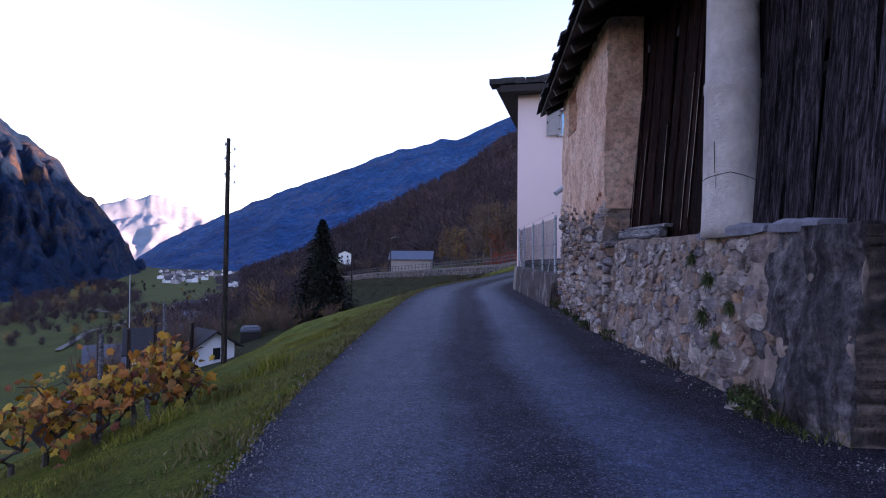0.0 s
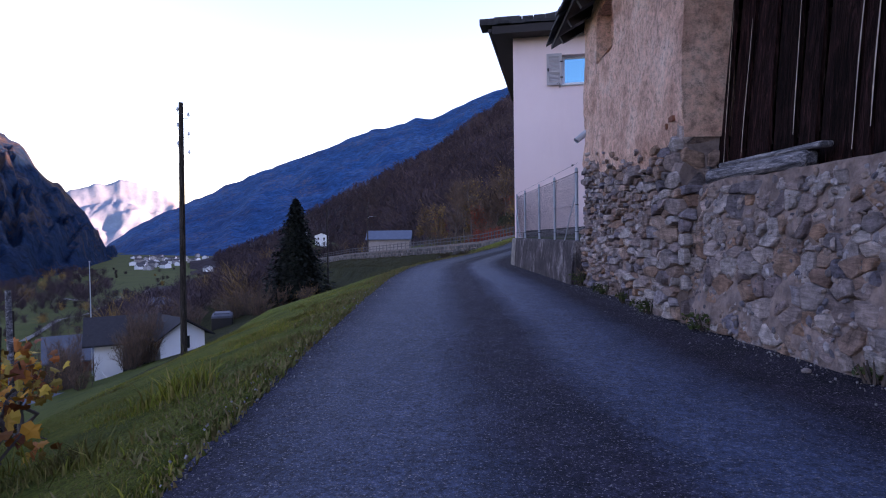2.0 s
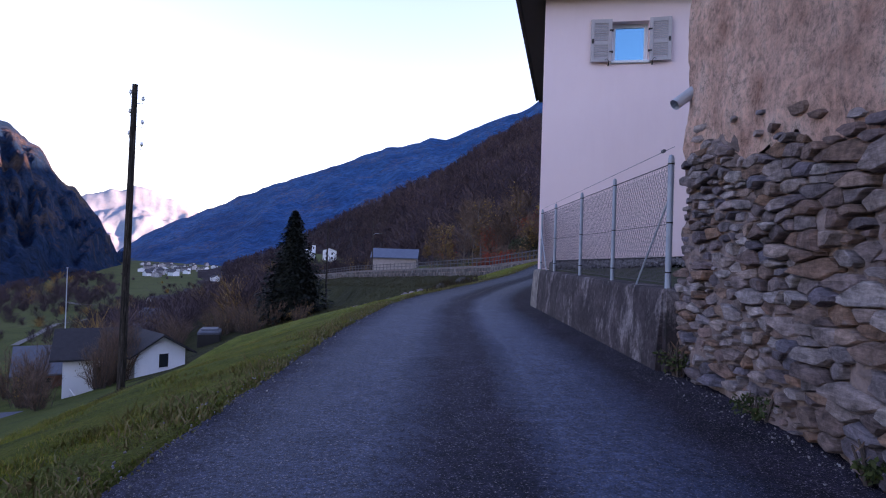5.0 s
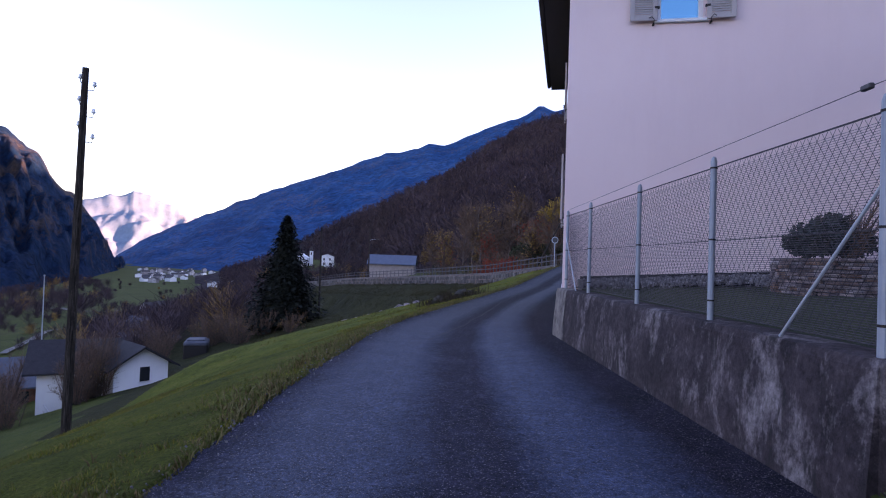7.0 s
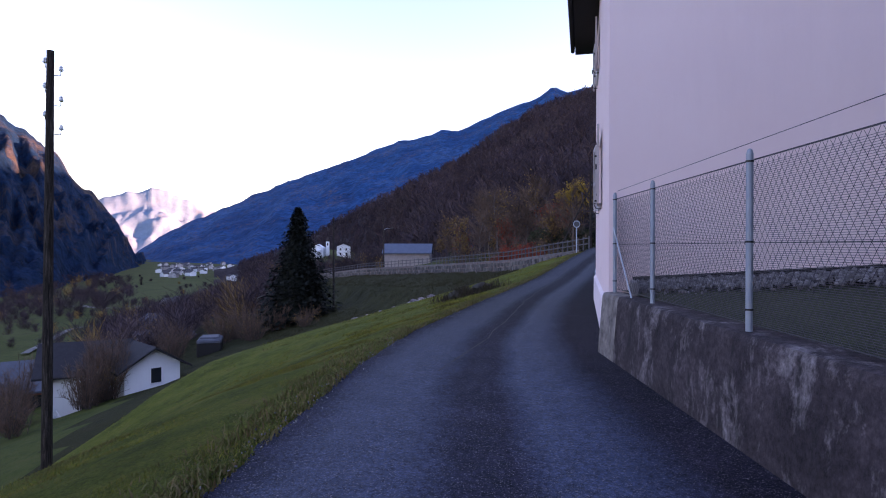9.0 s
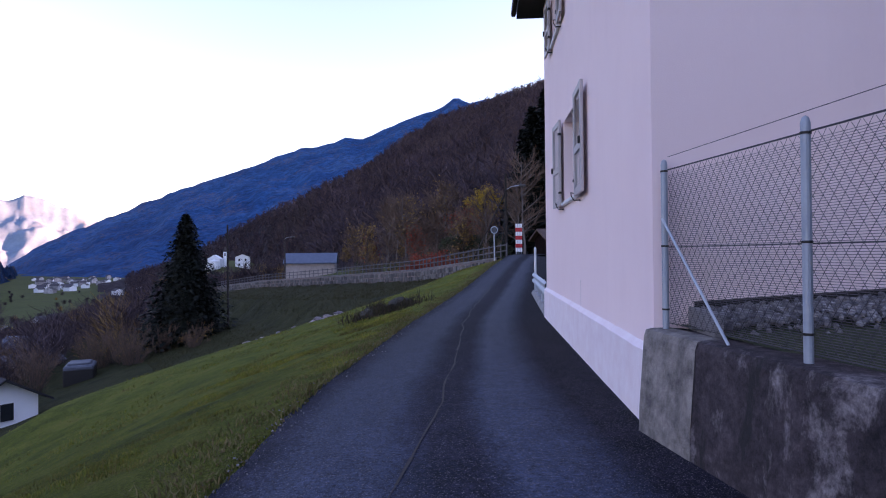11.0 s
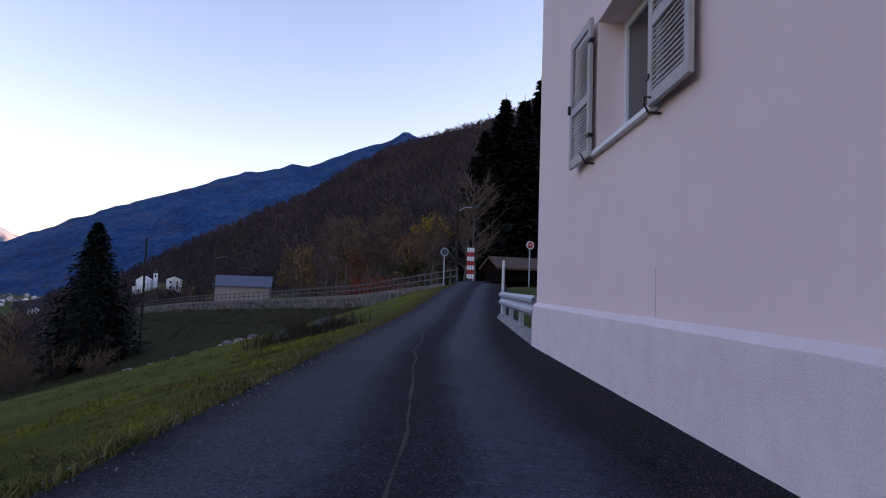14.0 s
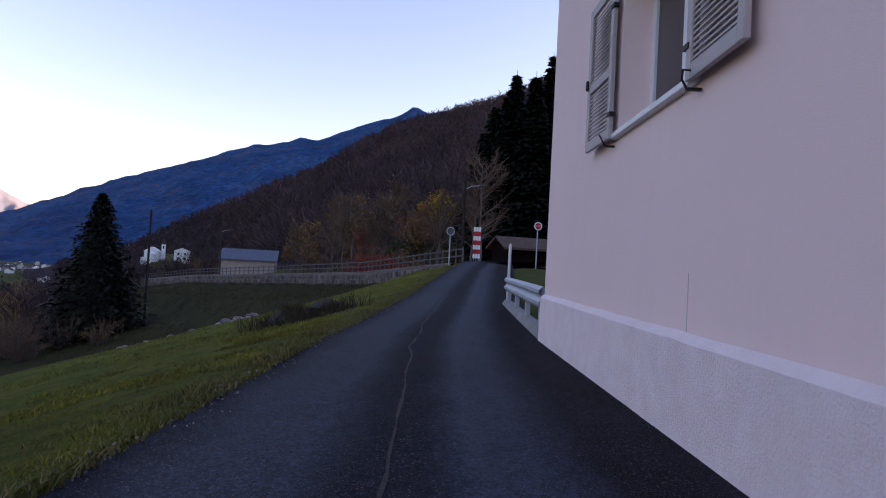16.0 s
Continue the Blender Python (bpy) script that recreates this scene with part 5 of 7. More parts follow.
    for a, b in ((ring[3], ring[0]), (ring[0], ring[1])):
        d = (b - a).normalized()
        n_ = Vector((d.y, -d.x, 0)) if ((a + b) / 2 - (CORNER + other) / 2).dot(Vector((d.y, -d.x, 0))) > 0 else Vector((-d.y, d.x, 0))
        for layer in range(2):
            pos = 0.0
            while pos < (b - a).length:
                w = rng.uniform(0.28, 0.5)
                m = Matrix.Translation(a + d * pos) @ Matrix(((d.x, n_.x, 0, 0), (d.y, n_.y, 0, 0), (0, 0, 1, 0), (0, 0, 0, 1)))
                z = EAVE_Z + 0.215 + layer * 0.055 + rng.uniform(-0.01, 0.012)
                edge.box(0.01, -0.5 - layer * 0.3, z + 0.12 + layer * 0.1, w - 0.01, rng.uniform(0.03, 0.09) - layer * 0.12, z + 0.045, m)
                pos += w
    part("eave_course", edge, SLATE, roof, kind="stuff")
    part("gutter", Shape().tube([ring[0] + Vector((-0.07, 0, EAVE_Z + 0.1)), ring[1] + Vector((-0.07, 0, EAVE_Z + 0.1))], 0.06, 8), EAVE_WOOD, t)
    # a fine crack in the render beside the plinth
    placed("crack", Shape().box(3.722, -0.002, 0.66, 3.727, 0.0025, 1.02), SHUTTER, t, ROADSIDE)
    return t


pink_house()

# ---- garden wall, fence and garden ----
F0, F1 = Vector((2.17, 5.62, 0)), Vector((1.70, 12.92, 0))
WALL_TOP = 0.80


PALE_CONCRETE = mat_plaster("pale_stained_concrete", (0.10, 0.088, 0.088), (0.32, 0.285, 0.265), (0.045, 0.038, 0.042), 30, 1.0, 8.0, 1.0, 0.015)


def concrete_wall():
    t = thing("garden_wall", "weathered stained concrete garden wall along the lane", "wall", kind="structure")
    s = Shape()
    a, b = Vector((2.12, 5.55, 0)), Vector((1.58, 12.98, 0))
    d = (b - a).normalized()
    n_ = Vector((-d.y, d.x, 0))
    rows = 60
    prof = [(0.06, -0.2), (0.045, 0.2), (0.02, 0.5), (0.0, 0.74), (-0.018, 0.79), (-0.06, 0.80), (-0.20, 0.805), (-0.30, 0.80), (-0.30, 0.3)]
    for i in range(rows + 1):
        p = a.lerp(b, i / rows)
        for o, z in prof:
            w = 0.0025 * noise.fractal(Vector((i * 0.35, z * 2, 0)), 1, 2, 3)
            s.v.append(tuple(p + n_ * (o + w) + Vector((0, 0, z + (w if z > 0.7 else 0)))))
    k = len(prof)
    s.f = [(i * k + j, i * k + j + 1, (i + 1) * k + j + 1, (i + 1) * k + j) for i in range(rows) for j in range(k - 1)]
    s.f.append(tuple(range(k)))
    s.f.append(tuple(rows * k + j for j in reversed(range(k))))
    part("body", s, CONCRETE, t)
    block = Shape()
    d0, d1 = a.lerp(b, 0.905), a.lerp(b, 1.002)
    for p in (d0, d1):
        for o, z in prof[:7]:
            block.v.append(tuple(p + n_ * (o + 0.006) + Vector((0, 0, z + (0.004 if z > 0.7 else 0)))))
    block.f = [(j, j + 1, j + 8, j + 7) for j in range(6)] + [tuple(range(7, 14))]
    part("end_block", block, PALE_CONCRETE, t, "paler concrete end beside the house")
    # return leg of the wall beside the barn
    part("return_leg", Shape().box(2.13, 5.50, -0.1, 4.6, 5.72, 0.80, None, 0.02), CONCRETE, t)
    return t


concrete_wall()
lawn = Shape()
for i in range(24):
    for j in range(24):
        lawn.v.append((2.36 - 0.53 * j / 23 + (8.7 + 0.53 * j / 23) * i / 23, 5.7 + (7.35 + 1.2 * i / 23) * j / 23, 0.66 + 0.17 * j / 23 + 0.5 * i / 23 + 0.02 * noise.noise(Vector((i * 0.9, j * 0.9, 0)))))
lawn.f = [(i * 24 + j, (i + 1) * 24 + j, (i + 1) * 24 + j + 1, i * 24 + j + 1) for i in range(23) for j in range(23)]
tagged(new("garden_lawn", lawn.mesh("garden_lawn", LAWN, True)), "dark short lawn behind the garden wall", "lawn", kind="structure")


bed = Shape()
bed_rng = random.Random(88)
for i in range(2600):
    gx_, gy_ = bed_rng.uniform(0.3, 5.5), abs(bed_rng.gauss(0.0, 0.2)) + 0.03
    k_ = bed_rng.uniform(0.014, 0.034)
    p_ = GABLESIDE @ Vector((gx_, gy_, 0.93 + 0.065 * gx_ - 0.22 * gy_ + bed_rng.uniform(-0.03, 0.02)))
    bed.box(-k_, -k_ * 0.8, -k_ * 0.6, k_, k_ * 0.8, k_ * 0.6, Matrix.Translation(p_) @ Euler((bed_rng.random() * 6, bed_rng.random() * 6, bed_rng.random() * 6)).to_matrix().to_4x4(), 0.008)
tagged(new("gravel_bed", bed.mesh("gravel_bed", GRAVEL)), "strip of grey drainage gravel along the house foot", "gravel", kind="stuff")
tagged(new("bed_kerb", outward(Shape().box(0.26, 0.0, 0.5, 0.33, 0.55, 0.97, GABLESIDE, 0.01).mesh("bed_kerb", CURB))), "short concrete kerb closing the gravel strip", "kerb", kind="structure")


POST_STEEL = mat_plain("dull_post_steel", (0.25, 0.29, 0.36), (0.34, 0.385, 0.45), 5, 0.55, 0.2, 0.1, 90)
NET = mat_plain("grey_plastic_net", (0.075, 0.068, 0.09), (0.12, 0.105, 0.13), 10, 0.7, 0, 0.1)


def fence():
    t = thing("chain_link_fence", "galvanised chain-link fence standing on the concrete wall", "fence")
    posts = [0.0, 0.26, 0.504, 0.794, 1.0]
    top = 2.08
    for i, f in enumerate(posts):
        p = F0.lerp(F1, f) + Vector((0.02, 0, 0))
        r = 0.030 if i == 0 else 0.025
        ob = part("post", Shape().lathe([(r, WALL_TOP - 0.05), (r, top), (r * 0.7, top + 0.03), (0.004, top + 0.04)], (p.x, p.y, 0), 12), POST_STEEL, t)
        for z in (0.95, 1.44, 2.02):
            part("clamp", Shape().lathe([(r + 0.004, z), (r + 0.004, z + 0.014)], (p.x, p.y, 0), 10), IRON, ob)
    d = (F1 - F0).normalized()
    for f, sgn in ((0.0, 1), (1.0, -1)):
        p = F0.lerp(F1, f)
        part("brace", Shape().tube([p + Vector((0.0, 0, 1.66)), p + d * sgn * 0.85 + Vector((-0.01, 0, WALL_TOP))], 0.010, 8), GALV, t)
    n = Shape()
    L = (F1 - F0).length
    z0, z1 = 0.84, 2.03
    pitch, hgt = 0.072, z1 - z0
    sl = 0.72
    off = Vector((0.05, 0, 0))
    q = []
    count = int((L + hgt * sl) / pitch)
    for sgn in (1, -1):
        for i in range(count):
            start = i * pitch - (hgt * sl if sgn > 0 else 0)
            a0, a1 = start, start + sgn * hgt * sl
            pa, pb = [a0, z0], [a1, z1]
            if sgn < 0:
                pa, pb = [start, z0], [start - hgt * sl, z1]
            (ax, az_), (bx, bz) = pa, pb
            def clip(x, x1, zz, zz1, lim, low):
                if (x < lim) == low and x != lim:
                    f = (lim - x) / (x1 - x)
                    return lim, zz + (zz1 - zz) * f
                return x, zz
            if max(ax, bx) < 0 or min(ax, bx) > L:
                continue
            ax, az_ = clip(ax, bx, az_, bz, 0.0, True)
            bx, bz = clip(bx, ax, bz, az_, 0.0, True)
            ax, az_ = clip(ax, bx, az_, bz, L, False)
            bx, bz = clip(bx, ax, bz, az_, L, False)
            A = F0 + d * ax + Vector((0, 0, az_)) + off
            B = F0 + d * bx + Vector((0, 0, bz)) + off + Vector((0.004 * sgn, 0, 0))
            n.tube([A, B], 0.0016, 3, False)
    part("mesh", n, WIRE, t, "diamond wire mesh", kind="stuff")
    net = Shape()
    for z in np.arange(0.86, 2.0, 0.014):
        net.tube([F0 + Vector((0.056, 0, z)), F0.lerp(F1, 0.5) + Vector((0.056, 0, z + 0.004)), F1 + Vector((0.056, 0, z))], 0.0017, 3, False)
    part("netting", net, NET, t, "fine grey plastic netting behind the wire", kind="stuff")
    for z, r in ((2.04, 0.006), (1.44, 0.003), (0.85, 0.004), (2.14, 0.0025)):
        part("wire", Shape().tube([F0 + off + Vector((0, 0, z + (0.06 if z > 2.1 else 0))), F1 + off + Vector((0, 0, z))], r, 5), WIRE, t)
    part("tensioner", Shape().box(2.12, 5.66, 2.15, 2.15, 5.74, 2.18, None, 0.006), WIRE, t)
    return t


fence()
# second fence leg turning into the garden
leg = thing("side_fence", "galvanised fence leg beside the old barn", "fence")
part("post", Shape().lathe([(0.03, 0.75), (0.03, 2.05), (0.004, 2.09)], (3.0, 5.66, 0), 10), GALV, leg)


def planter():
    t = thing("stone_planter", "low curved dry-stone planter on the lawn", "planter", pose(5.15, 11.1, 0.86))
    rng = random.Random(8)
    part("core", Shape().lathe([(0.78, -0.05), (0.76, 0.5)], (0, 0, 0), 20), DARK_MORTAR, t)
    for row in range(11):
        a = rng.uniform(0, 1)
        while a < 6.9:
            w = rng.uniform(0.14, 0.3)
            m = Matrix.Rotation(a, 4, "Z") @ Matrix.Translation((0.80, 0, row * 0.049))
            part("stone", Shape().box(-0.12, -w * 0.38, 0.004, 0.03 + rng.uniform(-0.02, 0.02), w * 0.38, 0.044, m, 0.008), STONE, t)
            a += w
    return t


planter()
shrub(5.15, 11.1, 1.15, 0.75, LAVENDER, "rounded grey-green lavender bush in the planter", 301, 3800, 0.045, z=1.34, twigs=300, name="lavender_bush")


# ---- old barn ----
def clip_cell(poly, px, py, nx, ny):
    out = []
    for i in range(len(poly)):
        a, b = poly[i], poly[(i + 1) % len(poly)]
        da, db = (a[0] - px) * nx + (a[1] - py) * ny, (b[0] - px) * nx + (b[1] - py) * ny
        if da <= 0:
            out.append(a)
        if (da < 0 < db) or (db < 0 < da):
            f = da / (da - db)
            out.append((a[0] + f * (b[0] - a[0]), a[1] + f * (b[1] - a[1])))
    return out


def cells(w, h, sx, sy, rng, top=None):
    """Irregular stone outlines that fill a rectangle w x h, stretched sx by sy."""
    pts = []
    rows = max(1, int(h / sy))
    for j in range(-1, rows + 1):
        cols = int(w / sx)
        for i in range(-1, cols + 1):
            if rng.random() < 0.22:
                continue
            pts.append(((i + 0.5 + 0.5 * (j % 2) + rng.uniform(-0.5, 0.5)) * sx, (j + 0.5 + rng.uniform(-0.5, 0.5)) * sy))
    out = []
    for i, (px, py) in enumerate(pts):
        if not (0 <= px <= w and 0 <= py <= h):
            continue
        poly = [(max(0, px - 2 * sx), max(0, py - 2 * sy)), (min(w, px + 2 * sx), max(0, py - 2 * sy)), (min(w, px + 2 * sx), min(h, py + 2 * sy)), (max(0, px - 2 * sx), min(h, py + 2 * sy))]
        for k, (qx, qy) in enumerate(pts):
            if k != i and abs(qx - px) < 3 * sx and abs(qy - py) < 3 * sy:
                nx, ny = (qx - px) / sx**2, (qy - py) / sy**2
                poly = clip_cell(poly, (px + qx) / 2, (py + qy) / 2, nx, ny)
                if len(poly) < 3:
                    break
        if len(poly) >= 3:
            out.append(((px, py), poly))
    return out


def rubble(w, h, ratio, size, rng, tries=9000):
    """Stone outlines of uneven size: size(x, z) gives the stone's height there, ratio its length over height."""
    pts = []
    for _ in range(tries):
        x, z = rng.uniform(-0.2, w + 0.2), rng.uniform(-0.1, h + 0.1)
        r = size(x, z) * rng.choice([0.6, 0.8, 1.0, 1.0, 1.25])
        if all(math.hypot((x - p[0]) / ratio, z - p[1]) > 0.46 * (r + p[2]) for p in pts):
            pts.append((x, z, r))
    out = []
    for i, (px, pz, r) in enumerate(pts):
        if not (0 <= px <= w and 0 <= pz <= h):
            continue
        big = 2.4 * r
        poly = [(max(0, px - big * ratio), max(0, pz - big)), (min(w, px + big * ratio), max(0, pz - big)), (min(w, px + big * ratio), min(h, pz + big)), (max(0, px - big * ratio), min(h, pz + big))]
        for k, (qx, qz, q) in enumerate(pts):
            if k != i and abs(qx - px) < 3.2 * r * ratio + q * ratio and abs(qz - pz) < 3.2 * r + q:
                f = r / (r + q)
                poly = clip_cell(poly, px + (qx - px) * f, pz + (qz - pz) * f, (qx - px) / ratio**2, qz - pz)
                if len(poly) < 3:
                    break
        if len(poly) >= 3:
            out.append(((px, pz), poly))
    return out


def stone_shape(c, poly, gap, proud, rng, back=0.06):
    """A rounded stone: outline shrunk by gap, corners cut, bulging to proud."""
    cx, cy = sum(p[0] for p in poly) / len(poly), sum(p[1] for p in poly) / len(poly)
    size = max(0.02, min(max(p[0] for p in poly) - min(p[0] for p in poly), max(p[1] for p in poly) - min(p[1] for p in poly)))
    f = max(0.35, 1 - 2 * gap / size)
    pts = []
    for i in range(len(poly)):
        a, b = poly[i], poly[(i + 1) % len(poly)]
        for t in (0.1, 0.9):
            j = rng.uniform(0.93, 1.06)
            pts.append((cx + (a[0] + (b[0] - a[0]) * t - cx) * f * j, cy + (a[1] + (b[1] - a[1]) * t - cy) * f * j))
    n = len(pts)
    s = Shape()
    tx, ty = rng.uniform(-0.25, 0.25), rng.uniform(-0.25, 0.25)
    for k, d in ((1.0, -back), (0.985, proud * 0.6), (0.86, proud * 0.97)):
        for x, y in pts:
            s.v.append((cx + (x - cx) * k, d + (tx * (x - cx) + ty * (y - cy)) * (0.0 if d < 0 else 1), cy + (y - cy) * k))
    s.v.append((cx, proud * rng.uniform(0.95, 1.2), cy))
    for r in range(2):
        for i in range(n):
            a, b = r * n + i, r * n + (i + 1) % n
            s.f.append((a, b, b + n, a + n))
    for i in range(n):
        s.f.append((2 * n + i, 2 * n + (i + 1) % n, 3 * n))
    return s


def wall_frame(a, b, batter=0.0):
    """Local x along a to b, y outwards to the road, z up with a batter."""
    d = (b - a).normalized()
    n_ = Vector((d.y, -d.x, 0))
    if n_.x > 0:
        n_ = -n_
    return Matrix.Translation(a) @ Matrix(((d.x, n_.x, -n_.x * batter, 0), (d.y, n_.y, -n_.y * batter, 0), (0, 0, 1, 0), (0, 0, 0, 1)))


LOW_A, LOW_B = Vector((2.40, 1.2, 0)), Vector((2.98, -4.35, 0))
PIER_A, PIER_B = Vector((2.365, 0.82, 0)), Vector((2.30, 5.62, 0))
M_LOW, M_PIER = wall_frame(LOW_A, LOW_B, 0.09), wall_frame(PIER_A, PIER_B, 0.02)
LOW_LEN, PIER_LEN, LOW_TOP, STONE_TOP, BARN_TOP = (LOW_B - LOW_A).length, (PIER_B - PIER_A).length, 1.42, 2.0, 4.75

barn = thing("old_barn", "old barn of rubble stone, peeling plaster and dark planks", "barn")


def rough_slab(length, z0, z1, y_front, y_back, step, amp, m, seed, top_wave=0.0, holes=(), feather=0.0):
    """A block with an uneven front, in the wall's own frame."""
    nx, nz = max(2, int(length / step)), max(2, int((z1 - z0) / step))
    s = Shape()
    for i in range(nx + 1):
        for j in range(nz + 1):
            x, z = length * i / nx, z0 + (z1 - z0) * j / nz
            y = y_front + amp * noise.fractal(Vector((x * 2.2, z * 2.2, seed)), 0.8, 2.1, 5)
            y -= 0.16 * max(0.0, feather - x)
            zz = z + (top_wave * noise.fractal(Vector((x * 1.5, seed, 0)), 1, 2, 3) if j == nz else 0)
            s.v.append((x, y, zz))
    k = nz + 1
    for i in range(nx):
        for j in range(nz):
            xc, zc = length * (i + 0.5) / nx, z0 + (z1 - z0) * (j + 0.5) / nz
            if any(h[0] < xc < h[2] and h[1] < zc < h[3] for h in holes):
                continue
            s.f.append((i * k + j, (i + 1) * k + j, (i + 1) * k + j + 1, i * k + j + 1))
    for h in holes:
        for p, q in (((h[0], h[1]), (h[2], h[1])), ((h[2], h[1]), (h[2], h[3])), ((h[2], h[3]), (h[0], h[3])), ((h[0], h[3]), (h[0], h[1]))):
            s.face((p[0], y_front + 0.02, p[1]), (q[0], y_front + 0.02, q[1]), (q[0], y_back, q[1]), (p[0], y_back, p[1]))
    top = [s.v[i * k + nz] for i in range(nx + 1)]
    for i in range(nx):
        s.face(top[i], top[i + 1], (top[i + 1][0], y_back, top[i + 1][2] + 0.01), (top[i][0], y_back, top[i][2] + 0.01))
    for i in (0, nx):
        col = [s.v[i * k + j] for j in range(nz + 1)]
        for j in range(nz):
            s.face(col[j], col[j + 1], (col[j + 1][0], y_back, col[j + 1][2]), (col[j][0], y_back, col[j][2]))
    s.face((0, y_back, z0), (length, y_back, z0), (length, y_back, z1), (0, y_back, z1)) if not holes else None
    s.v = [tuple(m @ Vector(p)) for p in s.v]
    return s


low_wall = part("low_wall", rough_slab(LOW_LEN, -0.25, LOW_TOP, 0.006, -0.55, 0.045, 0.05, M_LOW, 2.0, 0.03), MORTAR, barn, "rubble wall bedded in pale mortar")
part("rendered_corner", rough_slab(LOW_LEN - 4.0, -0.24, LOW_TOP + 0.005, 0.055, -0.54, 0.04, 0.07, M_LOW @ Matrix.Translation((4.0, 0, 0)), 6.0, 0.03, (), 0.8), DARK_MORTAR, barn, "crumbling render streaked black with damp")
pier_low = part("stone_wall", rough_slab(PIER_LEN, -0.25, STONE_TOP + 0.15, -0.03, -0.55, 0.05, 0.085, M_PIER, 4.0), MORTAR, barn, "uneven stone wall base")


def ragged(x):
    return float(np.interp(x, [0, 0.3, 0.65, 2.0, 4.5], [1.92, 1.86, 1.66, 1.74, 2.1])) + 0.2 * noise.fractal(Vector((x * 1.6, 7, 0)), 1, 2, 5)


def plaster_face():
    """The plaster coat above a ragged lower edge, with the small opening near the eave."""
    s = Shape()
    nx, nz = 130, 90
    hole = (2.79, 3.68, 3.76, 4.46)
    for i in range(nx + 1):
        x = -0.03 + (PIER_LEN + 0.03) * i / nx
        lo = ragged(x)
        for j in range(nz + 1):
            z = lo + (BARN_TOP - lo) * j / nz
            y = 0.028 + 0.035 * noise.fractal(Vector((x * 1.7, z * 1.7, 9)), 0.7, 2.1, 6) - 0.035 * max(0.0, 1 - (z - lo) / 0.22)
            s.v.append((x, y, z))
    k = nz + 1
    for i in range(nx):
        for j in range(nz):
            vs = (i * k + j, (i + 1) * k + j, (i + 1) * k + j + 1, i * k + j + 1)
            c = [sum(s.v[v][a] for v in vs) / 4 for a in (0, 2)]
            if hole[0] < c[0] < hole[2] and hole[1] < c[1] < hole[3]:
                continue
            s.f.append(vs)
    for p, q in (((hole[0], hole[1]), (hole[2], hole[1])), ((hole[2], hole[1]), (hole[2], hole[3])), ((hole[2], hole[3]), (hole[0], hole[3])), ((hole[0], hole[3]), (hole[0], hole[1]))):
        s.face((p[0], 0.05, p[1]), (q[0], 0.05, q[1]), (q[0], -0.4, q[1]), (p[0], -0.4, p[1]))
    # the end that faces back along the lane
    for j in range(nz):
        a, b = s.v[j], s.v[j + 1]
        s.face(a, b, (a[0], -0.5, b[2]), (a[0], -0.5, a[2]))
    for j in range(nz):
        a, b = s.v[nx * k + j], s.v[nx * k + j + 1]
        s.face(a, b, (a[0], -0.5, b[2]), (a[0], -0.5, a[2]))
    s.face((hole[0] - 0.1, -0.38, hole[1] - 0.1), (hole[2] + 0.1, -0.38, hole[1] - 0.1), (hole[2] + 0.1, -0.38, hole[3] + 0.1), (hole[0] - 0.1, -0.38, hole[3] + 0.1))
    s.v = [tuple(M_PIER @ Vector(p)) for p in s.v]
    return part("plaster", s.mesh("plaster", OLD_PLASTER, True), OLD_PLASTER, barn, "peeling pinkish lime plaster")


plaster_face()


def vertical_plank(m, x, w, z0, z1, y, rng, mat):
    s = Shape()
    n = 7
    lean = rng.uniform(-0.17, 0.07)
    for k in range(n + 1):
        z = z0 + (z1 - z0) * k / n
        o = lean * k / n + 0.012 * noise.noise(Vector((x * 3, z * 1.3, 1)))
        wl = w * (1 + 0.08 * noise.noise(Vector((x, z * 1.1, 4))))
        bow = 0.012 * noise.noise(Vector((x, z * 0.8, 8)))
        for px, py in ((0.0, 0.0), (0.008, 0.028), (wl - 0.008, 0.028), (wl, 0.0)):
            s.v.append((x + o + px, y + bow + py, z))
    for k in range(n):
        for j in range(4):
            a, b = k * 4 + j, k * 4 + (j + 1) % 4
            s.f.append((a, b, b + 4, a + 4))
    s.f += [(0, 1, 2, 3), tuple(n * 4 + j for j in (3, 2, 1, 0))]
    plank = placed("plank", s, mat, barn, m)
    # A thin pale strip along one edge of some planks.
    if rng.random() < 0.45:
        sliver = Shape()
        z0_, top_ = z0 + rng.uniform(0.0, 0.6), z0 + rng.uniform(1.2, 3.4)
        prev = None
        for k in range(10):
            z = z0_ + (top_ - z0_) * k / 9
            xx = x + lean * (z - z0) / (z1 - z0) + w * 0.96 + 0.012 * noise.noise(Vector((x * 3, z * 1.3, 1)))
            hw = 0.006 * (1 - abs(k / 9 - 0.4)) + 0.004 * noise.noise(Vector((x * 9, z * 4, 3)))
            cur = ((xx - hw, y + 0.036, z), (xx + hw, y + 0.036, z))
            if prev:
                sliver.face(prev[0], prev[1], cur[1], cur[0])
            prev = cur
        placed("split_edge", sliver, SLIVER_WOOD, plank, m, "thin pale sliver along the plank edge")


rng1 = random.Random(12)
GREY_PLANK = mat_wood("weathered_grey_plank", (0.008, 0.0062, 0.009), (0.040, 0.033, 0.043))
SLIVER_WOOD = mat_plain("pale_sliver_wood", (0.26, 0.2, 0.17), (0.46, 0.38, 0.33), 9, 0.9, 0, 0.5, 40)
pos = 0.36
while pos < LOW_LEN + 0.4:
    w = rng1.uniform(0.13, 0.29)
    vertical_plank(M_LOW, pos, w, LOW_TOP - 0.05 + rng1.uniform(-0.02, 0.03), 5.2, -0.20 + rng1.uniform(-0.03, 0.03), rng1, PLANK if pos < 3.55 else GREY_PLANK)
    pos += w + rng1.choice([0.002, 0.008, 0.02, 0.05])
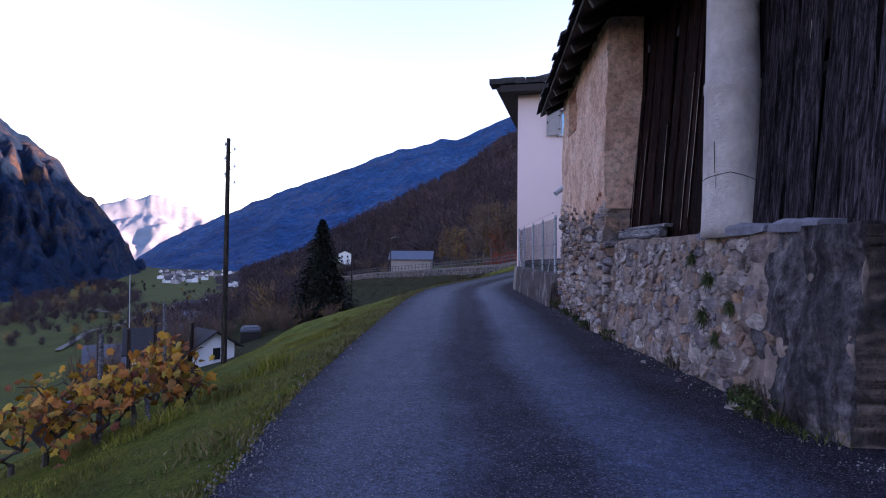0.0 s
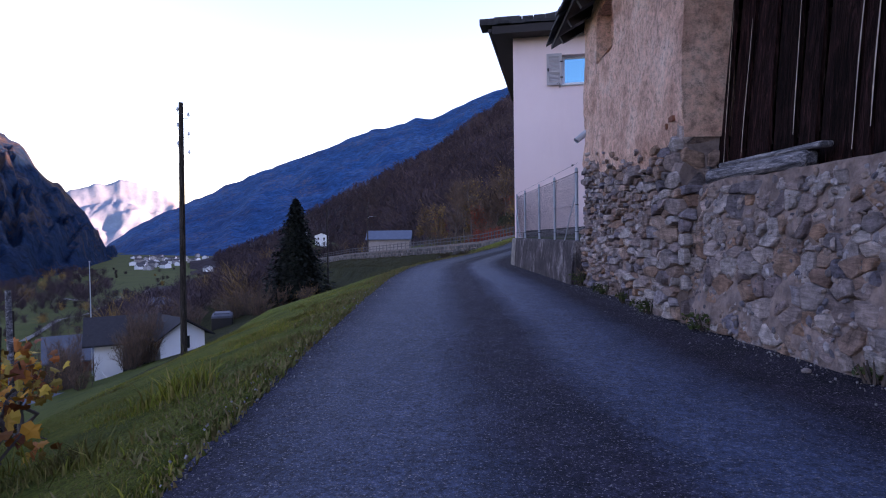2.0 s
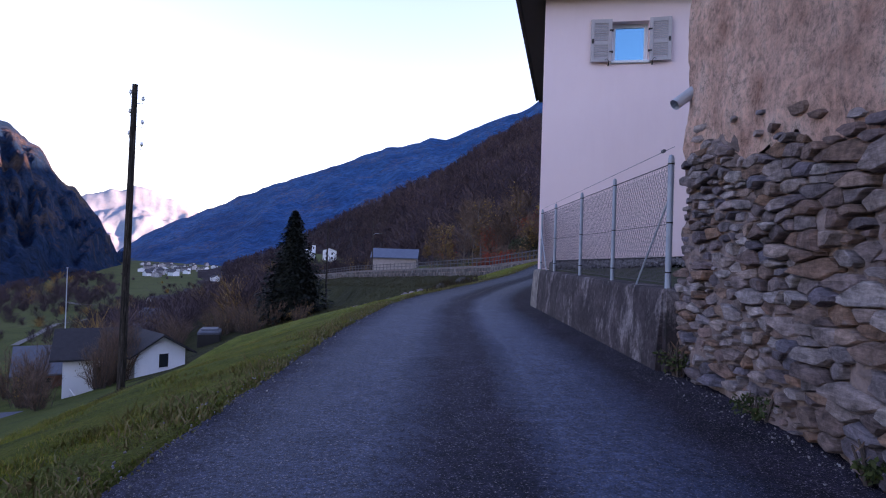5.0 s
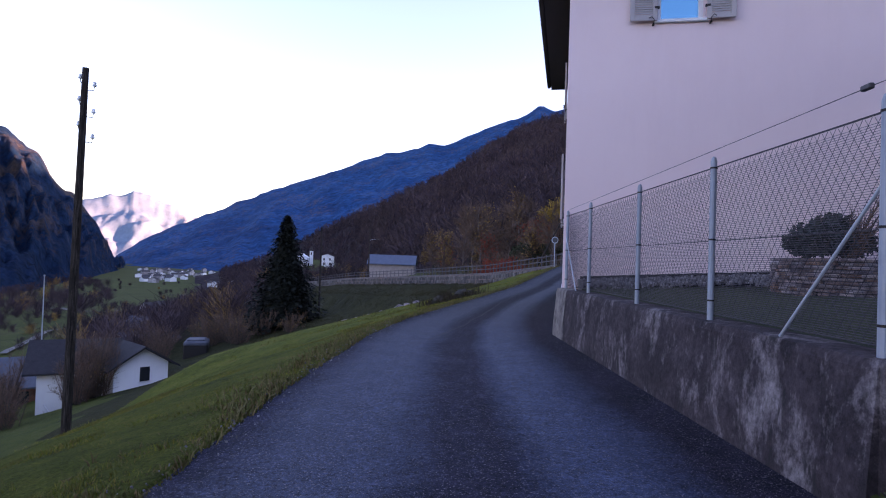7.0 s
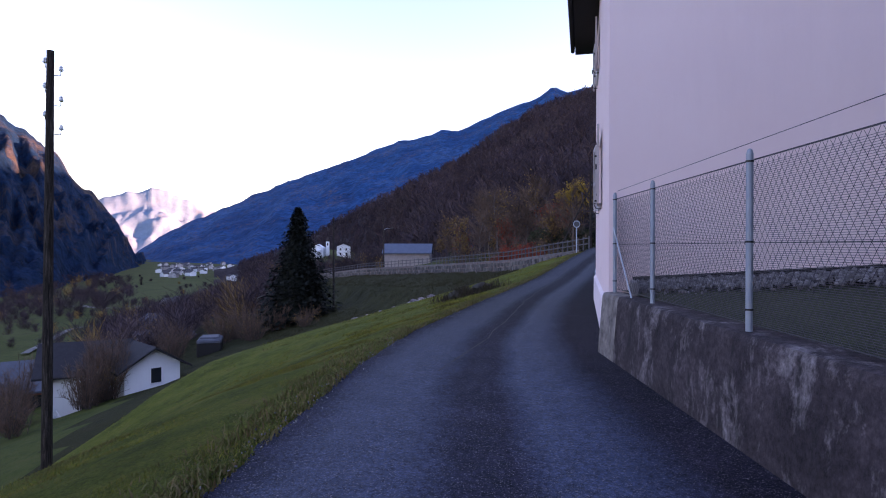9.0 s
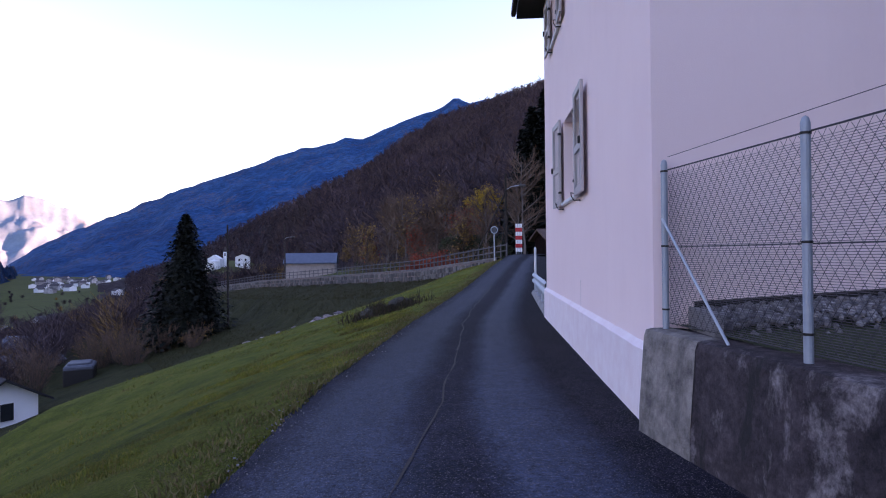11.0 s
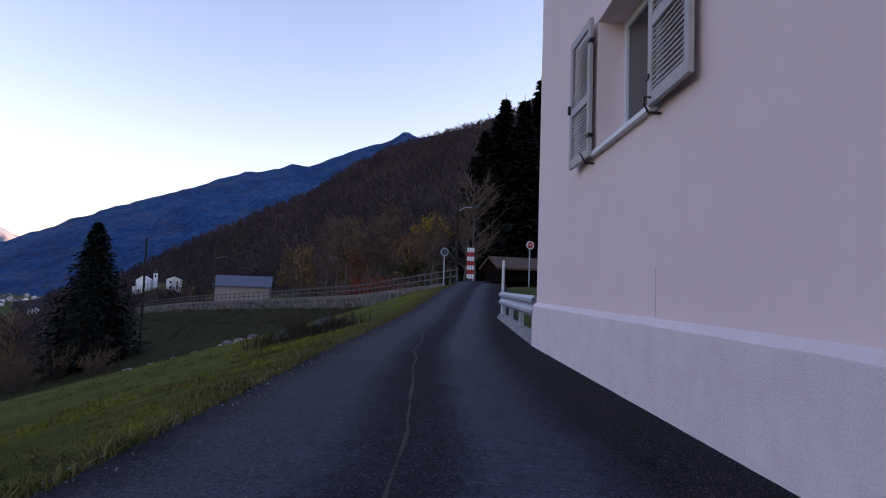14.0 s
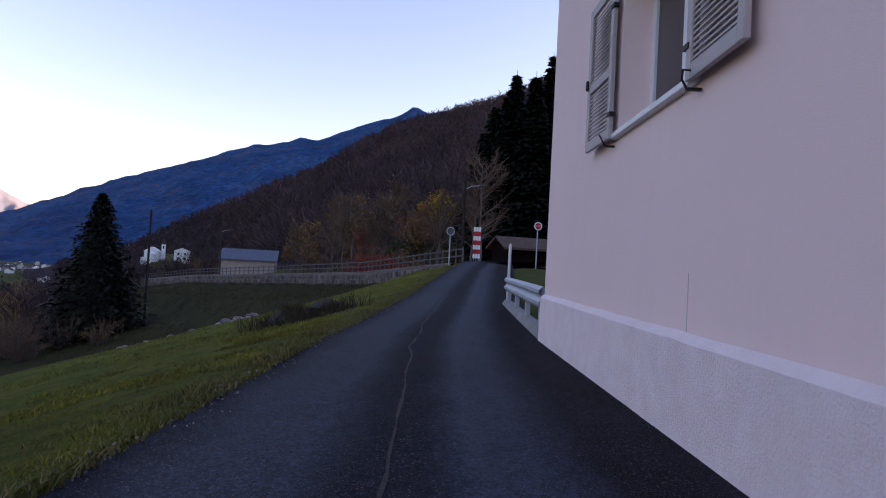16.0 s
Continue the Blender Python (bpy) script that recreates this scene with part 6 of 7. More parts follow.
part("cross_rail", Shape().box(0, -0.5, 2.9, LOW_LEN + 0.4, -0.42, 3.05, M_LOW).box(0, -0.5, 1.6, LOW_LEN + 0.4, -0.42, 1.75, M_LOW), PLANK, barn)

col_at = M_LOW @ Vector((3.60, -0.24, 0))
column = part("column", Shape().lathe([(0.285, 1.38), (0.275, 1.5), (0.262, 1.95), (0.249, 2.76), (0.256, 2.78), (0.255, 2.86), (0.242, 2.88), (0.229, 3.73), (0.236, 3.76), (0.235, 3.84), (0.224, 3.86), (0.20, 5.0)], (col_at.x, col_at.y, 0), 28), CONCRETE_SMOOTH, barn, "round grey cement column", smooth=True)
crack = Shape()
for ang0, ang1, z0, z1 in ((3.0, 4.3, 1.93, 1.98), (4.3, 5.3, 1.98, 1.90), (3.75, 3.72, 1.98, 2.28), (3.78, 3.8, 1.62, 1.97)):
    n_ = 8
    line = []
    for i in range(n_ + 1):
        a_, z_ = ang0 + (ang1 - ang0) * i / n_ + 0.02 * noise.noise(Vector((i, z0, 1))), z0 + (z1 - z0) * i / n_ + 0.012 * noise.noise(Vector((i * 2.0, z0, 5)))
        line.append((col_at.x + 0.262 * math.cos(a_), col_at.y + 0.262 * math.sin(a_), z_))
    crack.tube(line, 0.004, 4, False)
part("crack", crack, IRON, column)
part("ledge_beam", Shape().box(0.5, -0.14, LOW_TOP + 0.005, 2.0, 0.01, LOW_TOP + 0.13, M_LOW, 0.03).box(0.7, -0.13, LOW_TOP + 0.132, 2.15, -0.02, LOW_TOP + 0.175, M_LOW, 0.012), GREY_WOOD, barn, "split silver-grey beam")
placed("stake", Shape().box(0.36, -0.10, LOW_TOP - 0.02, 0.43, -0.06, LOW_TOP + 0.27, None, 0.006), GREY_WOOD, barn, M_LOW)


def barn_roof():
    a, b = Vector((1.94, -6.2, 0)), Vector((1.94, 6.9, 0))
    s = Shape()
    z = 4.62
    run, rise = 4.2, 2.3
    s.face((a.x, a.y, z), (b.x, b.y, z), (b.x + run, b.y, z + rise), (a.x + run, a.y, z + rise))
    s.face((a.x, a.y, z + 0.08), (b.x, b.y, z + 0.08), (b.x + run, b.y, z + rise + 0.08), (a.x + run, a.y, z + rise + 0.08))
    s.face((a.x, a.y, z), (b.x, b.y, z), (b.x, b.y, z + 0.08), (a.x, a.y, z + 0.08))
    s.face((b.x, b.y, z), (b.x + run, b.y, z + rise), (b.x + run, b.y, z + rise + 0.08), (b.x, b.y, z + 0.08))
    s.face((a.x + run, a.y, z + rise), (b.x + run, b.y, z + rise), (b.x + 2 * run, b.y, z), (a.x + 2 * run, a.y, z))
    roof = part("roof", s, EAVE_WOOD, barn, "sagging dark slate roof")
    rng = random.Random(15)
    for layer in range(3):
        y = a.y
        while y < b.y:
            w = rng.uniform(0.3, 0.6)
            x0 = a.x - 0.10 + rng.uniform(-0.04, 0.04) + layer * 0.16
            z0 = z + 0.085 + layer * 0.05 + rng.uniform(-0.01, 0.01) + (layer * 0.16) * rise / run
            sl = rise / run
            q = Shape()
            th = rng.uniform(0.03, 0.05)
            p = [(x0, y + 0.01), (x0 + rng.uniform(-0.03, 0.03), y + w - 0.01), (x0 + 0.6, y + w - 0.01), (x0 + 0.6, y + 0.01)]
            lo = [(px, py, z0 + (px - x0) * sl) for px, py in p]
            hi = [(px, py, pz + th) for px, py, pz in lo]
            q.face(*lo).face(*hi)
            for i in range(4):
                q.face(lo[i], lo[(i + 1) % 4], hi[(i + 1) % 4], hi[i])
            part("slate", q, SLATE, roof)
            y += w
    for y in np.arange(-5.6, 6.8, 0.9):
        part("rafter", Shape().box(-0.0, -0.05, -0.15, 1.2, 0.05, -0.01, Matrix.Translation((1.98, y, z)) @ Matrix.Rotation(-math.atan2(rise, run), 4, "Y")), EAVE_WOOD, barn)
    return roof


barn_roof()
shell = Shape()
shell.face((2.9, 5.55, -0.2), (7.5, 5.55, -0.2), (7.5, 5.55, 5.0), (5.2, 5.55, 6.3), (2.9, 5.55, 5.0))
shell.face((7.5, 5.55, -0.2), (7.5, -6.0, -0.2), (7.5, -6.0, 5.0), (7.5, 5.55, 5.0))
shell.face((3.2, -4.9, -0.2), (7.5, -4.9, -0.2), (7.5, -4.9, 5.0), (5.2, -4.9, 6.3), (3.2, -4.9, 5.0))
part("rear_wall", shell, DARK_MORTAR, barn)
part("pier_end", Shape().box(PIER_LEN - 0.5, -4.4, -0.2, PIER_LEN, -0.52, 4.7, M_PIER), MORTAR, barn)
part("pipe", Shape().tube([(2.45, 5.60, 2.80), (2.17, 5.50, 2.58)], 0.055, 12, False), GALV, barn, "short grey vent pipe")

# stones of the barn walls
CHINK = mat_random("small_chinking_stone", [(0.12, 0.1, 0.11), (0.28, 0.23, 0.23), (0.2, 0.14, 0.12), (0.09, 0.085, 0.11), (0.34, 0.3, 0.31)], 0.9, True, 18, 0.8, 40, 0.01)
CAP = mat_plain("slate_grey_cap", (0.07, 0.075, 0.11), (0.19, 0.19, 0.24), 7, 0.85, 0, 1.0, 22, 0.02)
rng2 = random.Random(21)
for c, poly in rubble(LOW_LEN, LOW_TOP - 0.05, 1.35, lambda x, z: 0.15 + 0.06 * noise.noise(Vector((x * 1.3, z * 1.6, 2))), rng2):
    if c[0] > 4.25 and rng2.random() < (c[0] - 4.25) / 0.5:
        continue
    placed("stone", stone_shape(c, poly, rng2.choice([0.001, 0.004, 0.010]), rng2.uniform(0.008, 0.045), rng2), STONE, low_wall, M_LOW)
chinks = Shape()
for _ in range(900):
    cx_, cz_, k_ = rng2.uniform(0.02, 4.2), rng2.uniform(0.02, LOW_TOP - 0.05), rng2.uniform(0.012, 0.034)
    chinks.lathe([(k_ * 0.9, 0.0), (k_, 0.012), (k_ * 0.55, 0.03)], (0, 0, 0), 6)
    turn_ = M_LOW @ Matrix.Translation((cx_, rng2.uniform(-0.012, 0.014), cz_)) @ Euler((-1.57 + rng2.gauss(0, 0.3), rng2.uniform(0, 6), rng2.gauss(0, 0.3))).to_matrix().to_4x4() @ Matrix.Diagonal((1.5, 0.9, 1.0, 1.0))
    chinks.v[-18:] = [tuple(turn_ @ Vector(p)) for p in chinks.v[-18:]]
part("chinking", chinks.mesh("chinking", CHINK), CHINK, low_wall, kind="stuff")
for x0_, x1_, z0_, y1_ in ((3.15, 3.62, 1.36, 0.05), (3.64, 4.42, 1.385, 0.075), (4.45, 5.1, 1.39, 0.06)):
    slab_ = Shape()
    n_ = 9
    for j_ in range(n_ + 1):
        x_ = x0_ + (x1_ - x0_) * j_ / n_
        w_ = 0.02 * noise.fractal(Vector((x_ * 5, 1, 0)), 1, 2, 3)
        taper_ = 0.025 * abs(2 * j_ / n_ - 1) ** 3
        slab_.v += [(x_, -0.5, z0_ + 0.10), (x_, y1_ - 0.03 + w_ - taper_, z0_ + 0.105 - taper_ + w_), (x_, y1_ + w_ - taper_, z0_ + 0.07), (x_, y1_ - 0.02 + w_, z0_ + taper_), (x_, -0.5, z0_)]
    slab_.f = [(5 * a_ + b_, 5 * a_ + (b_ + 1) % 5, 5 * a_ + 5 + (b_ + 1) % 5, 5 * a_ + 5 + b_) for a_ in range(n_) for b_ in range(5)] + [(0, 1, 2, 3, 4), tuple(5 * n_ + b_ for b_ in range(5))]
    slab_.v = [tuple(M_LOW @ Vector(p)) for p in slab_.v]
    part("cap_stone", slab_, CAP, barn, "flat blue-grey cap stone")
BRICK_RED = mat_plain("broken_red_brick", (0.16, 0.045, 0.025), (0.26, 0.09, 0.05), 12, 0.9, 0, 0.9, 40, 0.01)


def pier_size(x, z):
    """Long slabs at the corner, small flat stones further on."""
    return float(np.interp(x, [0, 0.7, 1.5, 4.5], [0.135, 0.125, 0.092, 0.08])) * (1 + 0.35 * noise.noise(Vector((x * 1.2, z * 1.5, 6))))


for c, poly in rubble(PIER_LEN, STONE_TOP + 0.45, 2.6, pier_size, rng2):
    over = c[1] - ragged(c[0])
    if over > 0.0 and (over > 0.3 or rng2.random() < 0.55 + over):
        continue
    buried = noise.fractal(Vector((c[0] * 0.9, c[1] * 1.1, 13)), 1, 2, 3) > 0.12 and c[0] > 0.8
    proud = rng2.uniform(0.045, 0.06) if over > 0 else (rng2.uniform(0.004, 0.03) if buried else rng2.uniform(0.02, 0.085))
    placed("stone", stone_shape(c, poly, rng2.choice([0.001, 0.004, 0.008]) + (0.012 if buried or over > 0 else 0.0), proud, rng2), STONE, pier_low, M_PIER)
for x_, z_, w_ in ((0.26, 2.13, 0.20), (0.40, 2.07, 0.13)):
    ring_ = [(x_ - w_ / 2, z_ - 0.035), (x_ + w_ / 2, z_ - 0.03), (x_ + w_ / 2, z_ + 0.03), (x_ - w_ / 2, z_ + 0.035)]
    placed("brick", stone_shape((x_, z_), ring_, 0.002, 0.045, rng2), BRICK_RED, pier_low, M_PIER)
for c, poly in cells(0.42, STONE_TOP + 0.1, 0.2, 0.14, rng2):
    st = stone_shape(c, poly, 0.012, rng2.uniform(0.01, 0.04), rng2)
    d = Matrix.Translation(M_PIER @ Vector((0.0, -0.44, 0))) @ Matrix(((-1, 0, 0, 0), (0, -1, 0, 0), (0, 0, 1, 0), (0, 0, 0, 1)))
    if c[1] > 1.35:
        placed("stone", st, STONE, pier_low, d @ Matrix.Translation((0.0, 0, 0)))

for c, poly in cells(0.26, LOW_TOP, 0.2, 0.12, rng2):
    d = Matrix.Translation(M_PIER @ Vector((0.0, -0.26, 0))) @ Matrix(((-1, 0, 0, 0), (0, -1, 0, 0), (0, 0, 1, 0), (0, 0, 0, 1)))
    placed("stone", stone_shape(c, poly, 0.01, rng2.uniform(0.05, 0.09), rng2), STONE, pier_low, d)


# ---- roadside things ----
def utility_pole():
    x, y, z = -12.45, 21.0, -5.45
    t = thing("utility_pole", "tall weathered wooden utility pole with glass insulators", "pole", pose(x, y, z))
    h = 12.35
    lean = (0.15, 0.0)
    part("pole", Shape().tube([(0, 0, -0.6), (lean[0] * 0.5, 0, h * 0.5), (lean[0], 0, h)], [0.15, 0.125, 0.095], 12), POLE_WOOD, t)
    for i, (zz, sx) in enumerate(((12.0, -1), (11.75, 1), (11.3, -1), (10.9, 1), (10.5, -1), (10.1, 1))):
        b = part("bracket", Shape().tube([(0.24, 0, zz - 0.1), (0.24 + sx * 0.22, -0.02, zz - 0.12), (0.24 + sx * 0.24, -0.02, zz)], 0.014, 6), IRON, t)
        part("insulator", Shape().lathe([(0.03, 0), (0.062, 0.02), (0.06, 0.07), (0.038, 0.09), (0.05, 0.12), (0.02, 0.16)], (0.24 + sx * 0.24, -0.02, zz), 10), WHITE, b)
    return t


utility_pole()


def thin_mast(x, y, z, h, label, r=0.045, mat=None):
    t = thing("mast", label, "pole", pose(x, y, z))
    part("shaft", Shape().tube([(0, 0, -0.4), (0, 0, h)], [r, r * 0.6], 8), mat or GALV, t)
    part("cap", Shape().lathe([(r * 1.3, h), (r * 1.3, h + 0.06), (0.01, h + 0.1)], (0, 0, 0), 8), mat or GALV, t)


thin_mast(-38.6, 55.6, -13.6, 12.2, "slim pale metal mast beside the houses", 0.07)


def vine(x, y, seed, height=1.25, leaves=90):
    rng = random.Random(seed)
    z = gz(x, y)
    t = thing("grapevine", "staked grapevine with yellow and rust-red autumn leaves", "vine", pose(x, y, z), "vine row")
    s = Shape()
    pts = [Vector((0.08, 0, -0.1))]
    for k in range(1, 6):
        pts.append(Vector((0.08 + rng.uniform(-0.08, 0.08), rng.uniform(-0.08, 0.08), height * 0.15 * k)))
    s.tube(pts, [0.03, 0.028, 0.024, 0.022, 0.02, 0.016], 6)
    canes = []
    for _ in range(6):
        a = rng.uniform(0, 6.283)
        o = pts[rng.randrange(2, 6)]
        e = o + Vector((math.cos(a) * 0.34, math.sin(a) * 0.3, rng.uniform(0.0, 0.36)))
        q = o.lerp(e, 0.5) + Vector((0, 0, 0.1))
        part("cane", Shape().tube([o, q, e], [0.011, 0.008, 0.004], 4, False), BARK, t)
        canes.append((o, q, e))
    part("trunk", s, BARK, t)
    leaf_shape = Shape()
    for _ in range(leaves):
        o, q, e = canes[rng.randrange(6)]
        c = q.lerp(e, rng.uniform(-0.8, 1.1)) + Vector((rng.gauss(0, 0.08), rng.gauss(0, 0.08), rng.gauss(-0.03, 0.08)))
        u = Vector((rng.gauss(0, 1), rng.gauss(0, 0.5), rng.gauss(-0.5, 0.6))).normalized()
        v = u.cross(Vector((rng.gauss(0, 0.5), rng.gauss(-1, 0.5), rng.gauss(0.3, 0.5)))).normalized()
        n_ = u.cross(v)
        k = rng.uniform(0.034, 0.064)
        ring = [(-0.9, 0), (-0.6, 0.65), (-0.1, 0.55), (0.25, 0.9), (0.45, 0.4), (1.1, 0), (0.45, -0.4), (0.25, -0.9), (-0.1, -0.55), (-0.6, -0.65)]
        base = len(leaf_shape.v)
        for a, b in ring:
            leaf_shape.v.append(tuple(c + u * a * k + v * b * k + n_ * k * 0.35 * b * b))
        leaf_shape.v.append(tuple(c))
        leaf_shape.f += [(base + i, base + (i + 1) % 10, base + 10) for i in range(10)]
    part("foliage", leaf_shape.mesh("foliage", VINE_LEAF), VINE_LEAF, t)


def stake(x, y, h, seed, r=0.035):
    rng = random.Random(seed)
    t = thing("vine_stake", "weathered round wooden vine stake", "stake", pose(x, y, gz(x, y)), "vine stakes")
    part("shaft", Shape().tube([(0, 0, -0.2), (rng.uniform(-0.06, 0.06), rng.uniform(-0.05, 0.05), h)], [r, r * 0.85], 8), GREY_WOOD if seed % 2 else POLE_WOOD, t)


for i, (x, y, h) in enumerate([(-2.47, -2.35, 0.85), (-2.62, -2.6, 0.8), (-2.8, -2.75, 0.9), (-3.0, -2.95, 1.0), (-3.25, -3.0, 1.0), (-3.15, -2.4, 1.0), (-3.5, -2.8, 1.05), (-3.65, -2.2, 1.1), (-3.3, -3.3, 0.9), (-3.85, -2.6, 1.0), (-3.75, -3.1, 0.9), (-3.5, -0.8, 1.15), (-3.75, -0.4, 1.2), (-4.1, -0.1, 1.15), (-4.3, 0.4, 1.1)]):
    vine(x, y, 400 + i, h * 0.62, 62)
for i, (x, y, h) in enumerate([(-2.42, -2.3, 0.98), (-2.97, -2.9, 1.15), (-3.35, -2.3, 1.25), (-2.55, -2.75, 0.6), (-3.6, -1.4, 1.2), (-3.55, -0.65, 1.45), (-4.15, 0.1, 1.4)]):
    stake(x, y, h * 0.88, 500 + i, 0.026)


def blades(name, label, samples, height, width, material, seed):
    """Grass blades at (x, y) samples."""
    rs = np.random.RandomState(seed)
    n = len(samples)
    z = ground(samples[:, 0], samples[:, 1]) - 0.02
    clump = np.array([noise.fractal(Vector((x * 1.3, y * 1.3, seed)), 1.0, 2.0, 3) for x, y in samples.tolist()])
    h = height * rs.uniform(0.4, 1.3, n) * np.clip(0.85 + 1.3 * clump, 0.3, 2.4)
    a = rs.uniform(0, 2 * np.pi, n)
    lean = rs.normal(0, 0.45, (n, 2)) * h[:, None]
    w = np.stack([np.cos(a), np.sin(a)], 1) * width * rs.uniform(0.6, 1.3, n)[:, None]
    base = np.column_stack([samples, z])
    mid = base + np.column_stack([lean * 0.35, h * 0.6])
    tip = base + np.column_stack([lean, h * 0.95])
    wv = np.column_stack([w, np.zeros(n)])
    quads = np.stack([base - wv, base + wv, mid + wv * 0.7, mid - wv * 0.7], 1)
    tips = np.stack([mid - wv * 0.7, mid + wv * 0.7, tip + wv * 0.1, tip - wv * 0.1], 1)
    v = np.concatenate([quads, tips], 1).reshape(-1, 3)
    s = Shape()
    s.v = v.tolist()
    s.f = [f for i in range(n) for f in ((8 * i, 8 * i + 1, 8 * i + 2, 8 * i + 3), (8 * i + 3, 8 * i + 2, 8 * i + 6, 8 * i + 7))]
    tagged(new(name, s.mesh(name, material)), label, "grass", kind="stuff")


BANK_BLADE = mat_leaf("rough_bank_blade", [(0.035, 0.036, 0.014), (0.055, 0.05, 0.02), (0.045, 0.035, 0.018), (0.03, 0.034, 0.014)], 0.9)
MOUND_BLADE = mat_leaf("dead_mound_blade", [(0.04, 0.028, 0.02), (0.085, 0.062, 0.04), (0.03, 0.022, 0.018), (0.06, 0.06, 0.02)], 0.9)
WALL_BLADE = mat_leaf("damp_grass_blade", [(0.03, 0.045, 0.01), (0.06, 0.08, 0.014), (0.04, 0.05, 0.014)], 0.85)
rs = np.random.RandomState(4)
ys = rs.uniform(-7, 26, 210000)
us = rs.gamma(1.4, 1.5, 210000) + 0.03
pts = np.column_stack([np.interp(ys, EDGE_Y, LEFT_X) - us, ys])
blades("verge_grass", "green meadow grass sloping down beside the lane", pts, 0.036, 0.0032, GRASS_BLADE, 1)
ys = rs.uniform(-7, 46, 34000)
us = np.abs(rs.normal(0.2, 0.3, 34000)) - 0.04
pts = np.column_stack([np.interp(ys, EDGE_Y, LEFT_X) - us, ys])
blades("verge_weeds", "dry straw and leaves along the lane edge", pts, 0.06, 0.008, DRY_BLADE, 2)
ys = rs.uniform(20, 46, 45000)
us = rs.gamma(1.8, 2.6, 45000) + 0.05
pts = np.column_stack([np.interp(ys, EDGE_Y, LEFT_X) - us, ys])
blades("upper_meadow_grass", "short bright green grass beside the rising lane", pts, 0.05, 0.011, GRASS_BLADE, 3)
bx, by = rs.uniform(-30, 4, 120000), rs.uniform(48, 110, 120000)
bd, bh = main_road(bx, by)
keep = (bd < -0.6) & (bd > -22) & (bx < np.interp(by, EDGE_Y, LEFT_X) - 4.5)
blades("bank_grass", "rough dull brown-green grass on the bank below the main road", np.column_stack([bx, by])[keep], 0.14, 0.014, BANK_BLADE, 7)
mx = np.column_stack([rs.normal(-0.75, 0.5, 3000), rs.normal(28.0, 0.5, 3000)])
blades("mound_grass", "dead brown grass over a stony mound", mx, 0.3, 0.012, MOUND_BLADE, 8)
cg = np.column_stack([rs.normal(2.84, 0.07, 900), rs.normal(-3.8, 0.2, 900)])
blades("wall_foot_grass", "green grass tuft at the foot of the barn corner", cg, 0.15, 0.004, WALL_BLADE, 9)
cx = rs.normal(0, 1, (2600, 2))
tuft = np.array([(-2.2, -2.9), (-1.9, -2.5), (-2.6, -2.3), (-2.4, -3.2), (-2.0, -1.0), (-2.6, 1.2), (-2.2, 3.6), (-2.9, 6.0)])[rs.randint(0, 8, 2600)]
blades("grass_tufts", "long dark green grass tufts beside the vines", tuft + cx * 0.13, 0.15, 0.006, GRASS_BLADE, 5)


def grit(name, label, samples, size, seed, material=None):
    rng = random.Random(seed)
    s = Shape()
    for x, y, z in samples:
        k = size * rng.uniform(0.4, 1.5)
        m = Matrix.Translation((x, y, z)) @ Euler((rng.random() * 6, rng.random() * 6, rng.random() * 6)).to_matrix().to_4x4()
        s.box(-k, -k * 0.7, -k * 0.5, k, k * 0.7, k * 0.5, m)
    tagged(new(name, s.mesh(name, material or GRAVEL)), label, "gravel", kind="stuff")


g = random.Random(6)
samples = []
for _ in range(700):
    y = g.uniform(-5.0, 5.4)
    base = 2.98 - 0.0981 * (y + 4.35) if y < 0.93 else 2.36 - 0.013 * (y - 0.93)
    samples.append((base - abs(g.gauss(0.02, 0.16)) - 0.02, y, g.uniform(0.0, 0.012)))
grit("wall_foot_grit", "pale grit and pebbles along the barn's foot", samples, 0.0055, 61)
samples = []
for _ in range(1500):
    y = g.uniform(-6, 46)
    samples.append((float(np.interp(y, EDGE_Y, LEFT_X)) - g.gauss(-0.02, 0.09), y, float(np.interp(y, RISE_Y, RISE_Z)) + 0.004))
grit("verge_grit", "grit along the lane's broken edge", samples, 0.0055, 62)
samples = [(float(np.interp(y, EDGE_Y, LEFT_X)) + g.gauss(0.06, 0.06), y, 0.004) for y in [g.uniform(-7.0, -4.2) for _ in range(420)]]
grit("edge_gravel", "loose grey gravel at the lane's crumbling edge", samples, 0.0045, 63)

for i, (y, off, w, h) in enumerate([(-3.7, 0.12, 0.5, 0.26), (-3.2, 0.06, 0.3, 0.16), (-1.7, 0.05, 0.25, 0.14), (0.4, 0.05, 0.3, 0.16), (1.6, 0.05, 0.35, 0.17), (2.6, 0.05, 0.3, 0.2), (3.8, 0.05, 0.3, 0.18), (5.3, 0.1, 0.3, 0.3)]):
    base = 2.98 - 0.0981 * (y + 4.35) if y < 0.93 else 2.36 - 0.013 * (y - 0.93)
    shrub(base - off, y, w, h, HERB, "small weed tuft at the foot of the barn wall", 620 + i, 260, 0.022, z=0.0, twigs=60, name="weed_tuft")


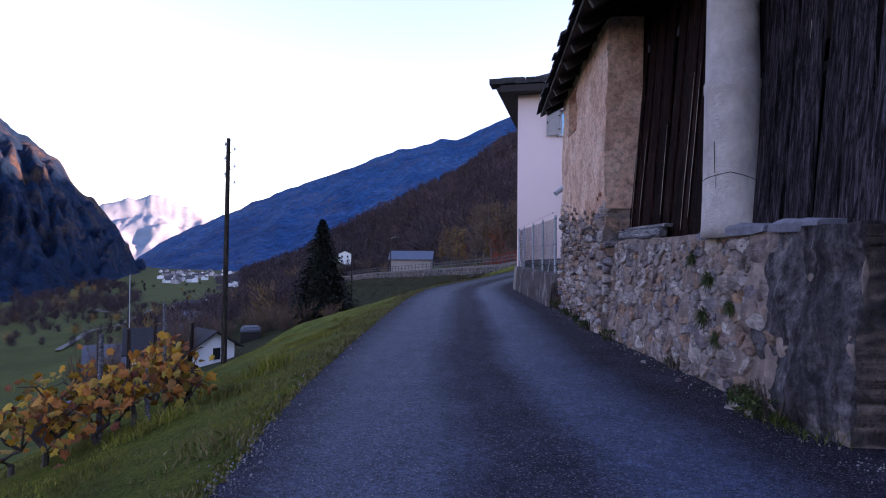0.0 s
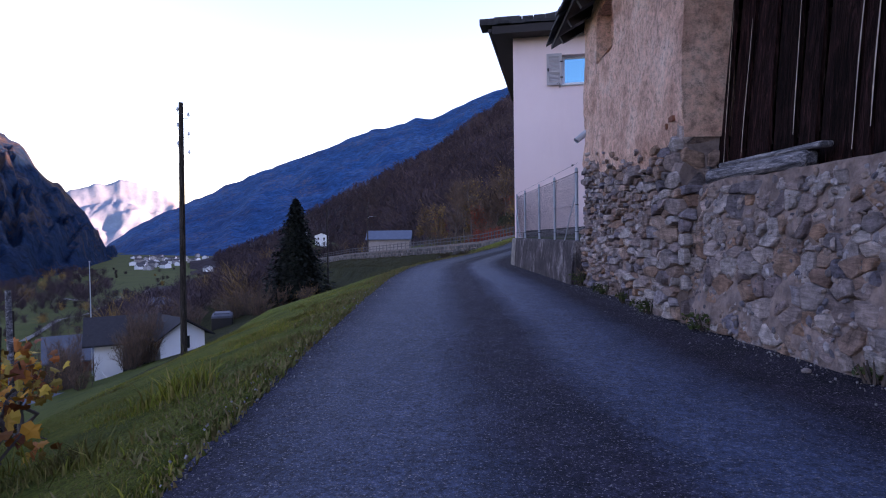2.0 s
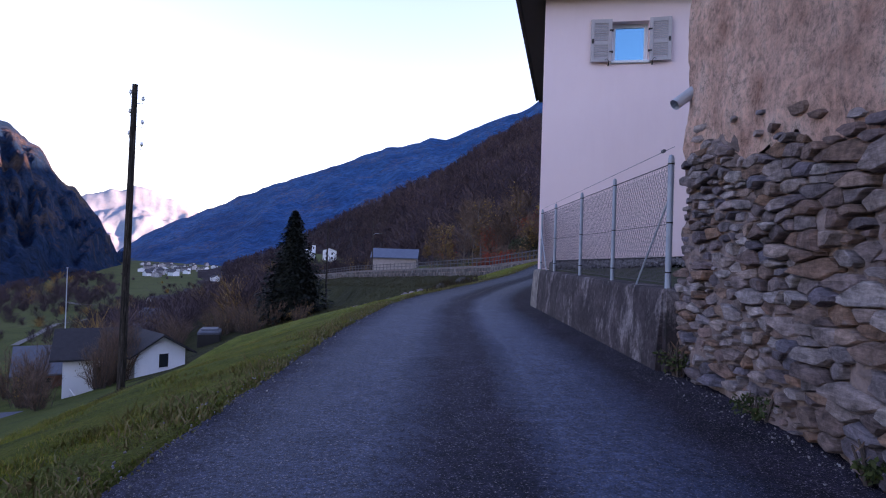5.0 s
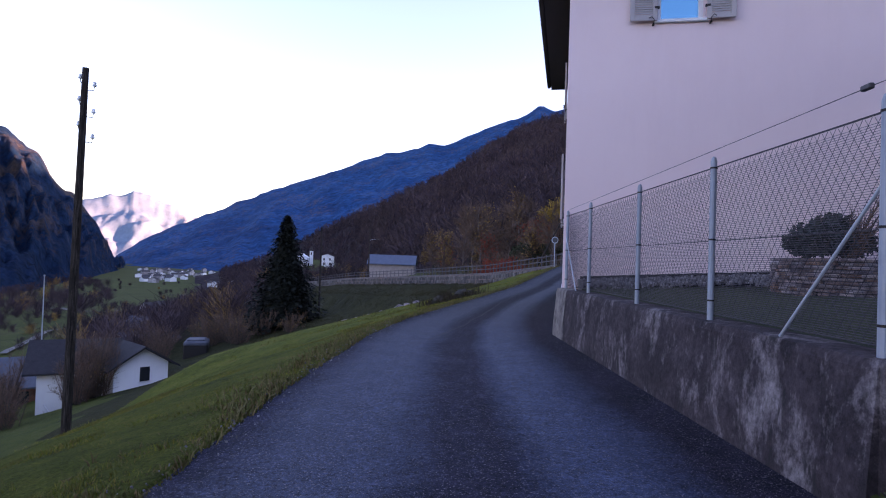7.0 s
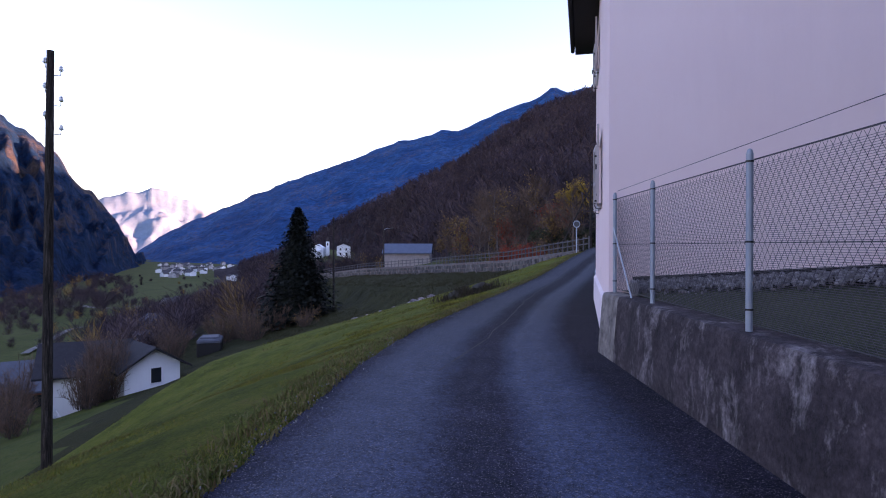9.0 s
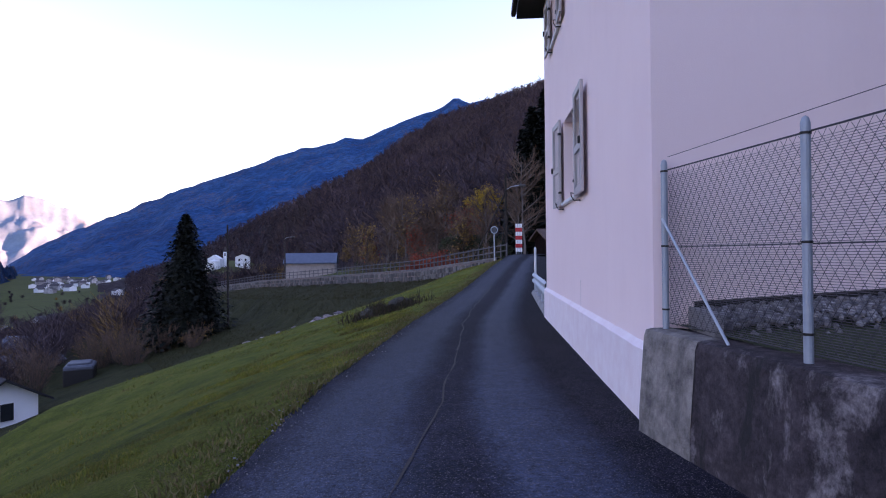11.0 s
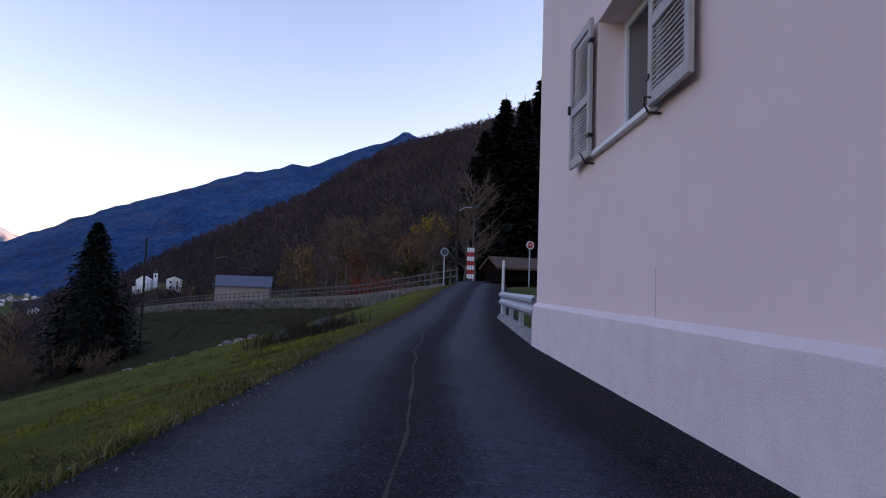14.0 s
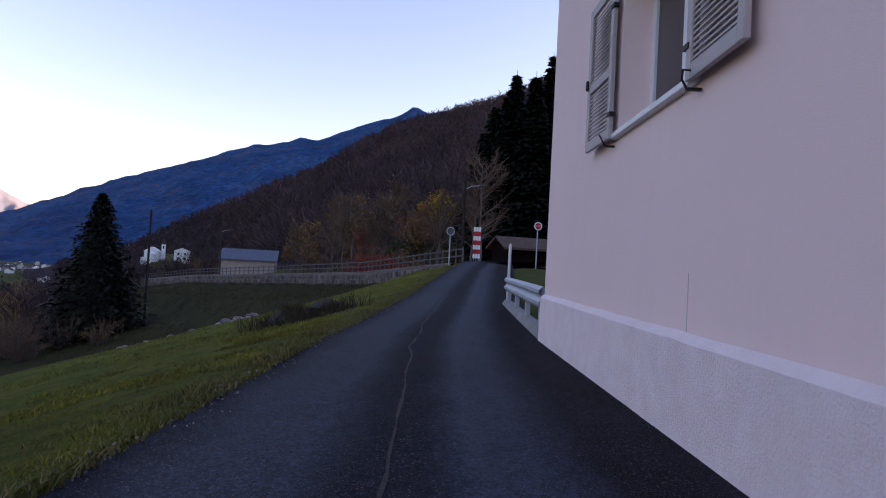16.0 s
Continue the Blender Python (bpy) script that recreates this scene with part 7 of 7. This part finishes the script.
def wall_fern(p, k, seed):
    """A hanging clump of narrow fronds."""
    rng = random.Random(seed)
    t = thing("wall_fern", "small dark fern growing from the wall joints", "fern", pose(p.x, p.y, p.z))
    quads = []
    for _ in range(170):
        a = rng.uniform(1.2, 5.1)
        d = Vector((math.cos(a), math.sin(a), rng.gauss(0.1, 0.6))).normalized()
        o = Vector((0, rng.gauss(0, 0.12), rng.gauss(0, 0.14))) * k
        m_ = o + d * k * rng.uniform(0.2, 0.4)
        e = m_ + (d + Vector((0, 0, -0.9))) * k * rng.uniform(0.12, 0.3)
        w_ = d.cross(Vector((rng.gauss(0, 0.3), 0, 1))).normalized() * 0.0035
        quads += [(o - w_, o + w_, m_ + w_, m_ - w_), (m_ - w_, m_ + w_, e + w_ * 0.2, e - w_ * 0.2)]
    part("frond_clump", Shape().quads(quads).mesh("frond_clump", HERB), HERB, t)


for i, (s_, z, k) in enumerate([(3.55, 0.98, 0.2), (3.5, 0.62, 0.2), (3.15, 1.18, 0.16), (4.0, 0.75, 0.15), (3.8, 0.45, 0.14)]):
    p = M_LOW @ Vector((s_, 0.05, z))
    wall_fern(p, k, 640 + i)


BOULDER = mat_plain("mossy_dark_rock", (0.02, 0.019, 0.017), (0.06, 0.052, 0.045), 3, 0.95, 0, 1.0, 9, 0.06)


def rock(x, y, size, label, seed, z=None, flat=0.7):
    bm = bmesh.new()
    bmesh.ops.create_icosphere(bm, subdivisions=3, radius=1.0)
    for v in bm.verts:
        k = 1 + 0.35 * noise.fractal(v.co * 1.3 + Vector((seed, 0, 0)), 1, 2, 4)
        v.co = Vector((v.co.x * size * k * 1.2, v.co.y * size * k, v.co.z * size * flat * k))
    me = bpy.data.meshes.new("rock")
    bm.to_mesh(me)
    bm.free()
    me.materials.append(BOULDER if "boulder" in label else STONE)
    ob = new("rock", me)
    ob.matrix_world = pose(x, y, (gz(x, y) if z is None else z) + size * 0.15, 0, 0, seed * 50)
    tagged(ob, label, "rock")


rng3 = random.Random(71)
for i in range(5):
    rock(-0.8 + rng3.uniform(-0.6, 0.6), 28.0 + rng3.uniform(-0.5, 0.5), rng3.uniform(0.2, 0.36), "dark mossy boulder beside the lane", 3 + i)
for i in range(22):
    f = rng3.random() ** 1.4 if i > 6 else rng3.uniform(0.1, 0.25)
    rock(-2.9 - 4.4 * f + rng3.gauss(0, 0.3), 35.5 - 3.9 * f + rng3.gauss(0, 0.4), rng3.uniform(0.05, 0.13) * (1.9 if i < 4 else 1.0), "grey field stone at the meadow's edge", 20 + i, flat=0.5)
for i, (x, y, k) in enumerate([(2.62, -3.42, 0.05), (2.66, -3.6, 0.03), (2.5, -2.4, 0.03), (2.42, -1.4, 0.025)]):
    rock(x, y, k, "small white pebble on the asphalt", 50 + i, 0.01)


def guard_rail():
    t = thing("guard_rail", "galvanised steel guard rail beside the rising lane", "guard rail")
    start = Vector((2.98, 21.75, 0))
    end = Vector((4.05, 27.7, 0))
    d = (end - start).normalized()
    n_ = Vector((-d.y, d.x, 0))
    prof = [(0.0, 0.42), (0.05, 0.47), (0.05, 0.52), (0.0, 0.57), (0.0, 0.60), (0.05, 0.65), (0.05, 0.70), (0.0, 0.75)]
    s = Shape()
    for p in (start, end):
        for o, z in prof:
            s.v.append(tuple(p + n_ * o + Vector((0, 0, z + (0.03 if p is end else 0)))))
    s.f = [(i, i + 1, i + 9, i + 8) for i in range(7)]
    for p in (start, end):
        for o, z in prof:
            s.v.append(tuple(p + n_ * (o - 0.012) + Vector((0, 0, z + (0.03 if p is end else 0)))))
    s.f += [(16 + i, 16 + i + 8, 16 + i + 9, 16 + i + 1) for i in range(7)]
    part("beam", s, GALV, t)
    for f in (0.06, 0.35, 0.65, 0.95):
        p = start.lerp(end, f)
        part("post", Shape().box(p.x + 0.02, p.y - 0.04, -0.1, p.x + 0.10, p.y + 0.04, 0.72), GALV, t)
    part("end_post", Shape().lathe([(0.038, 0.0), (0.038, 1.45), (0.015, 1.5)], (end.x + 0.08, end.y + 0.1, 0.1), 10), WHITE_PAINT, t)
    part("kerb", Shape().tube([start + Vector((0.05, -0.2, 0.0)), end + Vector((0.05, 0, 0.1))], 0.14, 6), CURB, t)
    return t


guard_rail()


SEAM_Y, SEAM_X = [11.5, 13, 14.6, 17, 20.4, 24, 30, 34], [-0.5, -0.15, 0.12, 0.5, 0.95, 1.65, 3.0, 3.7]


def road_crack():
    """A pale sealed seam that wanders up the lane."""
    s = Shape()
    pts_ = []
    for k in range(90):
        y = 11.5 + 22.5 * k / 89
        x = np.interp(y, SEAM_Y, SEAM_X) + 0.05 * noise.fractal(Vector((y * 0.9, 2, 0)), 1, 2, 4)
        z = np.interp(y, RISE_Y, RISE_Z) + 0.02
        pts_.append((x, y, z))
    for a, b in zip(pts_[:-1], pts_[1:]):
        w = 0.009 + 0.010 * noise.noise(Vector((a[1] * 2, 0, 0)))
        s.face((a[0] - w, a[1], a[2]), (a[0] + w, a[1], a[2]), (b[0] + w, b[1], b[2]), (b[0] - w, b[1], b[2]))
    tagged(new("road_seam", s.mesh("road_seam", SEAM)), "pale sandy crack running along the lane", "crack", kind="structure")


SEAM = mat_plain("sandy_seam", (0.016, 0.013, 0.015), (0.05, 0.04, 0.04), 40, 0.9, 0, 0.5, 60)
road_crack()
moss = np.column_stack([np.random.RandomState(12).normal(0.17, 0.07, 420), np.random.RandomState(13).normal(-4.6, 0.05, 420)])
blades("moss_patch", "small tuft of straw-coloured moss on the asphalt", moss, 0.012, 0.006, DRY_BLADE, 11)

# shrubs between the houses below the lane
for i, (x, y, w, h) in enumerate([(-30.0, 50.3, 3.2, 4.4), (-30.9, 52.6, 2.4, 4.6), (-31.4, 51.2, 3.0, 4.8), (-31.4, 42.5, 3, 2.6), (-30.6, 49.2, 3.2, 3.6), (-37.4, 49.4, 3.6, 4.4), (-38.4, 51.4, 3.2, 4.8), (-36.4, 47.4, 3.4, 3.2), (-30.4, 48.0, 2.8, 3.0), (-33.0, 66.0, 4.0, 3.4), (-29.8, 71.0, 3.6, 3.0), (-36.0, 72.0, 4.0, 3.6), (-41.0, 76.0, 4.0, 3.4), (-46, 58, 4.0, 4.2), (-48, 66, 4.0, 4.0), (-26, 68, 4, 3.4), (-24.5, 66, 3.4, 2.6), (-23.0, 69, 3.5, 2.8), (-29, 72, 4, 3.2), (-20, 70, 3, 2.0), (-25, 74, 4, 3), (-33, 76, 4, 3.4), (-19, 66, 2.6, 1.6), (-32, 56, 3, 2.4), (-38, 60, 4, 3)]):
    shrub(x, y, w, h, OCHRE_LEAF if i % 3 == 1 else HEDGE_LEAF, "leafless brown shrub below the lane", 700 + i, 120, 0.07, twigs=1500)
tent = thing("covered_trailer", "small trailer under a grey-blue tarpaulin", "trailer", pose(-29.3, 66.5, gz(-29.3, 66.5) + 0.1, 0, 0, 20))
part("tarpaulin", Shape().box(-1.2, -1.5, 0.75, 1.2, 1.5, 1.25, None, 0.3).box(-0.9, -1.0, 1.2, 0.9, 1.1, 1.42, None, 0.15), SHEET_ROOF, tent)
part("body", Shape().box(-1.2, -1.5, -0.6, 1.2, 1.5, 0.9, None, 0.08), IRON, tent)
for i, (x, y) in enumerate([(-9.1, 36), (-8.0, 38.5), (-6.6, 41), (-10.2, 33)]):
    t = thing("fence_post", "short weathered wooden fence post in the meadow", "post", pose(x, y, gz(x, y)), "meadow fence posts")
    part("shaft", Shape().tube([(0, 0, -0.2), (0.03, 0, 0.75 - 0.2 * (i % 2))], 0.05, 8), GREY_WOOD, t)
